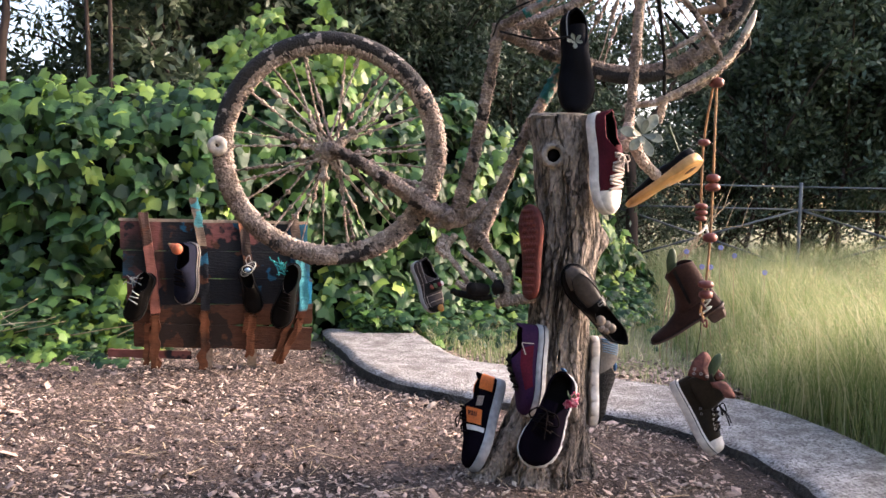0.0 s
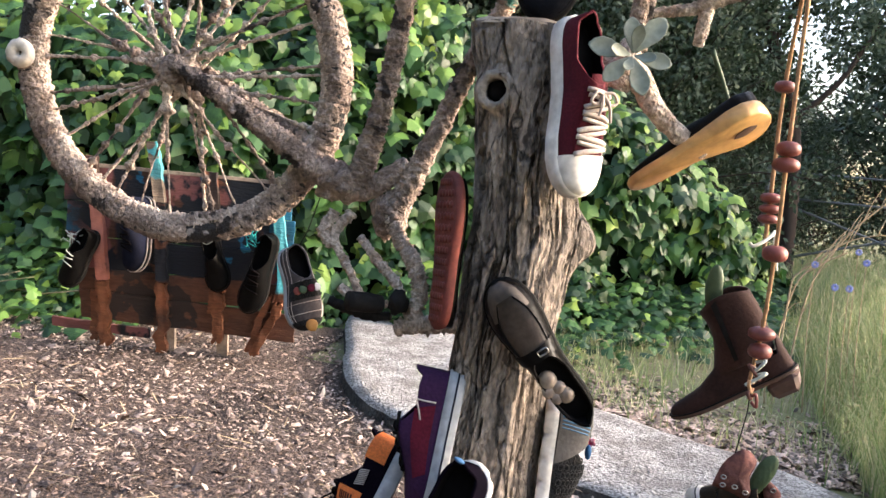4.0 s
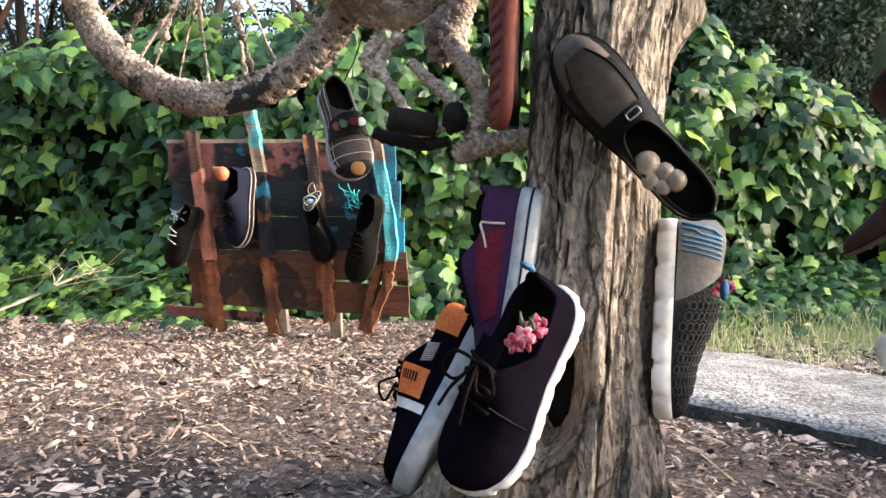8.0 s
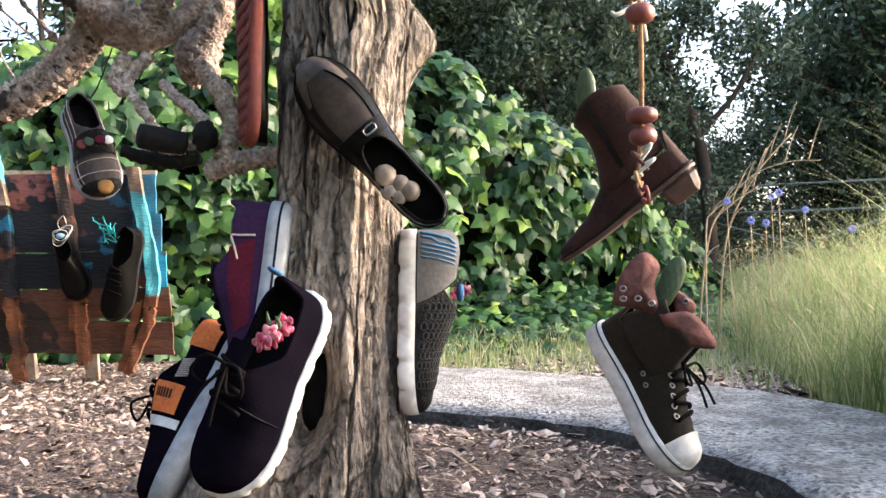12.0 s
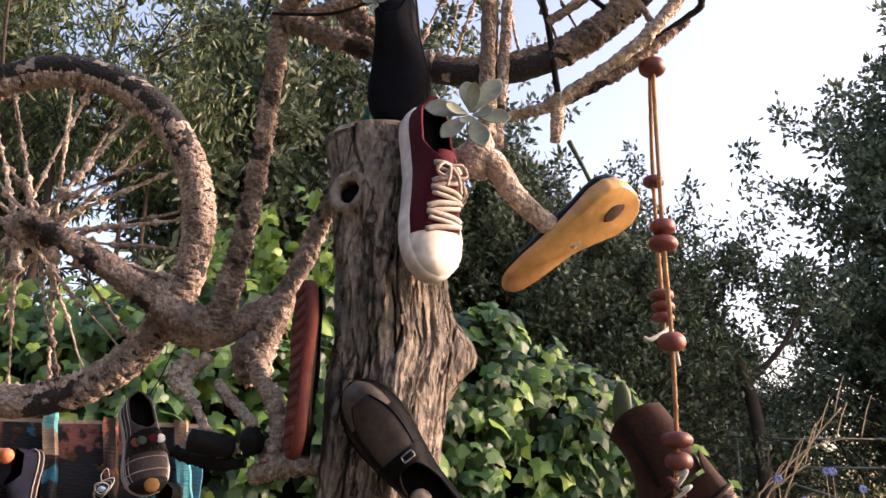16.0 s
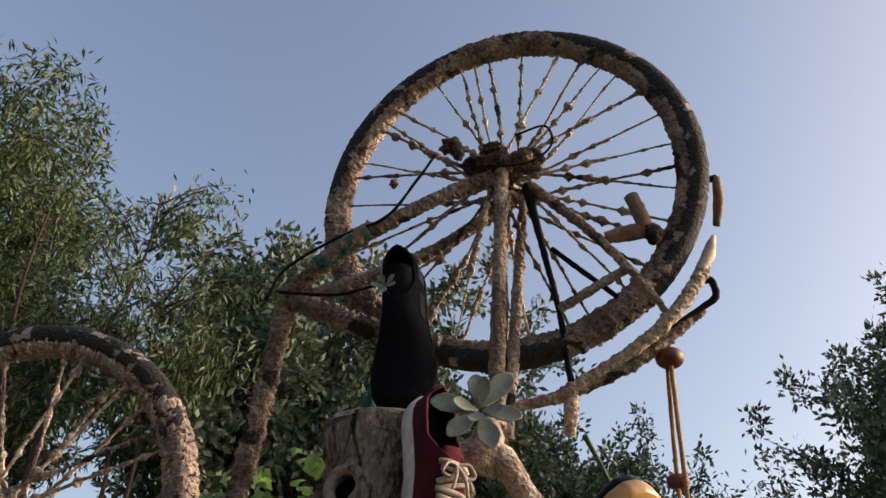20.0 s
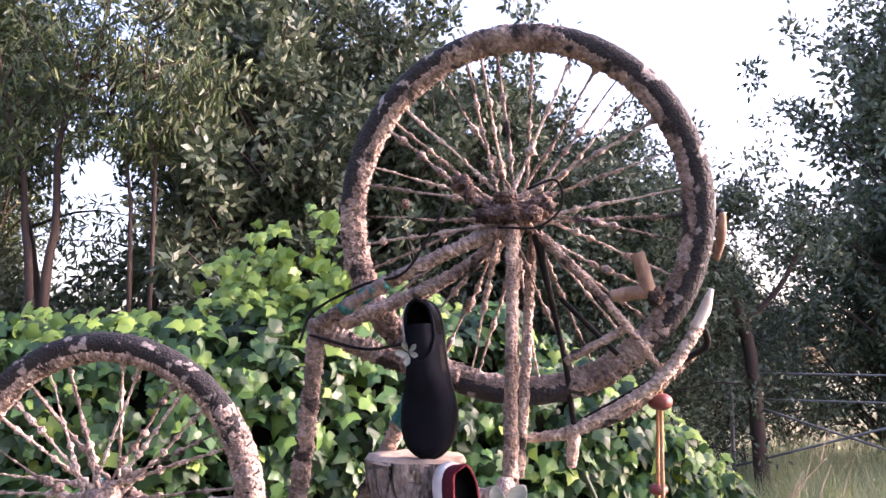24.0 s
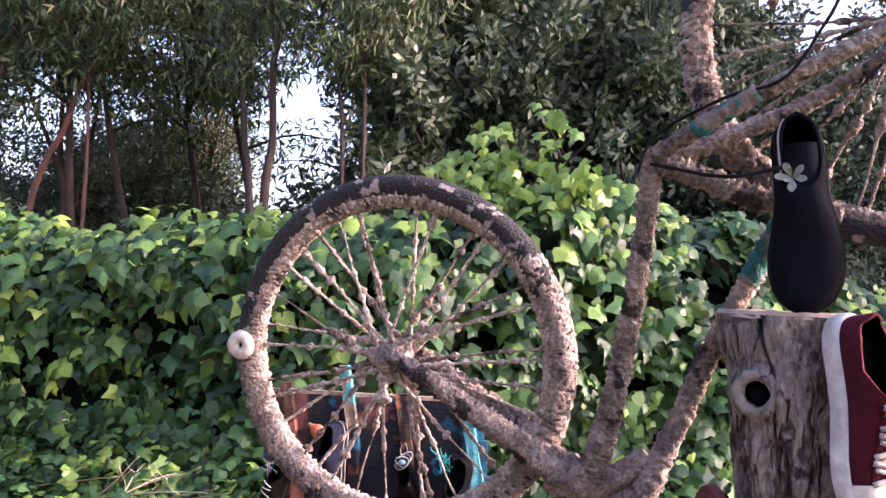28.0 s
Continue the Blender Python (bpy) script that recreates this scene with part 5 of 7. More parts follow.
def make_upper(last, open_end, gape, parent, material, thick=0.004, name="upper", label=""):
    us = np.unique(np.concatenate([np.linspace(0, 0.1, 9), np.linspace(0.1, 0.9, 34), np.linspace(0.9, 1, 12)]))
    nt = 36
    bm = bmesh.new()
    g = []
    for u in us:
        ph = 0.0
        if u < open_end:
            ph = gape * min(1.0, ((open_end - u) / 0.13) ** 0.5) * min(1.0, 0.35 + u / 0.07)
        row = []
        for j in range(nt + 1):
            t = math.pi * j / nt
            if ph:
                lim = math.pi / 2 - ph
                t = lim * (j / (nt / 2)) if j <= nt / 2 - 1 else (math.pi - lim * ((nt - j) / (nt / 2)) if j >= nt / 2 + 1 else t)
            row.append(None if (ph and j == nt // 2) else bm.verts.new(last.at(u, t)))
        g.append(row)
    for a, b in zip(g, g[1:]):
        for j in range(nt):
            q = (a[j], a[j + 1], b[j + 1], b[j])
            if None in q:
                continue
            bm.faces.new(q)
    ob = part(name, bm, [material, M_LINING_AND_SHADE], parent, label)
    md = ob.modifiers.new("thickness", "SOLIDIFY")
    md.thickness, md.offset, md.material_offset, md.material_offset_rim = thick, -1, 1, 0
    bm = bmesh.new()
    edge = []
    for u in np.linspace(0.02, 0.97, 30):
        edge.append((bm.verts.new(last.at(u, 0) * 1.0 + Vector((0, -0.002, 0.0135))), bm.verts.new(last.at(u, math.pi) + Vector((0, 0.002, 0.0135)))))
    for a, b in zip(edge, edge[1:]):
        bm.faces.new((a[0], a[1], b[1], b[0]))
    part("insole", bm, M_LINING_AND_SHADE, ob)
    return ob


def make_sole(last, t, material, parent, grow=1.05, notch=0, lip=0.006, name="sole", label="", heel_t=None):
    bm = bmesh.new()
    heel_t = heel_t or t
    us = np.concatenate([np.linspace(0, 0.1, 8), np.linspace(0.12, 0.88, 40), np.linspace(0.9, 1, 12)])
    outline = [(u, 0) for u in us] + [(u, math.pi) for u in us[::-1][1:-1]]
    rings = []
    for lev, sc in ((0.0, 0.93), (0.12, 1.0), (0.6, 1.02), (1.0, 1.0), (1.0, 0.9)):
        ring = []
        for k, (u, th) in enumerate(outline):
            p = last.at(u, th)
            tt = heel_t + (t - heel_t) * min(1, max(0, (u - 0.25) / 0.3))
            cx, cy = last.L * 0.5, last.curve * last.W * math.sin(math.pi * u)
            g = grow * sc
            if notch and lev < 0.7:
                g *= 1 - 0.05 * (1 if math.sin(u * notch * 2 * math.pi) > 0.72 else 0)
            z = last.rise(u) - tt + (tt + lip) * lev
            if notch and lev == 0:
                z += 0.35 * tt * (1 if math.sin(u * notch * 2 * math.pi) > 0.72 else 0)
            xx = cx + (p.x - cx) * (1 + (g - 1) * 0.5)
            ring.append(bm.verts.new((xx, cy + (p.y - cy) * g, z)))
        rings.append(ring)
    n = len(outline)
    for a, b in zip(rings, rings[1:]):
        for k in range(n):
            bm.faces.new((a[k], a[(k + 1) % n], b[(k + 1) % n], b[k]))
    bm.faces.new(rings[0][::-1])
    bm.faces.new(rings[-1])
    return part(name, bm, material, parent, label)


def sole_line(last, z, material, parent, r=0.0012, grow=1.056, name="foxing_stripe"):
    us = np.concatenate([np.linspace(0.0, 0.08, 5), np.linspace(0.1, 0.9, 24), np.linspace(0.92, 1, 6)])
    pts = []
    for u, th in [(u, 0) for u in us] + [(u, math.pi) for u in us[::-1][1:-1]]:
        p = last.at(u, th)
        cy = last.curve * last.W * math.sin(math.pi * u)
        cx = last.L * 0.5
        pts.append((cx + (p.x - cx) * (1 + (grow - 1) * 0.5), cy + (p.y - cy) * grow, last.rise(u) + z, r))
    return part(name, tube(bmesh.new(), pts, 5, closed=True), material, parent)


def make_laces(last, u0, u1, n, material, parent, width=0.32, r=0.0026, cross=True):
    rr = random.Random(n)
    for i in range(n):
        u = u0 + (u1 - u0) * i / max(1, n - 1)
        pts = []
        for t in np.linspace(math.pi / 2 - width, math.pi / 2 + width, 9):
            pts.append((*last.at(u + (0.018 * (t - math.pi / 2) / width if cross else 0) * (1 if i % 2 else -1), t, 0.004 + 0.0008 * rr.random()), r))
        part("lace", tube(bmesh.new(), pts, 6), material, parent)


def bow(parent, at, m, material, r=0.002, size=0.035, ends=True, seed=1):
    rr = random.Random(seed)
    o = Vector(at)
    for s in (-1, 1):
        a, b, c = o + m @ Vector((0, s * size * 0.7, size * 0.25)), o + m @ Vector((size * 0.6, s * size * 1.1, size * 0.1)), o + m @ Vector((size * 0.75, s * size * 0.45, 0))
        rod("lace_loop", [tuple(o), tuple(a), tuple(b), tuple(c), tuple(o)], r, material, parent, 20, 6)
        if ends:
            e1, e2 = o + m @ Vector((size * 0.9, s * size * 0.3, 0.006)), o + m @ Vector((size * (1.5 + 0.6 * rr.random()), s * size * 0.5, 0.002))
            rod("lace_end", [tuple(o), tuple(e1), tuple(e2)], r, material, parent, 12, 6)


GROUP = "shoes on the trunk"


def shoe(name, heel, toe, up, label, group, W, H, style="sneaker", curve=0.05, spring=0.06):
    L = (Vector(toe) - Vector(heel)).length
    t = thing(name, placed(heel, toe, up), label, "shoe", group)
    return t, Last(L, W, H, style, curve, spring)


def flower(at, label, n, seed, spread=0.017, size=0.0105):
    rr = random.Random(seed)
    f = thing("flower", at, label, "flower")
    for i in range(n):
        p = Vector([rr.uniform(-spread, spread) for _ in range(3)])
        turn0 = rr.random()
        for k in range(5):
            a = 2 * math.pi * k / 5 + turn0
            q = p + Vector((math.cos(a) * size * 0.62, -size * 0.5, math.sin(a) * size * 0.62))
            blob("petal", tuple(q), (size * 0.62, size * 0.09, size * 0.46), M_PINK, f, 0.3, 50, 8, turn=Euler((rr.uniform(-.5, .5), -a, rr.uniform(-.6, .6))).to_matrix())
    for i in range(7):
        p = Vector((rr.uniform(-spread, spread), rr.uniform(-0.004, 0.012), spread * rr.uniform(0.3, 1.2)))
        rod("sepal", [tuple(p * 0.6), tuple(p), tuple(p + Vector((rr.uniform(-.006, .006), 0, 0.010)))], [0.0014, 0.0024, 0.0006], M_CACTUS, f, 6, 5)
    return f


def rosette(name, at, face, r, label, material=None, rows=((6, 1.0, 0.15), (4, 0.62, 0.8)), seed=0):
    """A succulent: rings of thick spoon leaves round a heart, facing a direction."""
    rr = random.Random(seed)
    z = Vector(face).normalized()
    x = z.orthogonal().normalized()
    m = Matrix((x, z.cross(x), z)).transposed().to_4x4()
    s = thing(name, Matrix.Translation(at) @ m, label, "succulent")
    for n, k, lift in rows:
        for i in range(n):
            a = 2 * math.pi * (i + 0.3 * rr.random()) / n + k * 3
            bm = bmesh.new()
            bmesh.ops.create_uvsphere(bm, u_segments=14, v_segments=9, radius=1)
            ln = r * k * rr.uniform(0.85, 1.1)
            for v in bm.verts:
                p = v.co
                t = (p.x + 1) / 2
                wd = 0.24 * max(0.0, math.sin(math.pi * min(0.985, t) ** 1.6)) ** 0.75 + 0.03 * (1 - t)
                k2 = max(0.08, math.sqrt(max(0.0, 1 - p.x * p.x)))
                yn, zn = p.y / k2, p.z / k2
                v.co = Vector((ln * (t + 0.06), yn * ln * wd, zn * ln * 0.05 * (1 - 0.7 * t) + ln * lift * 0.4 * t * t + 0.35 * ln * wd * yn * yn))
            bmesh.ops.transform(bm, matrix=Matrix.Rotation(a, 4, "Z") @ Matrix.Rotation(-lift * 0.35, 4, "Y"), verts=bm.verts)
            part("leaf", bm, material or M_SUCC, s)
    return s


def build_trunk_shoes():
    # black slip-on on the sawn top
    t, s = shoe("slip_on_shoe", (0.392, 2.405, 1.455), (0.415, 2.395, 1.172), (0.05, -1, 0.08), "black canvas slip-on shoe standing toe down on the sawn trunk", GROUP, 0.100, 0.082)
    make_upper(s, 0.38, 0.85, t, M_SLIPON, 0.005)
    make_sole(s, 0.012, M_RUBBER, t)
    part("tongue", s.patch(0.17, 0.42, 0.75, math.pi - 0.75, -0.007), M_SLIPON, t)
    rod("collar_edge", [tuple(s.at(u, math.pi - 0.62, 0.001)) for u in (0.03, 0.1, 0.2, 0.3)], 0.002, M_GREYSOLE, t, 16, 6, label="pale grey collar edge")
    part("side_gore", s.patch(0.30, 0.47, 0.2, 0.5, 0.0015), M_RUBBER, t)
    part("heel_counter", s.patch(0.0, 0.22, 0.12, 0.5, 0.0015), M_BLACKLEATHER, t, "shiny heel counter")
    rosette("small_succulent", (0.392, 2.315, 1.358), (-0.1, -1, 0.2), 0.024, "small grey-green succulent growing in the black slip-on", rows=((5, 1.0, 0.5), (3, 0.7, 1.2)), seed=4)
    # maroon canvas sneaker
    t, s = shoe("canvas_sneaker", (0.462, 2.341, 1.168), (0.498, 2.317, 0.894), (0.66, -0.75, 0.02), "maroon canvas sneaker with white sole nailed toe down to the trunk", GROUP, 0.086, 0.072)
    make_upper(s, 0.40, 1.0, t, M_MAROON)
    so = make_sole(s, 0.020, M_WHITE, t, 1.06, label="white rubber sole", lip=0.012)
    part("toe_cap", s.patch(0.79, 1.0, 0.04, math.pi - 0.04, 0.003), M_WHITE, t, "white rubber toe cap")
    part("tongue", s.patch(0.36, 0.78, 1.2, 1.94, -0.001), M_MAROON, t)
    part("eyestay", s.patch(0.40, 0.80, 0.98, 1.22, 0.0018), M_MAROON, t)
    part("eyestay", s.patch(0.40, 0.80, 1.92, 2.16, 0.0018), M_MAROON, t)
    make_laces(s, 0.46, 0.77, 6, M_LACE, t, 0.58, 0.0042, True)
    make_laces(s, 0.49, 0.74, 5, M_LACE, t, 0.50, 0.0036, True)
    bow(t, s.at(0.47, math.pi / 2, 0.008), Matrix.Identity(3), M_LACE, 0.0024, 0.022)
    rosette("succulent", (0.564, 2.225, 1.100), (0.12, -1, 0.22), 0.060, "grey-green succulent rosette growing beside the maroon sneaker", seed=2)
    # slipper with brick-red waffle sole
    t, s = shoe("flat_shoe", (0.298, 2.351, 0.648), (0.290, 2.373, 0.909), (0.80, 0.60, 0), "flat black shoe with brick-red waffle sole outward, nailed to the trunk", GROUP, 0.085, 0.028, "loafer", 0.10, 0.02)
    make_upper(s, 0.42, 0.9, t, M_BLACKLEATHER, 0.003)
    make_sole(s, 0.010, M_BRICKSOLE, t, 1.04, label="brick-red waffle sole")
    for i in range(13):
        u = 0.06 + 0.88 * i / 12
        w = s.half(u) * 0.82
        for j in range(-2, 3):
            yy = j * w / 2.6 + (0.25 * w / 2.6 if i % 2 else -0.25 * w / 2.6)
            blob("tread_stud", (s.L * u, yy + s.curve * s.W * math.sin(math.pi * u), s.rise(u) - 0.0105), (0.0068, 0.0062, 0.0026), M_BRICKSOLE, t, 0.05, 30, 8)
    # black loafer with sea shells
    t, s = shoe("leather_loafer", (0.557, 2.360, 0.537), (0.389, 2.312, 0.744), (0.10, -1, 0.05), "worn black leather loafer with dusty toe nailed to the trunk", GROUP, 0.084, 0.066, "loafer")
    make_upper(s, 0.50, 1.12, t, M_BLACKLEATHER, 0.0045)
    part("dusty_toe", s.patch(0.80, 0.99, 0.7, math.pi - 0.7, 0.0015), M_DUST, t, "dusty scuffed toe")
    make_sole(s, 0.012, M_BLACKLEATHER, t, 1.035)
    part("apron", s.patch(0.52, 0.90, 0.85, math.pi - 0.85, 0.0022, shape=lambda a, b, u, t_: (u, math.pi / 2 + (t_ - math.pi / 2) * (1 - 0.55 * a ** 3))), M_LOAFER, t, "dusty worn apron")
    rod("seam", [tuple(s.at(u, 0.85 + 0.45 * max(0, (u - 0.55) / 0.35) ** 3, 0.003)) for u in np.linspace(0.5, 0.89, 8)], 0.0014, M_BLACKLEATHER, t, 24, 5)
    rod("seam", [tuple(s.at(u, math.pi - 0.85 - 0.45 * max(0, (u - 0.55) / 0.35) ** 3, 0.003)) for u in np.linspace(0.5, 0.89, 8)], 0.0014, M_BLACKLEATHER, t, 24, 5)
    part("strap", s.patch(0.50, 0.575, 0.45, math.pi - 0.45, 0.005), M_BLACKLEATHER, t, "black strap")
    bm = bmesh.new()
    c = s.at(0.54, 1.75, 0.008)
    tube(bm, [(c.x + dx, c.y + dy, c.z - 0.002, 0.0012) for dx, dy in ((-0.004, -0.008), (0, -0.0085), (0.004, -0.008), (0.0045, 0), (0.004, 0.008), (0, 0.0085), (-0.004, 0.008), (-0.0045, 0))], 6, closed=True)
    part("buckle", bm, M_METAL, t, "small metal buckle")
    rnd = random.Random(5)
    for x, z, r in ((0.492, 0.588, 0.0155), (0.497, 0.568, 0.011), (0.512, 0.578, 0.0115), (0.524, 0.568, 0.0135), (0.510, 0.560, 0.010)):
        sh = thing("sea_shell", (x - 0.001, 2.318 + rnd.uniform(-0.004, 0.006), z + 0.007), "pale ribbed sea shell lying in the black loafer", "shell", "shells in the loafer")
        bm = bmesh.new()
        bmesh.ops.create_uvsphere(bm, u_segments=28, v_segments=12, radius=1)
        for v in bm.verts:
            a = math.atan2(v.co.y, v.co.x)
            k = 1 + 0.035 * math.cos(a * 13)
            v.co = Vector((v.co.x * r * k, v.co.z * r * 0.75, v.co.y * r * k))
        part("shell_body", bm, M_PEBBLE, sh)
    # purple running shoe
    t, s = shoe("running_shoe", (0.325, 2.380, 0.570), (0.303, 2.353, 0.315), (-0.98, -0.18, 0), "purple and crimson running shoe with pale grey sole on the trunk", GROUP, 0.098, 0.085)
    make_upper(s, 0.40, 1.0, t, M_PURPLE)
    make_sole(s, 0.026, M_GREYSOLE, t, 1.05, label="pale grey rubber sole", lip=0.004)
    sole_line(s, -0.012, M_NAVY, t, 0.0016, 1.075)
    for sd in (0, 1):
        f = (lambda v: math.pi - v) if sd else (lambda v: v)
        part("side_panel", s.patch(0.22, 0.66, f(0.12), f(0.58), 0.0016, shape=lambda a, b, u, t_: (u + 0.05 * b, t_)), M_CRIMSON, t, "crimson suede side panel")
        path = [(0.20, 0.12), (0.205, 0.35), (0.21, 0.52), (0.27, 0.45), (0.33, 0.38)]
        rod("stripe", [tuple(s.at(a, f(b), 0.0026)) for a, b in path], 0.0016, M_LACE, t, 24, 6)
    part("tongue", s.patch(0.34, 0.74, 1.15, 1.99, 0.002), M_GREY, t)
    make_laces(s, 0.42, 0.70, 6, M_DARKLACE, t, 0.5, 0.003)
    # black flower shoe
    t, s = shoe("knit_sneaker", (0.400, 2.292, 0.446), (0.297, 2.225, 0.214), (-0.30, -0.92, 0.26), "dark plum knit sneaker with scalloped white sole nailed to the trunk", GROUP, 0.108, 0.09)
    make_upper(s, 0.46, 1.15, t, M_BLACKCLOTH, 0.006)
    make_sole(s, 0.016, M_WHITE, t, 1.055, notch=8, label="scalloped white sole", lip=0.003)
    part("tongue", s.patch(0.34, 0.70, 1.18, 1.96, 0.003), M_BLACKCLOTH, t)
    make_laces(s, 0.45, 0.62, 5, M_DARKLACE, t, 0.42, 0.003)
    bow(t, s.at(0.46, math.pi / 2, 0.009), Matrix.Identity(3), M_DARKLACE, 0.0022, 0.038, seed=3)
    rod("seam", [tuple(s.at(0.60 + 0.02 * math.cos(a), a, 0.0012)) for a in np.linspace(0.15, math.pi - 0.15, 12)], 0.0009, M_GREY, t, 24, 5)
    blob("pull_tab", (0.001, 0.0, 0.080), (0.004, 0.009, 0.012), M_BLUETAB, t, 0.05, 20, 10, "striped blue pull tab")
    flower((0.393, 2.165, 0.401), "pink sprig of blossom tucked in the plum sneaker", 5, 3)
    # orange and black sneaker
    t, s = shoe("sports_sneaker", (0.222, 2.500, 0.385), (0.150, 2.365, 0.150), (-0.93, -0.12, 0.34), "black and orange sports sneaker with grey sole leaning on the trunk", GROUP, 0.10, 0.09)
    make_upper(s, 0.40, 1.0, t, M_BLACKCLOTH)
    make_sole(s, 0.024, M_GREYSOLE, t, 1.05, label="grey foam sole")
    part("heel_counter", s.patch(0.0, 0.2, 0.1, 0.56, 0.002), M_ORANGE, t, "orange heel panel")
    part("heel_counter", s.patch(0.0, 0.2, math.pi - 0.56, math.pi - 0.1, 0.002), M_ORANGE, t, "orange heel panel")
    for sd in (0, 1):
        f = (lambda v: math.pi - v) if sd else (lambda v: v)
        part("side_panel", s.patch(0.42, 0.58, f(0.25), f(1.05), 0.0022), M_ORANGE, t, "orange side panel")
        for k in range(9):
            u = 0.27 + 0.012 * k
            rod("stripe", [tuple(s.at(u, f(0.3), 0.003)), tuple(s.at(u + 0.01, f(0.42), 0.003)), tuple(s.at(u + 0.02, f(0.54), 0.003))], 0.0014, M_LACE, t, 4, 4)
        part("band", s.patch(0.60, 0.65, f(0.1), f(1.15), 0.002), M_WHITE, t, "white band")
        for k in range(6):
            u0 = 0.455
            p = s.patch(u0 + 0.0, u0 + 0.05, f(0.45 + 0.08 * k), f(0.50 + 0.08 * k), 0.0034, 2, 2)
            part("lettering_bar", p, M_RUBBER, t)
    make_laces(s, 0.42, 0.66, 5, M_DARKLACE, t, 0.45, 0.003)
    rod("lace_loop", [tuple(s.at(0.5, math.pi / 2, 0.006)), tuple(s.at(0.58, math.pi / 2 - 0.2, 0.03)), tuple(s.at(0.64, math.pi / 2, 0.022)), tuple(s.at(0.52, math.pi / 2 + 0.1, 0.006))], 0.002, M_DARKLACE, t, 18, 6)
    # grey mesh sneaker on the meadow side
    t, s = shoe("mesh_sneaker", (0.503, 2.450, 0.530), (0.498, 2.440, 0.272), (0.99, 0.12, 0.0), "worn grey mesh sneaker with thick white sole on the trunk", GROUP, 0.100, 0.070)
    make_upper(s, 0.42, 0.95, t, M_GREY, 0.005)
    make_sole(s, 0.018, M_WHITE, t, 1.04, notch=6, label="segmented dirty white sole", lip=0.006)
    part("heel_counter", s.patch(0.0, 0.40, 0.06, 1.15, 0.0025, shape=lambda a, b, u, t_: (u * (1 - 0.35 * b), t_)), M_HEELGREY, t, "smooth warm-grey heel")
    part("heel_counter", s.patch(0.0, 0.40, math.pi - 1.15, math.pi - 0.06, 0.0025, shape=lambda a, b, u, t_: (u * (0.65 + 0.35 * b), t_)), M_HEELGREY, t, "smooth warm-grey heel")
    for sd in (0, 1):
        for k in range(6):
            rod("trim", [tuple(s.at(0.03 + 0.024 * k + 0.05 * (th - 0.2), math.pi - th if sd else th, 0.0036)) for th in np.linspace(0.1, 0.95, 9)], 0.0021 - 0.0002 * k, M_BLUETRIM, t, 18, 6)
        net = bmesh.new()
        for i in range(9):
            for j in range(7):
                u0, th0 = 0.42 + 0.052 * i, 0.22 + 0.15 * j + 0.07 * (i % 2)
                cell = [s.at(u0 + 0.024 * math.cos(q), (math.pi - th0 - 0.075 * math.sin(q)) if sd else th0 + 0.075 * math.sin(q), 0.003) for q in np.linspace(0, 2 * math.pi, 7)[:-1]]
                tube(net, [(*p, 0.0011) for p in cell], 4, closed=True)
        tagged(part("mesh_net", net, M_NET, t, "open dark net over the side"), kind="stuff")
    blob("pull_tab", tuple(s.at(0.34, 1.4, 0.006)), (0.014, 0.006, 0.006), M_BLUETAB, t, 0.05, 20, 10, "blue loop tab")
    flower((0.562, 2.53, 0.445), "pink blossom tucked in the grey sneaker", 4, 8, 0.010, 0.008)
    # slipper with tan sole, on its branch
    t, s = shoe("leather_slipper", (0.778, 2.435, 1.062), (0.586, 2.458, 0.916), (-0.56, 0.40, 0.72), "black slipper with shiny tan sole outward on a wrapped branch", GROUP, 0.098, 0.045, "loafer", 0.06)
    s.plan = ([0, 0.015, 0.05, 0.12, 0.22, 0.36, 0.5, 0.65, 0.8, 0.92, 0.97, 1.0], [0, 0.42, 0.74, 0.98, 1.0, 0.80, 0.64, 0.58, 0.54, 0.42, 0.28, 0])
    make_upper(s, 0.45, 0.9, t, M_BLACKLEATHER, 0.004)
    make_sole(s, 0.010, M_TAN, t, 1.06, label="shiny tan leather sole", heel_t=0.020)
    blob("worn_spot", (s.L * 0.17, 0.004, -0.0198), (0.020, 0.013, 0.0015), M_BOOTSOLE, t, 0.25, 40, 14, "dark worn oval on the heel")
    ar = thing("wrapped_branch", (0.55, 2.375, 1.072), "twine-wrapped branch reaching from the trunk to the tan slipper", "branch")
    rod("stem", [(-0.06, 0.03, 0.02), (0.01, 0.0, 0.03), (0.06, 0.02, -0.03), (0.11, 0.055, -0.07), (0.145, 0.08, -0.085)], [0.03, 0.022, 0.017, 0.016, 0.014], M_CRUST_PALE, ar, 40, 10, 0.18, 44)
    rod("stub", [(-0.01, 0.0, 0.0), (0.005, -0.01, 0.045), (0.008, -0.01, 0.075)], [0.022, 0.022, 0.012], M_CRUST_PALE, ar, 16, 10, 0.2, 44)
    cs = thing("succulent_shoot", (0.722, 2.44, 1.072), "thin dark green succulent shoot in the tan slipper", "succulent")
    rod("shoot", [(0, 0, 0), (-0.012, 0, 0.03), (-0.035, 0, 0.08)], [0.004, 0.0035, 0.0045], M_CACTUS, cs, 14, 7, 0.1, 60)


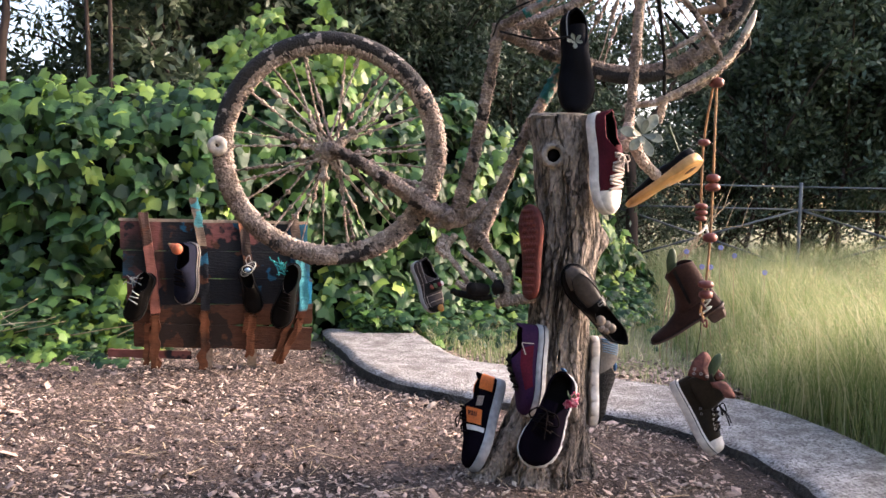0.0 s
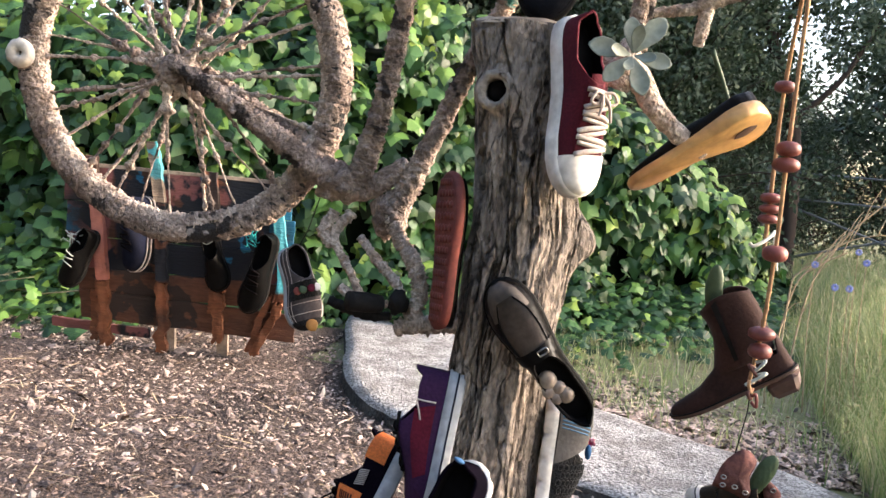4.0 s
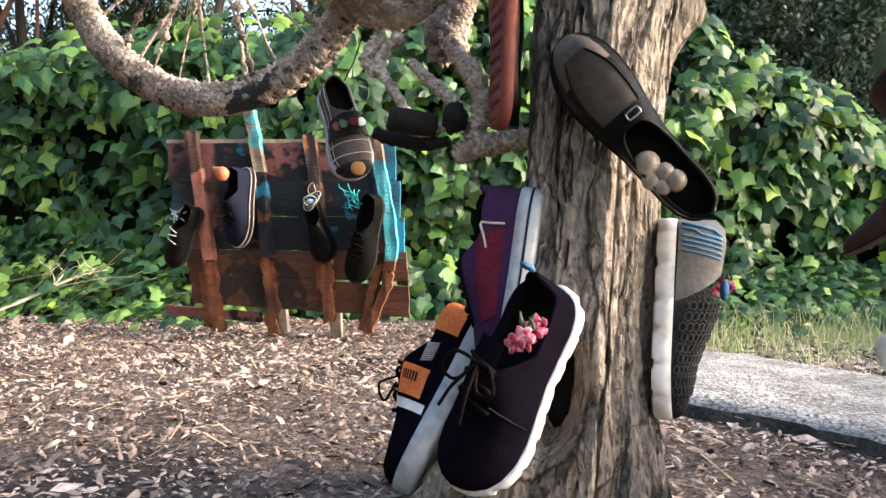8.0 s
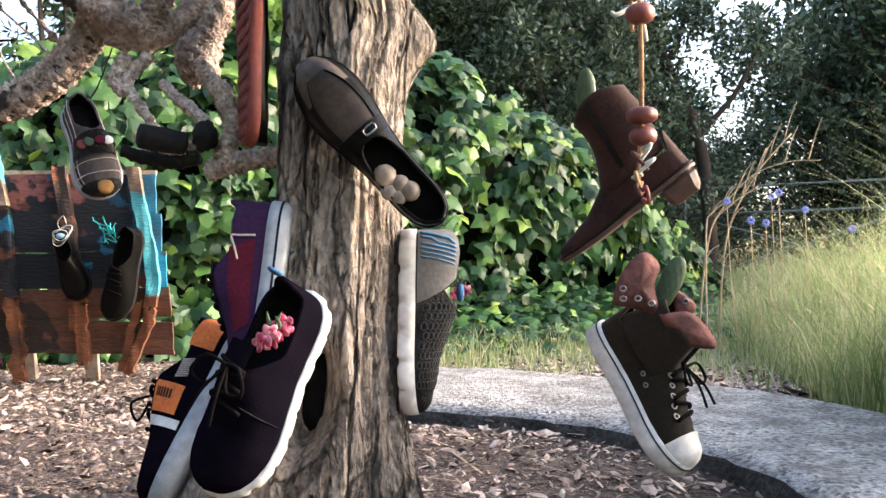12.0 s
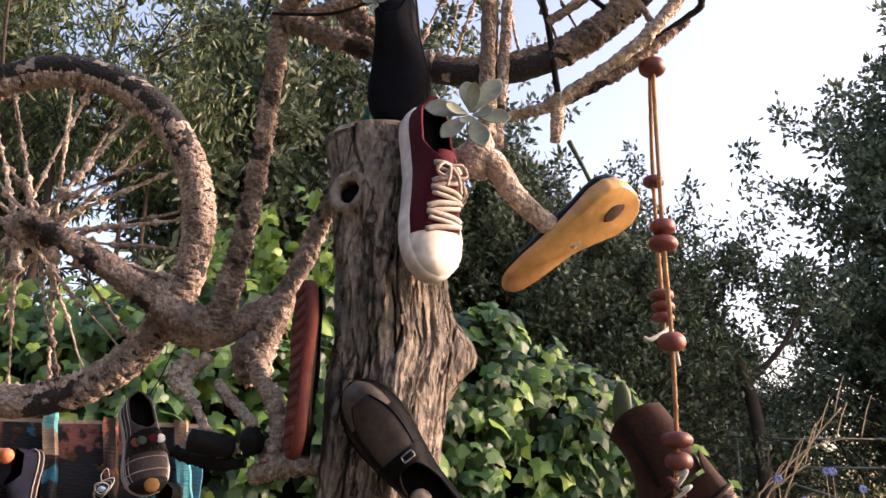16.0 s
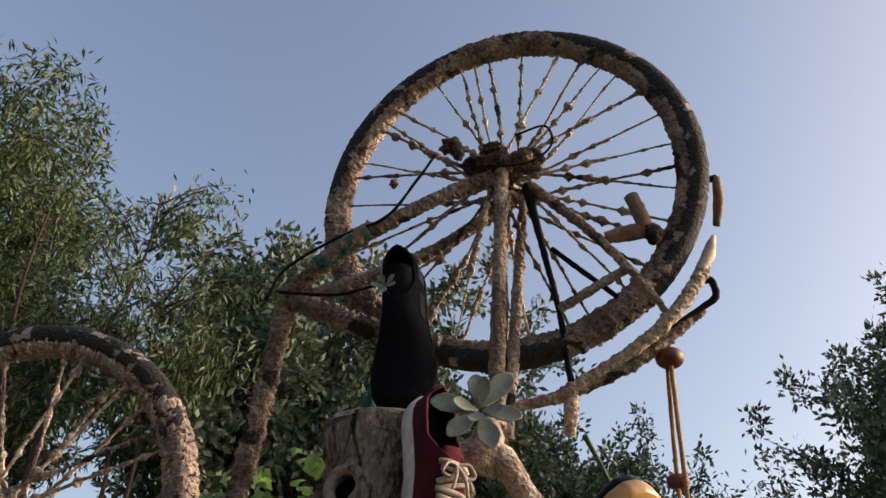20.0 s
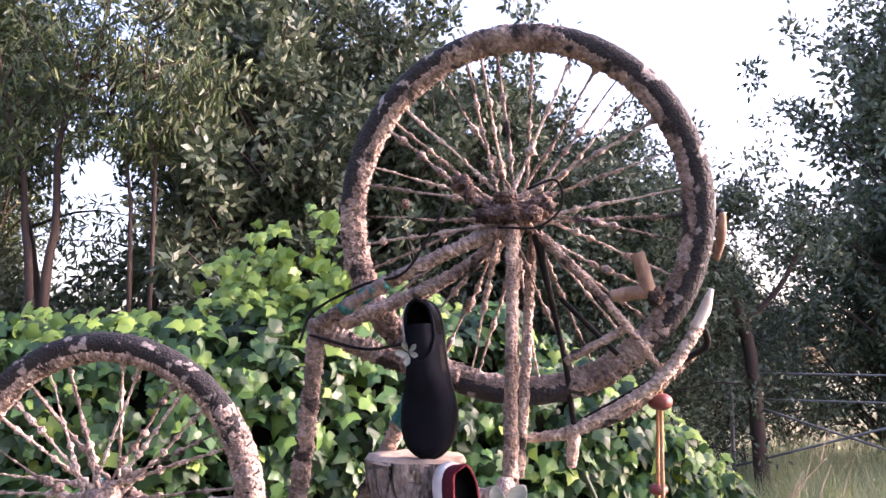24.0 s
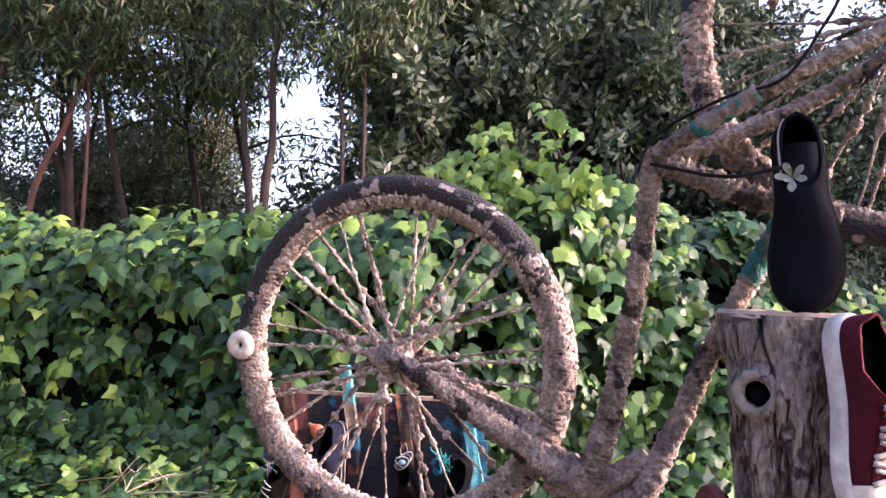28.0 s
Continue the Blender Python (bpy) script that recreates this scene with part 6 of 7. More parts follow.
M_HEELGREY = mat("warm_grey_leather", (0.17, 0.155, 0.145), (0.10, 0.09, 0.083), rough=0.7, scale=14, fine=140, bump=0.3, dist=0.002)
M_BLUETRIM = mat("pale_blue_piping", (0.10, 0.24, 0.38), (0.05, 0.14, 0.25), rough=0.7, scale=20, fine=200, bump=0.2)
M_NET = mat("dark_net", (0.028, 0.026, 0.025), (0.014, 0.013, 0.0125), rough=0.8, scale=30, fine=200, bump=0.3)
M_BLUETAB = mat("blue_woven_tab", (0.03, 0.11, 0.24), (0.02, 0.06, 0.14), rough=0.8, scale=20, fine=200, bump=0.3)


# ---- strings of beads and hanging boots ----
def bead(parent, at, r, h):
    bm = bmesh.new()
    bmesh.ops.create_uvsphere(bm, u_segments=20, v_segments=12, radius=1)
    rr = random.Random(int(at[2] * 1000))
    k = rr.uniform(0.9, 1.1)
    for v in bm.verts:
        rad = math.hypot(v.co.x, v.co.y)
        dip = 0.25 * max(0, 0.35 - rad)
        w = 1 + 0.05 * noise.noise(v.co * 1.5 + Vector(at) * 20)
        v.co = Vector((v.co.x * r * w, v.co.y * r * w, (abs(v.co.z) ** 0.8 - dip) * math.copysign(1, v.co.z) * h * k)) + Vector(at)
    return part("bead", bm, M_BEAD, parent)


def build_strings():
    b = thing("bead_string", (0.83, 2.41, 1.33), "long twine with red-brown clay beads hanging from the bicycle", "bead string", "bead strings")
    o = Vector((0.83, 2.41, 1.33))

    def rel(p):
        return tuple(Vector(p) - o)
    rod("twine", [rel(p) for p in ((0.826, 2.43, 1.345), (0.824, 2.445, 1.28), (0.825, 2.445, 1.0), (0.831, 2.465, 0.84), (0.832, 2.49, 0.70), (0.828, 2.52, 0.60))], 0.0036, M_TWINE, b, 60, 7, 0.2, 300)
    for x, y, z, r, h in ((0.823, 2.447, 1.278, 0.022, 0.014), (0.825, 2.445, 1.003, 0.020, 0.012), (0.825, 2.447, 0.977, 0.022, 0.014), (0.831, 2.467, 0.830, 0.021, 0.014), (0.832, 2.49, 0.690, 0.023, 0.014), (0.833, 2.49, 0.660, 0.020, 0.014)):
        bead(b, rel((x, y, z)), r, h)
    for i in range(6):
        a = random.Random(i)
        p = Vector((0.83, 2.49, 0.640 - 0.012 * i))
        rod("knot", [rel(p), rel(p + Vector((a.uniform(-.018, .018), -0.012, a.uniform(-.006, .01)))), rel(p + Vector((a.uniform(-.014, .014), -0.006, -0.016))), rel(p + Vector((0, 0, -0.01)))], 0.003, (M_PALESTRING, M_FLAP, M_PALESTRING, M_TWINE, M_FLAP, M_BEAD)[i], b, 14, 6, 0.2, 200)
    c = thing("bead_string", (0.82, 2.42, 1.33), "short twine with red-brown clay beads hanging from the bicycle", "bead string", "bead strings")
    o2 = Vector((0.82, 2.42, 1.33))
    q = lambda p: tuple(Vector(p) - o2)
    rod("twine", [q(p) for p in ((0.824, 2.44, 1.34), (0.820, 2.46, 1.28), (0.821, 2.535, 1.11), (0.826, 2.55, 0.91), (0.827, 2.55, 0.83))], 0.0036, M_TWINE, c, 50, 7, 0.2, 300)
    for x, y, z, r, h in ((0.821, 2.533, 1.113, 0.018, 0.010), (0.826, 2.548, 0.922, 0.019, 0.009), (0.827, 2.548, 0.903, 0.019, 0.009), (0.826, 2.548, 0.885, 0.018, 0.009)):
        bead(c, q((x, y, z)), r, h)
    rod("knot", [q((0.836, 2.52, 0.865)), q((0.82, 2.50, 0.85)), q((0.80, 2.49, 0.838)), q((0.792, 2.49, 0.842))], 0.0032, M_PALESTRING, c, 16, 6, 0.2, 100)
    rod("knot", [q((0.836, 2.52, 0.86)), q((0.838, 2.50, 0.83)), q((0.842, 2.50, 0.80))], 0.003, M_PALESTRING, c, 12, 6, 0.2, 100)


def build_boots():
    # ankle boot
    heel, toe, up = Vector((0.912, 2.570, 0.628)), Vector((0.722, 2.635, 0.480)), (-0.47, 0.0, 0.88)
    t = thing("ankle_boot", placed(heel, toe, up), "brown suede ankle boot hanging from the bead string", "boot", "boots on the bead string")
    L = (toe - heel).length
    s = Last(L, 0.076, 0.088, "boot", 0.05, 0.10)
    s.taper = 0.22
    make_upper(s, 0.36, 1.2, t, M_BOOT)
    sole_line(s, 0.004, M_RUBBER, t, 0.0016, 1.06, "welt")
    make_sole(s, 0.005, M_BOOTSOLE, t, 1.05, lip=0.003)
    bm = bmesh.new()
    g = []
    for i in range(16):
        v = i / 15
        z = 0.045 + 0.132 * v
        cx, rl, rw = 0.078 - 0.012 * math.sin(v * 3) - 0.026 * v, 0.062 - 0.020 * math.sin(min(1, v * 1.1) * math.pi * 0.5) + 0.008 * v, 0.032 + 0.004 * v
        ring = []
        for k in range(33):
            a = 2 * math.pi * k / 32 + 0.0
            dip = 0.014 * v * v * (1 + math.cos(2 * a)) * -0.6
            ring.append(bm.verts.new((cx + rl * math.cos(a), rw * math.sin(a), z + dip)))
        g.append(ring)
    for a, b in zip(g, g[1:]):
        for k in range(32):
            bm.faces.new((a[k], a[k + 1], b[k + 1], b[k]))
    bmesh.ops.remove_doubles(bm, verts=bm.verts, dist=1e-5)
    solid(part("shaft", bm, M_BOOT, t), 0.003, -1)
    for sd in (-1, 1):
        bm = bmesh.new()
        p = [bm.verts.new((0.082 + x, sd * y, z)) for x, y, z in ((-0.028, 0.0385, 0.173), (-0.016, 0.0385, 0.168), (0.000, 0.0355, 0.06), (-0.008, 0.0355, 0.06))]
        bm.faces.new(p)
        part("gusset", bm, M_RUBBER, t, "black elastic gusset")
    bm = bmesh.new()
    box(bm, (0.06, 0.055, 0.034), Matrix.Translation((0.032, 0, -0.020)), 0.008)
    for v in bm.verts:
        if v.co.z < -0.02:
            v.co.x = 0.034 + (v.co.x - 0.032) * 0.86
            v.co.y *= 0.86
    part("heel_block", bm, M_BOOTSOLE, t, "stacked brown heel", smooth=False)
    c = thing("cactus_pad", (0.758, 2.60, 0.716), "dark green cactus pad standing in the ankle boot", "cactus")
    blob("pad", (0, 0, 0.03), (0.016, 0.006, 0.045), M_CACTUS, c, 0.1, 30, 14)
    w = thing("hanging_wire", (0.83, 2.52, 0.60), "thin wire between the two hanging boots", "wire")
    rod("strand", [(0, 0, 0.0), (0.002, 0.0, -0.05), (-0.004, 0.0, -0.1), (-0.012, 0, -0.16)], 0.0011, M_RUBBER, w, 18, 5)
    # high-top
    heel, toe, up = Vector((0.766, 2.530, 0.388)), Vector((0.871, 2.460, 0.192)), (0.74, -0.36, 0.52)
    t = thing("high_top_sneaker", placed(heel, toe, up), "olive-brown suede high-top sneaker with folded collar, hanging by a wire", "boot", "boots on the bead string")
    L = (toe - heel).length
    s = Last(L, 0.085, 0.085, "sneaker", 0.05, 0.06)
    make_upper(s, 0.42, 1.15, t, M_OLIVESUEDE)
    make_sole(s, 0.020, M_WHITE, t, 1.06, label="white rubber sole", lip=0.010)
    sole_line(s, 0.004, M_RUBBER, t, 0.0013, 1.075)
    part("toe_cap", s.patch(0.84, 1.0, 0.04, math.pi - 0.04, 0.003), M_WHITE, t, "white rubber toe cap")
    bm = bmesh.new()
    g = []
    for i in range(12):
        v = i / 11
        ring = []
        for k in range(29):
            a = 0.42 + (2 * math.pi - 0.84) * k / 28
            ring.append(bm.verts.new((0.068 - 0.004 * v + (0.060 - 0.018 * v) * math.cos(a), (0.032 + 0.002 * v) * math.sin(a), 0.04 + 0.072 * v)))
        g.append(ring)
    for a, b in zip(g, g[1:]):
        for k in range(28):
            bm.faces.new((a[k], a[k + 1], b[k + 1], b[k]))
    solid(part("shaft", bm, M_OLIVESUEDE, t), 0.003, -1)
    part("tongue", s.patch(0.36, 0.80, 1.15, 1.99, 0.001), M_OLIVESUEDE, t)
    inv = t.matrix_basis.inverted()

    def wing(outline, y, push, holes):
        """A turned-out piece of the collar lining: a thin curved sheet with metal eyelets."""
        bm = bmesh.new()
        mid = sum((Vector(p) for p in outline), Vector((0, 0))) / len(outline)
        ring = []
        m_ = len(outline) * 4
        dense = spline([(*p,) for p in outline] + [outline[0]], m_ + 1)[:-1]
        for k in (0.0, 0.35, 0.7, 1.0):
            if k == 0:
                ring.append([bm.verts.new(inv @ Vector((mid.x, y - push, mid.y)))])
                continue
            ring.append([bm.verts.new(inv @ Vector((mid.x + (px - mid.x) * k, y - push * (1 - k * k) + 0.004 * noise.noise(Vector((px * 60, pz * 60, k))), mid.y + (pz - mid.y) * k))) for px, pz in dense])
        for q in range(m_):
            bm.faces.new((ring[0][0], ring[1][q], ring[1][(q + 1) % m_]))
            for a, b in zip(ring[1:], ring[2:]):
                bm.faces.new((a[q], b[q], b[(q + 1) % m_], a[(q + 1) % m_]))
        fl = solid(part("collar_flap", bm, M_FLAP, t, "turned-out red-brown lining"), 0.003, 0)
        for hx, hz in holes:
            part("eyelet", tube(bmesh.new(), [(*(inv @ Vector((hx + 0.0042 * math.cos(q), y - push - 0.001, hz + 0.0034 * math.sin(q)))), 0.0014) for q in np.linspace(0, 2 * math.pi, 12, endpoint=False)], 5, closed=True), M_METAL, fl)
    wing([(0.782, 0.421), (0.796, 0.463), (0.825, 0.493), (0.848, 0.475), (0.840, 0.447), (0.844, 0.408), (0.809, 0.416)], 2.465, 0.012, [(0.797, 0.429), (0.817, 0.429), (0.835, 0.422), (0.797, 0.443)])
    wing([(0.844, 0.407), (0.888, 0.408), (0.919, 0.363), (0.876, 0.366), (0.861, 0.377)], 2.445, 0.006, [])
    wing([(0.870, 0.443), (0.898, 0.420), (0.894, 0.405), (0.872, 0.409)], 2.49, 0.004, [(0.885, 0.423)])
    for k in range(7):
        for sd in (0, 1):
            u = 0.40 + 0.055 * k
            th = 0.98 if not sd else math.pi - 0.98
            c, n_ = s.at(u, th, 0.003), (s.at(u, th, 0.01) - s.at(u, th, 0.0)).normalized()
            e1 = n_.orthogonal().normalized()
            e2 = n_.cross(e1)
            part("eyelet", tube(bmesh.new(), [(*(c + e1 * 0.0035 * math.cos(q) + e2 * 0.0035 * math.sin(q)), 0.0012) for q in np.linspace(0, 2 * math.pi, 12, endpoint=False)], 5, closed=True), M_METAL, t)
    for x, z in ((0.03, 0.035), (0.045, 0.03)):
        for sd in (-1, 1):
            part("vent_eyelet", tube(bmesh.new(), [(x + 0.07 + 0.003 * math.cos(q), sd * 0.0335, z + 0.003 * math.sin(q), 0.0011) for q in np.linspace(0, 2 * math.pi, 10, endpoint=False)], 5, closed=True), M_METAL, t)
    make_laces(s, 0.44, 0.74, 6, M_DARKLACE, t, 0.6, 0.003)
    bow(t, s.at(0.5, math.pi / 2, 0.010), Matrix.Identity(3), M_DARKLACE, 0.002, 0.035, seed=9)
    c = thing("cactus_pad", (0.861, 2.478, 0.443), "dimpled dark green cactus pad standing in the high-top", "cactus")
    bm = bmesh.new()
    bmesh.ops.create_uvsphere(bm, u_segments=48, v_segments=36, radius=1)
    for v in bm.verts:
        d2 = 1 + 0.07 * math.sin(v.co.z * 13) * math.sin(v.co.x * 11 + v.co.z * 4)
        v.co = Vector((v.co.x * 0.019 * (0.8 + 0.25 * v.co.z), v.co.y * 0.009 * d2, v.co.z * 0.047))
    bmesh.ops.transform(bm, matrix=Matrix.Rotation(0.42, 4, "Y"), verts=bm.verts)
    part("pad", bm, M_CACTUS, c)


# ---- piece of an old wooden boat ----
BO, BU = Vector((-1.341, 3.515, GZ)), Vector((0.9578, 0.2873, 0))
BN = Vector((0.2873, -0.9578, 0))


def hull(u, z, out=0.0):
    """A place on the boat's side: u along it, z above the mulch; the side curves away below."""
    belly = float(np.interp(z, [0.0, 0.15, 0.28, 0.45, 0.67], [-0.125, -0.082, -0.032, -0.008, 0.0]))
    return BO + BU * u + BN * (belly + out) + Vector((0, 0, z))


def board(name, parent, u0, u1, z0, z1, material, thick=0.018, nu=14, nz=4, slope=0.0, ragged=0.0, seed=0, out=0.0, label="", lean=0.0, line=None):
    bm = bmesh.new()
    front, back = [], []
    for i in range(nu + 1):
        a = i / nu
        fr, bk = [], []
        for j in range(nz + 1):
            b = j / nz
            edge = ragged * noise.noise(Vector((a * 9, 2.0 * j, seed * 5.1)))
            u = u0 + (u1 - u0) * a + lean * b + (ragged * noise.noise(Vector((b * 6, seed, 3))) if i in (0, nu) else 0)
            z = z0 + (z1 - z0) * b + slope * (a - 0.5) + (edge if j in (0, nz) else 0)
            if line:
                u += float(np.interp(z, *line))
                u += 0.0018 * noise.noise(Vector((z * 14, i * 0.9, seed))) + 0.0022 * noise.noise(Vector((z * 45, i, seed)))
            w = 0.003 * noise.noise(Vector((u * 7, z * 9, seed))) + (0.006 * noise.noise(Vector((u * 40, z * 12, seed))) if line else 0)
            fr.append(bm.verts.new(hull(u, z, out + w)))
            bk.append(bm.verts.new(hull(u, z, out + w - thick)))
        front.append(fr)
        back.append(bk)
    for i in range(nu):
        for j in range(nz):
            bm.faces.new((front[i][j], front[i + 1][j], front[i + 1][j + 1], front[i][j + 1]))
            bm.faces.new((back[i][j], back[i][j + 1], back[i + 1][j + 1], back[i + 1][j]))
        bm.faces.new((front[i][0], back[i][0], back[i + 1][0], front[i + 1][0]))
        bm.faces.new((front[i][nz], front[i + 1][nz], back[i + 1][nz], back[i][nz]))
    for i in (0, nu):
        for j in range(nz):
            bm.faces.new((front[i][j], front[i][j + 1], back[i][j + 1], back[i][j]) if i == 0 else (front[i][j], back[i][j], back[i][j + 1], front[i][j + 1]))
    return part(name, bm, material, parent, label, smooth=False)


def build_boat():
    boat = thing("boat_panel", (0, 0, 0), "broken side of an old painted wooden boat standing on the mulch", "boat panel")
    rows = [(0.543, 0.668, 0.006, 0.798), (0.421, 0.541, 0.016, 0.812), (0.306, 0.419, 0.034, 0.826), (0.206, 0.304, 0.055, 0.832)]
    for i, (z0, z1, a, b) in enumerate(rows):
        board("plank", boat, a, b, z0, z1, M_HULL if i < 3 else M_HULL_BARE, nu=30, ragged=0.004, seed=i, label="plank with flaking pink, black and blue paint" if i < 3 else "bare dark plank")
    board("plank", boat, 0.06, 0.835, 0.095, 0.205, M_HULL_BARE, ragged=0.006, seed=31, slope=-0.035, out=0.006, label="bare red-brown plank")
    board("plank", boat, -0.05, 0.30, 0.055, 0.092, M_HULL, ragged=0.006, seed=41, slope=-0.02)
    board("gunwale", boat, 0.0, 0.80, 0.668, 0.680, M_CUT, 0.022, out=0.002, ragged=0.002, seed=4, label="weathered pale top edge")
    ribs = [([0.0, 0.28, 0.45, 0.70], [0.146, 0.150, 0.135, 0.099], 0.012, 0.706, 0.27, M_RIB_PINK, "rib with pink paint"), ([0.0, 0.27, 0.56, 0.78], [0.350, 0.360, 0.343, 0.303], -0.01, 0.565, 0.28, M_RIB_MID, "rib with black paint"),
            ([0.0, 0.10, 0.27, 0.68], [0.545, 0.555, 0.563, 0.512], 0.06, 0.69, 0.26, M_RIB, "dark bare rib"), ([0.0, 0.06, 0.19, 0.335, 0.52, 0.68], [0.686, 0.702, 0.762, 0.792, 0.762, 0.732], 0.018, 0.69, 0.24, M_RIB_CYAN, "rib with bright cyan paint")]
    for i, (zs, us, z0, z1, cutz, m, lab) in enumerate(ribs):
        board("rib", boat, -0.0195, 0.0195, cutz, z1, m, 0.034, 5, 26, ragged=0.006, seed=50 + i, out=0.034, label=lab, line=(zs, us))
        board("rib", boat, -0.021 + 0.002 * i, 0.0185, z0, cutz - 0.003, M_RIB, 0.034, 6, 20, ragged=0.018, seed=60 + i, out=0.037, label="bare split rib foot", line=(zs, us))
        if i == 1:
            board("rib", boat, -0.0185, 0.0185, 0.567, 0.775, M_RIB_HEAD, 0.034, 5, 16, ragged=0.006, seed=49, out=0.036, label="cyan and white painted rib head", line=(zs, us))
    board("rib", boat, 0.520, 0.548, 0.17, 0.27, M_RIB, 0.026, 4, 10, ragged=0.014, seed=71, out=0.03, lean=0.006)
    board("rib", boat, 0.655, 0.683, 0.03, 0.26, M_RIB, 0.03, 4, 12, ragged=0.014, seed=72, out=0.026, lean=0.07)
    board("rib", boat, 0.095, 0.118, 0.03, 0.22, M_RIB, 0.028, 4, 10, ragged=0.012, seed=73, out=0.03, lean=0.012)
    for u in (0.352, 0.548):
        board("leg", boat, u, u + 0.04, -0.03, 0.12, M_CUT, 0.03, 3, 4, out=0.0, seed=81, label="pale timber prop")


def boat_shoe(name, label, u, z, L, W, H, mt, toe_dir, out, sole=None, lean=(0, 0)):
    """A small shoe hung on the boat's side, toe down unless toe_dir says otherwise."""
    heel = hull(u, z, 0.032 + out)
    d_ = (BU * toe_dir[0] + Vector((0, 0, toe_dir[1])) + BN * lean[0]).normalized()
    t, s = shoe(name, tuple(heel), tuple(heel + d_ * L), tuple(BN + BU * lean[1]), label, "shoes on the boat panel", W, H)
    make_upper(s, 0.42, 1.0, t, mt, 0.003)
    make_sole(s, 0.012, sole or M_RUBBER, t, 1.05)
    return t, s


def string_tuft(at, material, n, size, label, seed):
    rr = random.Random(seed)
    st = thing("string_knot", at, label, "string")
    for i in range(n):
        p = Vector([rr.uniform(-1, 1) * size for _ in range(3)])
        q = Vector([rr.uniform(-1, 1) * size for _ in range(3)])
        q.y *= 0.4
        p.y *= 0.4
        rod("strand", [(0, 0, 0), tuple(p * 0.7), tuple(q), tuple(q * 1.3 + p * 0.3)], 0.0018, material, st, 16, 5)


def build_boat_shoes():
    t, s = boat_shoe("small_shoe", "small black felt shoe tied with pale string on the boat", 0.135, 0.445, 0.215, 0.085, 0.075, M_BLACKLEATHER, (-0.40, -0.92), 0.02, None, (0.1, -0.5))
    make_laces(s, 0.45, 0.62, 3, M_PALESTRING, t, 0.5, 0.002)
    string_tuft(tuple(hull(0.062, 0.425, 0.08)), M_PALESTRING, 7, 0.03, "loose pale string on the small black shoe", 2)
    t, s = boat_shoe("quilted_sneaker", "navy quilted sneaker with pale piping hung on the boat", 0.298, 0.578, 0.262, 0.105, 0.085, M_NAVY, (-0.12, -1.0), 0.0, None, (0.0, -0.75))
    sole_line(s, 0.004, M_LACE, t, 0.0022, 1.075)
    sole_line(s, -0.012, M_LACE, t, 0.0022, 1.07)
    make_laces(s, 0.45, 0.70, 5, M_DARKLACE, t, 0.5, 0.003)
    dl = thing("clay_pear", tuple(hull(0.240, 0.556, 0.105)), "small orange clay pear with a yellow stalk in the navy sneaker", "ornament")
    blob("pear_body", (0, 0, 0), (0.024, 0.022, 0.024), M_CLAYORANGE, dl, 0.06, 20)
    blob("pear_neck", (-0.016, 0, 0.012), (0.016, 0.014, 0.012), M_CLAYORANGE, dl, 0.06, 20)
    rod("stalk", [(-0.02, 0, 0.014), (-0.032, 0, 0.02), (-0.036, 0, 0.024)], [0.006, 0.007, 0.004], M_TWINE, dl, 8, 6)
    t, s = boat_shoe("leather_shoe", "black leather slip-on with a twisted wire ring on the boat", 0.515, 0.478, 0.215, 0.085, 0.07, M_BLACKLEATHER, (0.28, -1.0), 0.0)
    rg = thing("wire_ring", tuple(hull(0.532, 0.470, 0.09)), "loop of wire and blue scraps over the black slip-on", "wire")
    for k in range(3):
        part("loop", tube(bmesh.new(), [((0.024 + 0.004 * k) * math.cos(a), 0.006 * k + 0.006 * math.sin(a * 2), (0.017 + 0.004 * k) * math.sin(a) + 0.01 * k * math.cos(a), 0.0018) for a in np.linspace(0, 2 * math.pi, 22, endpoint=False)], 5, closed=True), (M_PALESTRING, M_METAL, M_PALESTRING)[k], rg)
    blob("blue_scrap", (0.0, 0, -0.002), (0.014, 0.008, 0.009), M_BLUESCRAP, rg, 0.3, 30)
    rod("hook", [(0, 0, 0.015), (-0.008, 0, 0.04), (0.004, 0.01, 0.06), (0.01, 0.02, 0.03)], 0.0018, M_METAL, rg, 16, 5)
    t, s = boat_shoe("lace_up_shoe", "black lace-up shoe tied with teal string on the boat", 0.742, 0.492, 0.295, 0.10, 0.085, M_BLACKLEATHER, (-0.25, -1.0), 0.01, None, (0, -0.25))
    make_laces(s, 0.45, 0.70, 5, M_DARKLACE, t, 0.5, 0.003)
    string_tuft(tuple(hull(0.675, 0.475, 0.09)), M_TEALSTRING, 12, 0.042, "tangle of teal string on the black lace-up", 6)
    # plaid infant shoe under the bicycle
    o = Vector((-0.03, 2.455, 0.735))
    t, s = shoe("infant_shoe", tuple(o), tuple(o + Vector((0.062, -0.02, -0.142))), (0.62, -0.70, 0.25), "grey plaid infant shoe with a strap hanging under the bicycle", "shoes on the trunk", 0.068, 0.062)
    make_upper(s, 0.42, 1.0, t, M_PLAID, 0.003)
    make_sole(s, 0.010, M_GREYSOLE, t, 1.06, label="grey rubber sole")
    for k in range(7):
        u = 0.1 + 0.12 * k
        rod("plaid_line", [tuple(s.at(u, th, 0.0012)) for th in np.linspace(0.1, math.pi - 0.1, 12) if u > 0.45 or th < 0.8] if u > 0.42 else [tuple(s.at(u, th, 0.0012)) for th in np.linspace(0.1, 0.55, 6)], 0.0007, M_LACE, t, 14, 4)
    for th in (0.25, 0.5, math.pi - 0.25, math.pi - 0.5):
        rod("plaid_line", [tuple(s.at(u, th, 0.0012)) for u in np.linspace(0.05, 0.95, 14)], 0.0007, M_LACE, t, 20, 4)
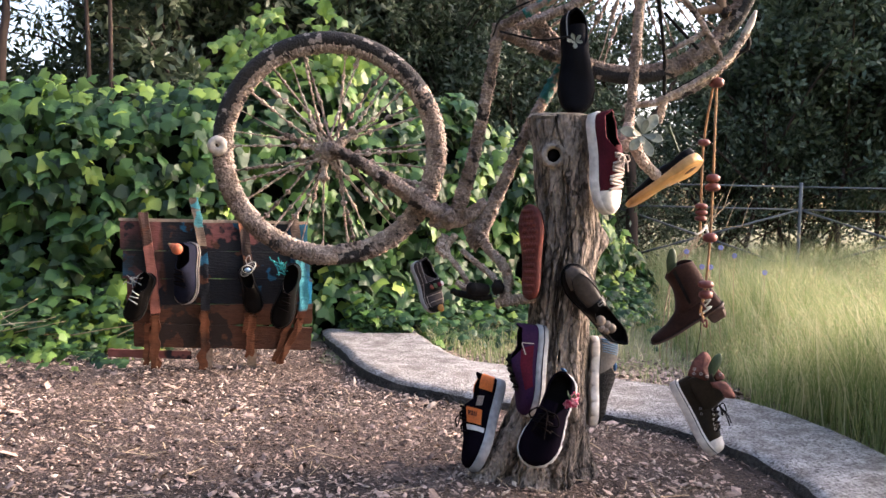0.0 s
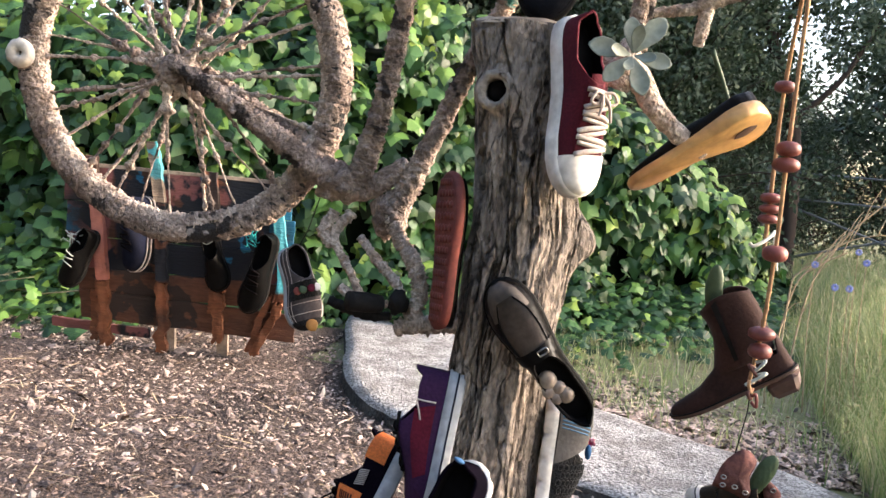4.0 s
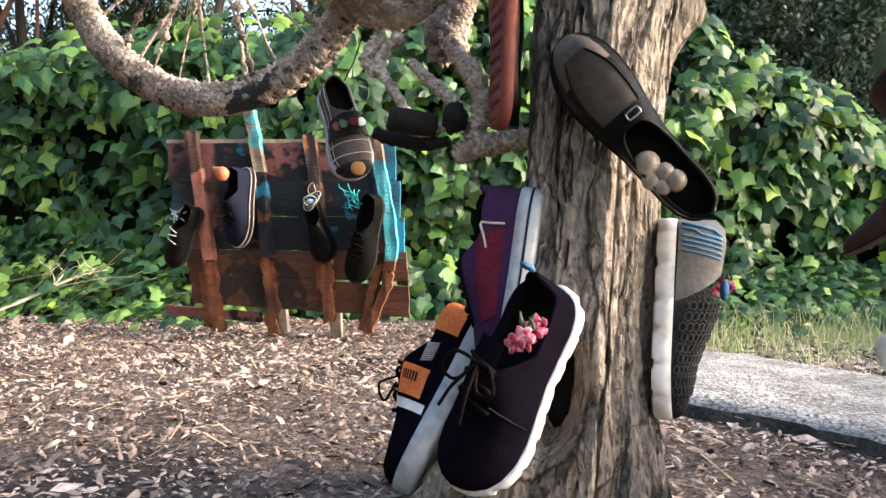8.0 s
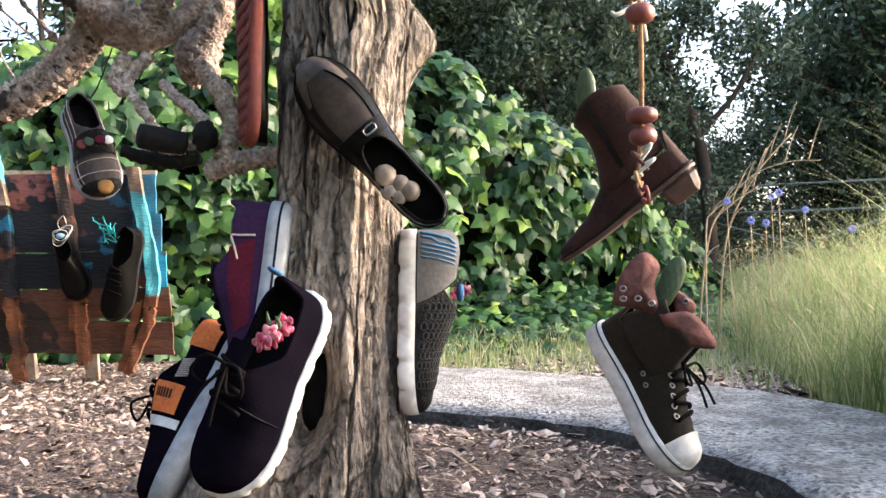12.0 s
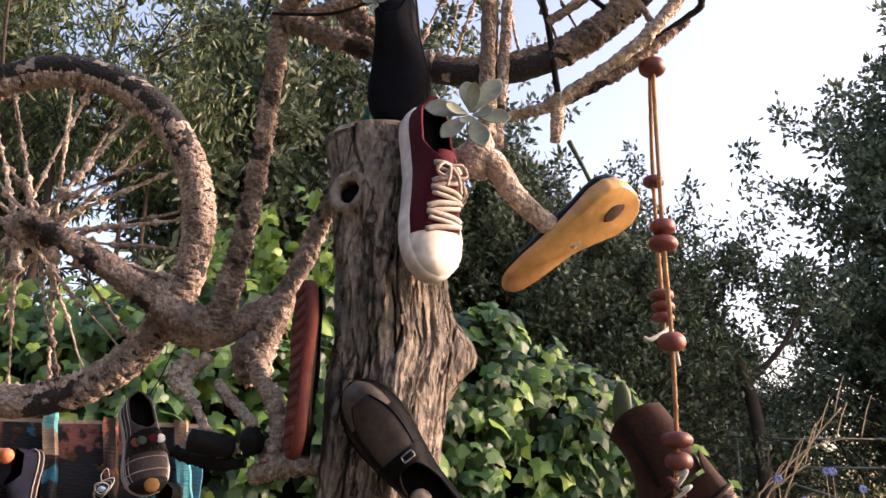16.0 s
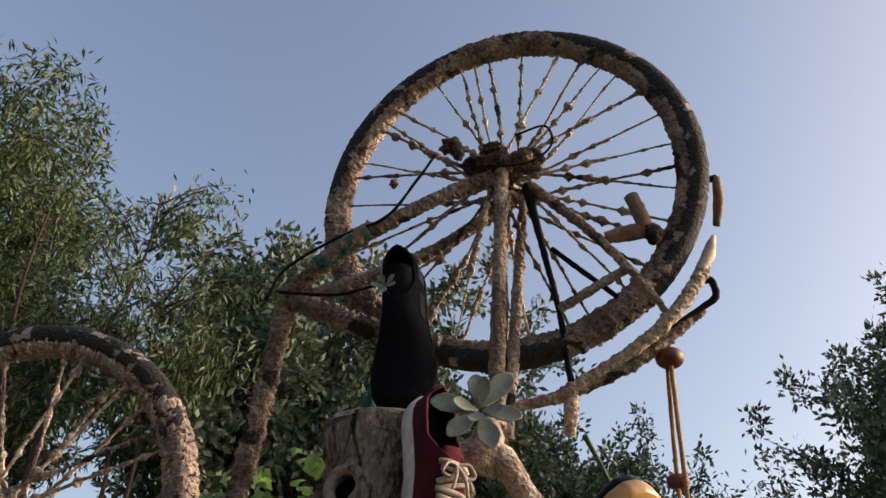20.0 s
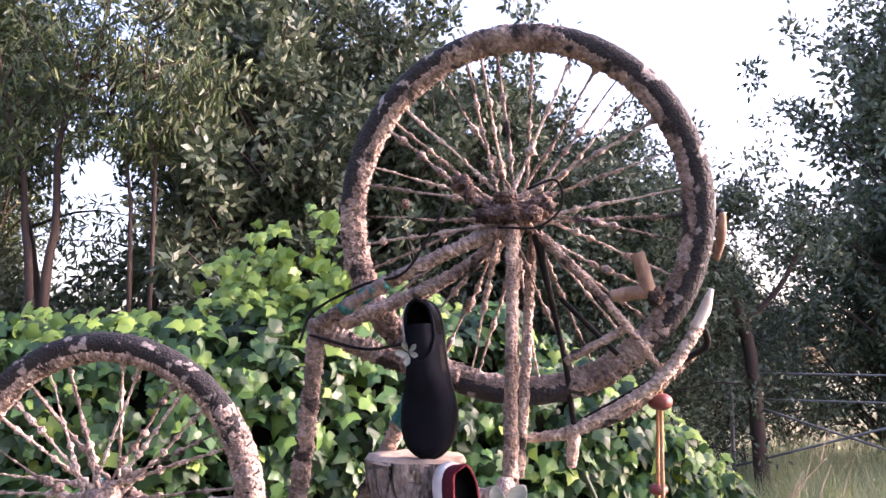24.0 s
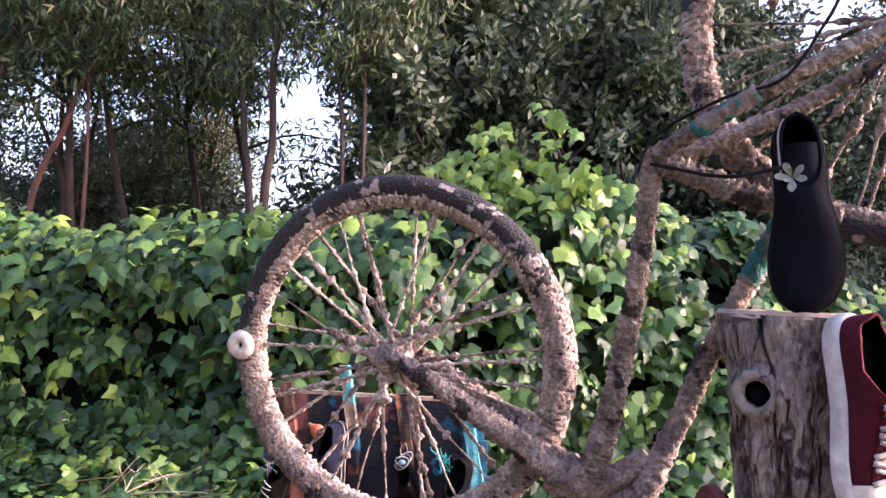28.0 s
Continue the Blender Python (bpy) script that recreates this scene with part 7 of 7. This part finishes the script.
    part("strap", s.patch(0.46, 0.66, 0.35, math.pi - 0.35, 0.004), M_GREY, t, "dark strap with sewn balls")
    for k, (th, mm) in enumerate(((1.1, M_WHITE), (1.5, M_CRIMSON), (1.85, M_CACTUS), (2.2, M_BRICKSOLE))):
        blob("badge", tuple(s.at(0.56, th, 0.006)), (0.008, 0.008, 0.002), mm, t, 0.02, 20, 10)
    part("toe_bumper", s.patch(0.90, 1.0, 0.1, math.pi - 0.1, 0.003), M_GREY, t)
    blob("toe_badge", tuple(s.at(0.95, math.pi / 2, 0.004)), (0.012, 0.012, 0.006), M_OCHRE, t, 0.1, 30, 10)
    w = thing("hanging_wire", (-0.01, 2.46, 0.74), "thin wire holding the infant shoe", "wire")
    rod("strand", [(0, 0, 0), (0.01, 0.02, 0.04), (0.02, 0.04, 0.10)], 0.0012, M_RUBBER, w, 10, 5)


M_CLAYORANGE = mat("orange_clay", (0.55, 0.16, 0.07), (0.42, 0.11, 0.05), rough=0.6, scale=20, fine=90)
M_BLUESCRAP = mat("blue_scrap", (0.16, 0.34, 0.55), (0.3, 0.45, 0.6), rough=0.6)
M_OCHRE = mat("ochre_rubber", (0.45, 0.22, 0.05), (0.3, 0.13, 0.03), rough=0.7)


# ---- mulch, litter, meadow grass, fence ----
def build_mulch():
    rng = np.random.default_rng(21)
    n = 150000
    p = np.column_stack([rng.uniform(-2.9, 1.5, n), np.abs(rng.beta(1.0, 1.25, n)) * 3.9 + 0.85, np.zeros(n)])
    inside = np.ones(n, bool)
    near = spline(KERB_NEAR, 60)
    kx, ky = near[:, 0], near[:, 1]
    # the slab's near edge bounds the mulch on the meadow side
    for i in range(n):
        x, y = p[i, 0], p[i, 1]
        if x > -0.62:
            edge = ky[np.argmin(np.abs(kx - x) + (ky < 2.6) * 0.4 * (y > 2.6))]
            if y > edge - 0.012 and x < 1.1:
                inside[i] = False
            if x > 0.9 and math.hypot(x - 0.22, y - 2.45) > 0.84:
                inside[i] = False
        if x <= -0.62 and y > 4.35 + 0.15 * x + 0.1:
            inside[i] = False
    p = p[inside]
    n = len(p)
    p[:, 2] = [ground_z(x, y) + 0.003 for x, y in p[:, :2]] + np.abs(rng.normal(0, 0.006, n))
    nrm = np.column_stack([rng.normal(0, 0.38, n), rng.normal(0, 0.38, n), np.ones(n)])
    ln = rng.lognormal(-5.2, 0.55, n)
    wd = ln * rng.uniform(0.16, 0.62, n)
    tv = [(-1, -0.6, 0), (0.2, -1, 0.15), (1, -0.2, 0), (0.8, 0.7, 0.2), (-0.3, 1, 0.05), (0, 0, 0.35)]
    tf = [(0, 1, 5), (1, 2, 5), (2, 3, 5), (3, 4, 5), (4, 0, 5)]
    m = scatter("wood_chips", tv, tf, p, frames_of(nrm, rng.uniform(0, 6.28, n)), np.column_stack([ln, wd, np.minimum(wd, 0.012)]), M_CHIP)
    tagged(m, "loose mulch of dry bark chips and shredded leaves", "mulch", kind="stuff")
    k = 9000
    far = spline(KERB_FAR, 80)
    lx = rng.uniform(-0.15, 1.7, k)
    ly = np.interp(lx, far[:46, 0], far[:46, 1]) + np.abs(rng.normal(0, 0.35, k)) + 0.03
    lp = np.column_stack([lx, ly, [ground_z(x, y) + 0.006 for x, y in zip(lx, ly)]])
    ls = rng.lognormal(-4.7, 0.5, k)
    m = scatter("fallen_leaves", tv, tf, lp, frames_of(np.column_stack([rng.normal(0, .4, k), rng.normal(0, .4, k), np.ones(k)]), rng.uniform(0, 6.28, k)), np.column_stack([ls, ls * 0.5, np.minimum(ls, 0.012)]), M_CHIP)
    tagged(m, "dry fallen leaves on the soil behind the slab", "leaf litter", kind="stuff")
    # mulch bed below
    xs, ys = np.linspace(-5.6, 1.2, 120), np.linspace(-2.2, 4.6, 120)
    v = [(x, y, ground_z(x, y) + 0.006) for y in ys for x in xs]
    f = []
    for j in range(119):
        for i in range(119):
            x, y = xs[i], ys[j]
            if (x > -0.6 and y > 3.95) or (x > -0.1 and y > 3.45) or (x > 0.4 and y > 3.2) or (x > 0.85 and y > 2.98) or (x > 1.05 and y > 2.2) or (x > 0.98 and y < 1.95):
                continue
            if math.hypot((x + 1.9) / 3.3, (y - 2.0) / 3.4) + 0.16 * noise.noise(Vector((x * 1.3, y * 1.3, 4))) + 0.06 * noise.noise(Vector((x * 5, y * 5, 4))) > 1.0:
                continue
            f.append((j * 120 + i, j * 120 + i + 1, (j + 1) * 120 + i + 1, (j + 1) * 120 + i))
    b = mesh_np("mulch_bed", v, f, M_MULCH, smooth=True)
    tagged(b, "brown bed of leaf mulch round the trunk", "mulch", kind="structure")
    k = 5000
    pick = rng.integers(0, n, k)
    ln = rng.lognormal(-4.95, 0.45, k)
    m = scatter("bleached_chips", tv, tf, p[pick] + np.array([0, 0, 0.005]) + rng.normal(0, 0.01, (k, 3)) * np.array([1, 1, 0.2]), frames_of(np.column_stack([rng.normal(0, .5, k), rng.normal(0, .5, k), np.ones(k)]), rng.uniform(0, 6.28, k)), np.column_stack([ln, ln * rng.uniform(0.15, 0.5, k), np.minimum(ln, 0.012)]), M_CHIP_PALE)
    tagged(m, "larger bleached bark flakes on the mulch", "mulch", kind="stuff")
    k = 14000
    a, r_ = rng.uniform(0, 6.28, k), np.sqrt(rng.uniform(0, 1, k))
    q = np.column_stack([-1.9 + 3.3 * r_ * np.cos(a), 2.0 + 3.4 * r_ * np.sin(a), np.zeros(k)])
    q = q[(q[:, 0] < 0.85) & ((q[:, 1] < 1.2) | (q[:, 0] < -2.4)) & (q[:, 1] < 3.7)]
    k = len(q)
    q[:, 2] = [ground_z(x, y) + 0.008 for x, y in q[:, :2]]
    ln = rng.lognormal(-4.7, 0.5, k)
    m = scatter("outer_chips", tv, tf, q, frames_of(np.column_stack([rng.normal(0, .4, k), rng.normal(0, .4, k), np.ones(k)]), rng.uniform(0, 6.28, k)), np.column_stack([ln, ln * rng.uniform(0.2, 0.6, k), np.minimum(ln, 0.012)]), M_CHIP)
    tagged(m, "loose bark chips at the edge of the mulch", "mulch", kind="stuff")
    # straw and twigs on top
    k = 420
    q = np.column_stack([rng.uniform(-2.5, 1.0, k), rng.uniform(1.3, 3.4, k), np.zeros(k)])
    q[:, 2] = [ground_z(x, y) + 0.016 for x, y in q[:, :2]]
    st = scatter("straw", [(-1, -1, 0), (1, -1, 0), (1, 1, 0.3), (-1, 1, 0.3)], [(0, 1, 2, 3)], q, frames_of(np.column_stack([rng.normal(0, .15, k), rng.normal(0, .15, k), np.ones(k)]), rng.uniform(0, 6.28, k)),
                 np.column_stack([rng.uniform(0.015, 0.06, k), np.full(k, 0.0016), np.full(k, 0.002)]), M_STRAW)
    tagged(st, "thin dry straw and twigs on the mulch", "straw", kind="stuff")


M_STRAW = mat("dry_straw", (0.5, 0.38, 0.24), (0.35, 0.26, 0.16), rough=0.9, island=0.3)


def blades(name, rng, pos, h, w, lean, material, label, category):
    n = len(pos)
    tv = [(-1, 0, 0), (1, 0, 0), (0.75, 0.10, 0.45), (-0.75, 0.10, 0.45), (0.35, 0.38, 0.8), (-0.35, 0.38, 0.8), (0.05, 0.75, 1.0), (-0.05, 0.75, 1.0)]
    tf = [(0, 1, 2, 3), (3, 2, 4, 5), (5, 4, 6, 7)]
    a = rng.uniform(0, 6.28, n)
    rot = frames_of(np.column_stack([rng.normal(0, 0.12, n), rng.normal(0, 0.12, n), np.ones(n)]), a)
    return tagged(scatter(name, tv, tf, pos, rot, np.column_stack([w, h * lean, h]), material), label, category, kind="stuff")


def build_meadow():
    rng = np.random.default_rng(31)
    n = 75000
    y = 2.6 + rng.beta(1.0, 1.7, n) * 11
    x = 1.25 + (y - 2.6) * 0.08 + rng.beta(1.0, 1.15, n) * (2.5 + (y - 2.6) * 0.85)
    far = spline(KERB_FAR, 120)
    hed = spline(HEDGE, 120)
    keep = []
    for a, b in zip(x, y):
        i = np.argmin(np.hypot(far[:, 0] - a, far[:, 1] - b))
        ok = True
        if math.hypot(far[i, 0] - a, far[i, 1] - b) < 0.05:
            ok = False
        if b < 4.0 and a < np.interp(b, far[::-1, 1][10:], far[::-1, 0][10:]) + 0.03:
            ok = False
        keep.append(ok)
    keep = np.array(keep)
    # strip between slab and hedge
    m = 2600
    sx = rng.uniform(-0.1, 1.6, m)
    lo = np.interp(sx, far[:70, 0], far[:70, 1]) + 0.06
    hi = np.interp(sx, hed[:, 0], hed[:, 1]) - 0.1
    sy = lo + (hi - lo) * rng.uniform(0, 1, m)
    ex, ey = 1.5 + rng.beta(1.0, 1.4, 12000) * 3.5, rng.uniform(-1.2, 2.8, 12000)
    x, y = np.concatenate([x[keep], sx, ex]), np.concatenate([y[keep], sy, ey])
    n = len(x)
    p = np.column_stack([x, y, np.full(n, GZ - 0.02)])
    tall = np.clip((x - 1.0 - 0.12 * (y - 3)) / 0.7, 0.15, 1) * np.array([0.75 + 0.5 * noise.noise(Vector((a * 0.9, b * 0.9, 7))) for a, b in zip(x, y)])
    h = (0.05 + 0.55 * tall) * rng.uniform(0.55, 1.15, n)
    blades("meadow_grass", rng, p, h, rng.uniform(0.0011, 0.003, n), rng.uniform(0.25, 1.3, n), M_GRASS, "tall unmown meadow grass turning yellow", "grass")
    k = 11000
    i = rng.integers(0, n, k)
    q = p[i] + np.column_stack([np.zeros(k), np.zeros(k), h[i] * rng.uniform(0.8, 1.25, k)])
    sv = [(0, 0, 0), (0.5, 0.5, 0), (0, 1, 0), (-0.5, 0.5, 0)]
    s = scatter("seed_heads", sv, [(0, 1, 2, 3)], q, frames_of(rng.normal(0, 1, (k, 3)), rng.uniform(0, 6.28, k)), np.column_stack([np.full(k, 0.005), rng.uniform(0.015, 0.05, k), np.full(k, 0.01)]), M_SEED)
    tagged(s, "pale feathery grass seed heads", "grass", kind="stuff")
    # broad weeds along the hedge foot and the mulch's back edge
    k = 2900 + 1200
    wx = np.concatenate([rng.uniform(-3.2, -1.35, 1000), rng.uniform(-0.5, 1.6, 1900), rng.uniform(-3.4, -1.3, 1200)])
    wy = np.concatenate([np.interp(wx[:1000], hed[:, 0], hed[:, 1]) - np.abs(rng.normal(0.1, 0.28, 1000)), np.interp(wx[1000:2900], hed[:, 0], hed[:, 1]) - np.abs(rng.normal(0, 0.42, 1900)), np.interp(wx[2900:], hed[:, 0], hed[:, 1]) - rng.uniform(0, 0.38, 1200)])
    edge = np.interp(wx[1000:2900], far[:90, 0], far[:90, 1]) + 0.09
    wy[1000:2900] = np.where(wx[1000:2900] < -0.15, np.maximum(wy[1000:2900], 4.7), np.maximum(wy[1000:2900], edge + 0.1 * rng.uniform(0, 1, 1900)))
    gap = np.concatenate([np.zeros(1000), np.clip(0.26 - 0.45 * np.abs(np.interp(wx[1000:2900], hed[:, 0], hed[:, 1]) - wy[1000:2900]), 0.02, 0.3), np.clip(0.34 - 0.8 * np.abs(np.interp(wx[2900:], hed[:, 0], hed[:, 1]) - wy[2900:]), 0.02, 0.34)])
    q = np.column_stack([wx, wy, GZ + np.abs(rng.normal(0.02, 0.04, k)) + gap * rng.uniform(0, 1, k)])
    s = scatter("ground_ivy", LEAF_V, LEAF_F, q, frames_of(np.column_stack([rng.normal(0, .4, k), rng.normal(-.5, .4, k), np.ones(k)]), rng.uniform(0, 6.28, k)), rng.uniform(0.03, 0.085, k), M_IVY)
    tagged(s, "ivy runners and weeds creeping onto the mulch", "ivy", kind="stuff")
    k = 210
    wx = rng.uniform(-2.7, -1.42, k)
    back = np.abs(rng.normal(0.12, 0.2, k))
    q = np.column_stack([wx, np.interp(wx, hed[:, 0], hed[:, 1]) - 0.12 - back, GZ + rng.uniform(0.02, 1, k) * np.clip(0.26 - 0.5 * back, 0.04, 0.3)])
    s = scatter("low_ivy", LEAF_V, LEAF_F, q, frames_of(np.column_stack([rng.normal(0, .5, k), rng.normal(-.9, .4, k), np.full(k, 0.8)]), math.pi + rng.normal(0, 1, k)), rng.uniform(0.04, 0.085, k), M_IVY_NEW)
    tagged(s, "low yellow-green ivy plants at the hedge foot", "ivy", kind="stuff")
    # dry stalks at the hedge foot
    for j in range(9):
        a = rng.uniform(-2.9, -1.5)
        b = np.interp(a, hed[:, 0], hed[:, 1]) - 0.35
        st = thing("dry_stalk", (a, b, GZ), "bleached dry stalk lying against the ivy", "stalk", "dry stalks")
        e = Vector((rng.uniform(0.2, 0.55), rng.uniform(-0.1, 0.15), rng.uniform(0.08, 0.3)))
        rod("stem", [(-e.x * 0.5, 0, 0.01), tuple(e * 0.3 + Vector((0, 0, 0.05))), tuple(e)], [0.003, 0.0028, 0.0015], M_STRAW, st, 14, 5)


    lower = Vector((-2.35, 3.60, GZ))
    for tip, bend, r in (((-2.33, 4.02, 0.335), 0.0, 0.0036), ((-2.12, 4.0, 0.325), 0.012, 0.0030), ((-1.81, 3.83, 0.315), -0.012, 0.0034), ((-1.98, 3.9, 0.36), 0.03, 0.0022), ((-2.43, 3.96, 0.36), 0.02, 0.0022)):
        st = thing("dry_stalk", tuple(lower), "long bleached dry stalk lying against the ivy", "stalk", "dry stalks")
        join = Vector((-2.256 + bend, 3.80, 0.245 + bend * 0.5)) - lower
        e = Vector(tip) - lower
        rod("stem", [(-0.06 + bend, -0.10, 0.004), (bend * 0.6, 0, 0.02), tuple(join), tuple(join.lerp(e, 0.6) + Vector((0, 0, 0.012))), tuple(e)], [r, r, r * 0.9, r * 0.7, r * 0.35], M_PALESTALK, st, 30, 6, 0.15, 40)
        for k in range(2):
            p = join.lerp(e, 0.35 + 0.35 * k)
            rod("twig", [tuple(p), tuple(p + Vector((0.03 * (1 - 2 * k), -0.02, 0.025))), tuple(p + Vector((0.07 * (1 - 2 * k), -0.01, 0.065)))], [0.0014, 0.0011, 0.0007], M_PALESTALK, st, 10, 5)


M_PALESTALK = mat("bleached_stalk", (0.66, 0.57, 0.42), (0.46, 0.37, 0.25), rough=0.8, scale=20, fine=120, bump=0.3)


def build_wildflowers():
    for x, y, z in ((1.476, 4.3, 0.73), (1.368, 4.25, 0.631), (1.435, 4.32, 0.626), (1.30, 4.3, 0.704), (1.62, 4.5, 0.68), (1.75, 4.4, 0.6), (1.55, 4.7, 0.75)):
        f = thing("chicory", (x, y, GZ), "tall thin weed with one pale blue flower", "weed", "blue flowers in the meadow")
        h = z - GZ
        rod("stem", [(0.03, 0, 0), (0.01, 0.01, h * 0.5), (0, 0, h)], [0.003, 0.002, 0.0015], M_STRAW, f, 12, 5)
        for k in range(9):
            a = 2 * math.pi * k / 9
            blob("petal", (math.cos(a) * 0.009, -0.003, h + math.sin(a) * 0.009), (0.007, 0.0012, 0.0035), M_FLOWER, f, 0.1, 40, 6, turn=Euler((0, -a, 0)).to_matrix())
    for pts in (((1.22, 4.3, 0.3), (1.227, 4.3, 0.609), (1.25, 4.3, 0.666), (1.305, 4.3, 0.713), (1.396, 4.3, 0.798), (1.512, 4.3, 0.838), (1.62, 4.3, 0.84)), ((1.2, 4.35, 0.25), (1.25, 4.35, 0.60), (1.33, 4.35, 0.70), (1.42, 4.35, 0.76)), ((1.3, 4.5, 0.25), (1.34, 4.5, 0.6), (1.45, 4.5, 0.82), (1.58, 4.5, 0.97))):
        st = thing("dry_stalk", (*pts[0][:2], GZ), "pale arching dry stalk standing in the meadow", "stalk", "dry stalks")
        o = Vector((*pts[0][:2], GZ))
        q = [(0, 0, 0)] + [tuple(Vector(p) - o) for p in pts]
        rod("stem", q, [0.004] + [0.0035 - 0.0003 * k for k in range(len(pts))], M_STRAW, st, 40, 6, 0.2, 30)
        sp = spline(q, 20)[8:]
        for k in range(0, 11, 2):
            e = sp[k] + np.array([0.05 * (-1) ** k, 0, 0.05 + 0.01 * k])
            rod("twig", [tuple(sp[k]), tuple((sp[k] + e) / 2 + np.array([0, 0, 0.012])), tuple(e)], [0.0022, 0.0018, 0.001], M_STRAW, st, 8, 5)


M_SEED = mat("seed_head", (0.48, 0.42, 0.24), (0.35, 0.3, 0.16), rough=0.9, island=0.3, trans=0.3)


def build_fence():
    f = thing("fence", (0, 0, 0), "rusty pipe fence with cross braces beyond the meadow", "fence", kind="structure")
    for x, y in ((1.9, 9.4), (3.9, 9.0), (5.9, 8.6)):
        rod("post", [(x, y, GZ - 0.05), (x, y, GZ + 1.15)], 0.02, M_STEEL, f, 4, 8)
    for a, b in (((1.9, 9.4), (3.9, 9.0)), ((3.9, 9.0), (5.9, 8.6))):
        for z in (1.1, 0.85):
            rod("rail", [(*a, GZ + z), (*b, GZ + z)], 0.010, M_STEEL, f, 4, 8)
        rod("brace", [(*a, GZ + 0.2), (*b, GZ + 0.85)], 0.012, M_STEEL, f, 4, 8)
        rod("brace", [(*a, GZ + 0.85), (*b, GZ + 0.2)], 0.012, M_STEEL, f, 4, 8)


build_trunk_shoes()
build_strings()
build_boots()
build_boat()
build_boat_shoes()
build_fence()
build_mulch()
build_meadow()
build_wildflowers()
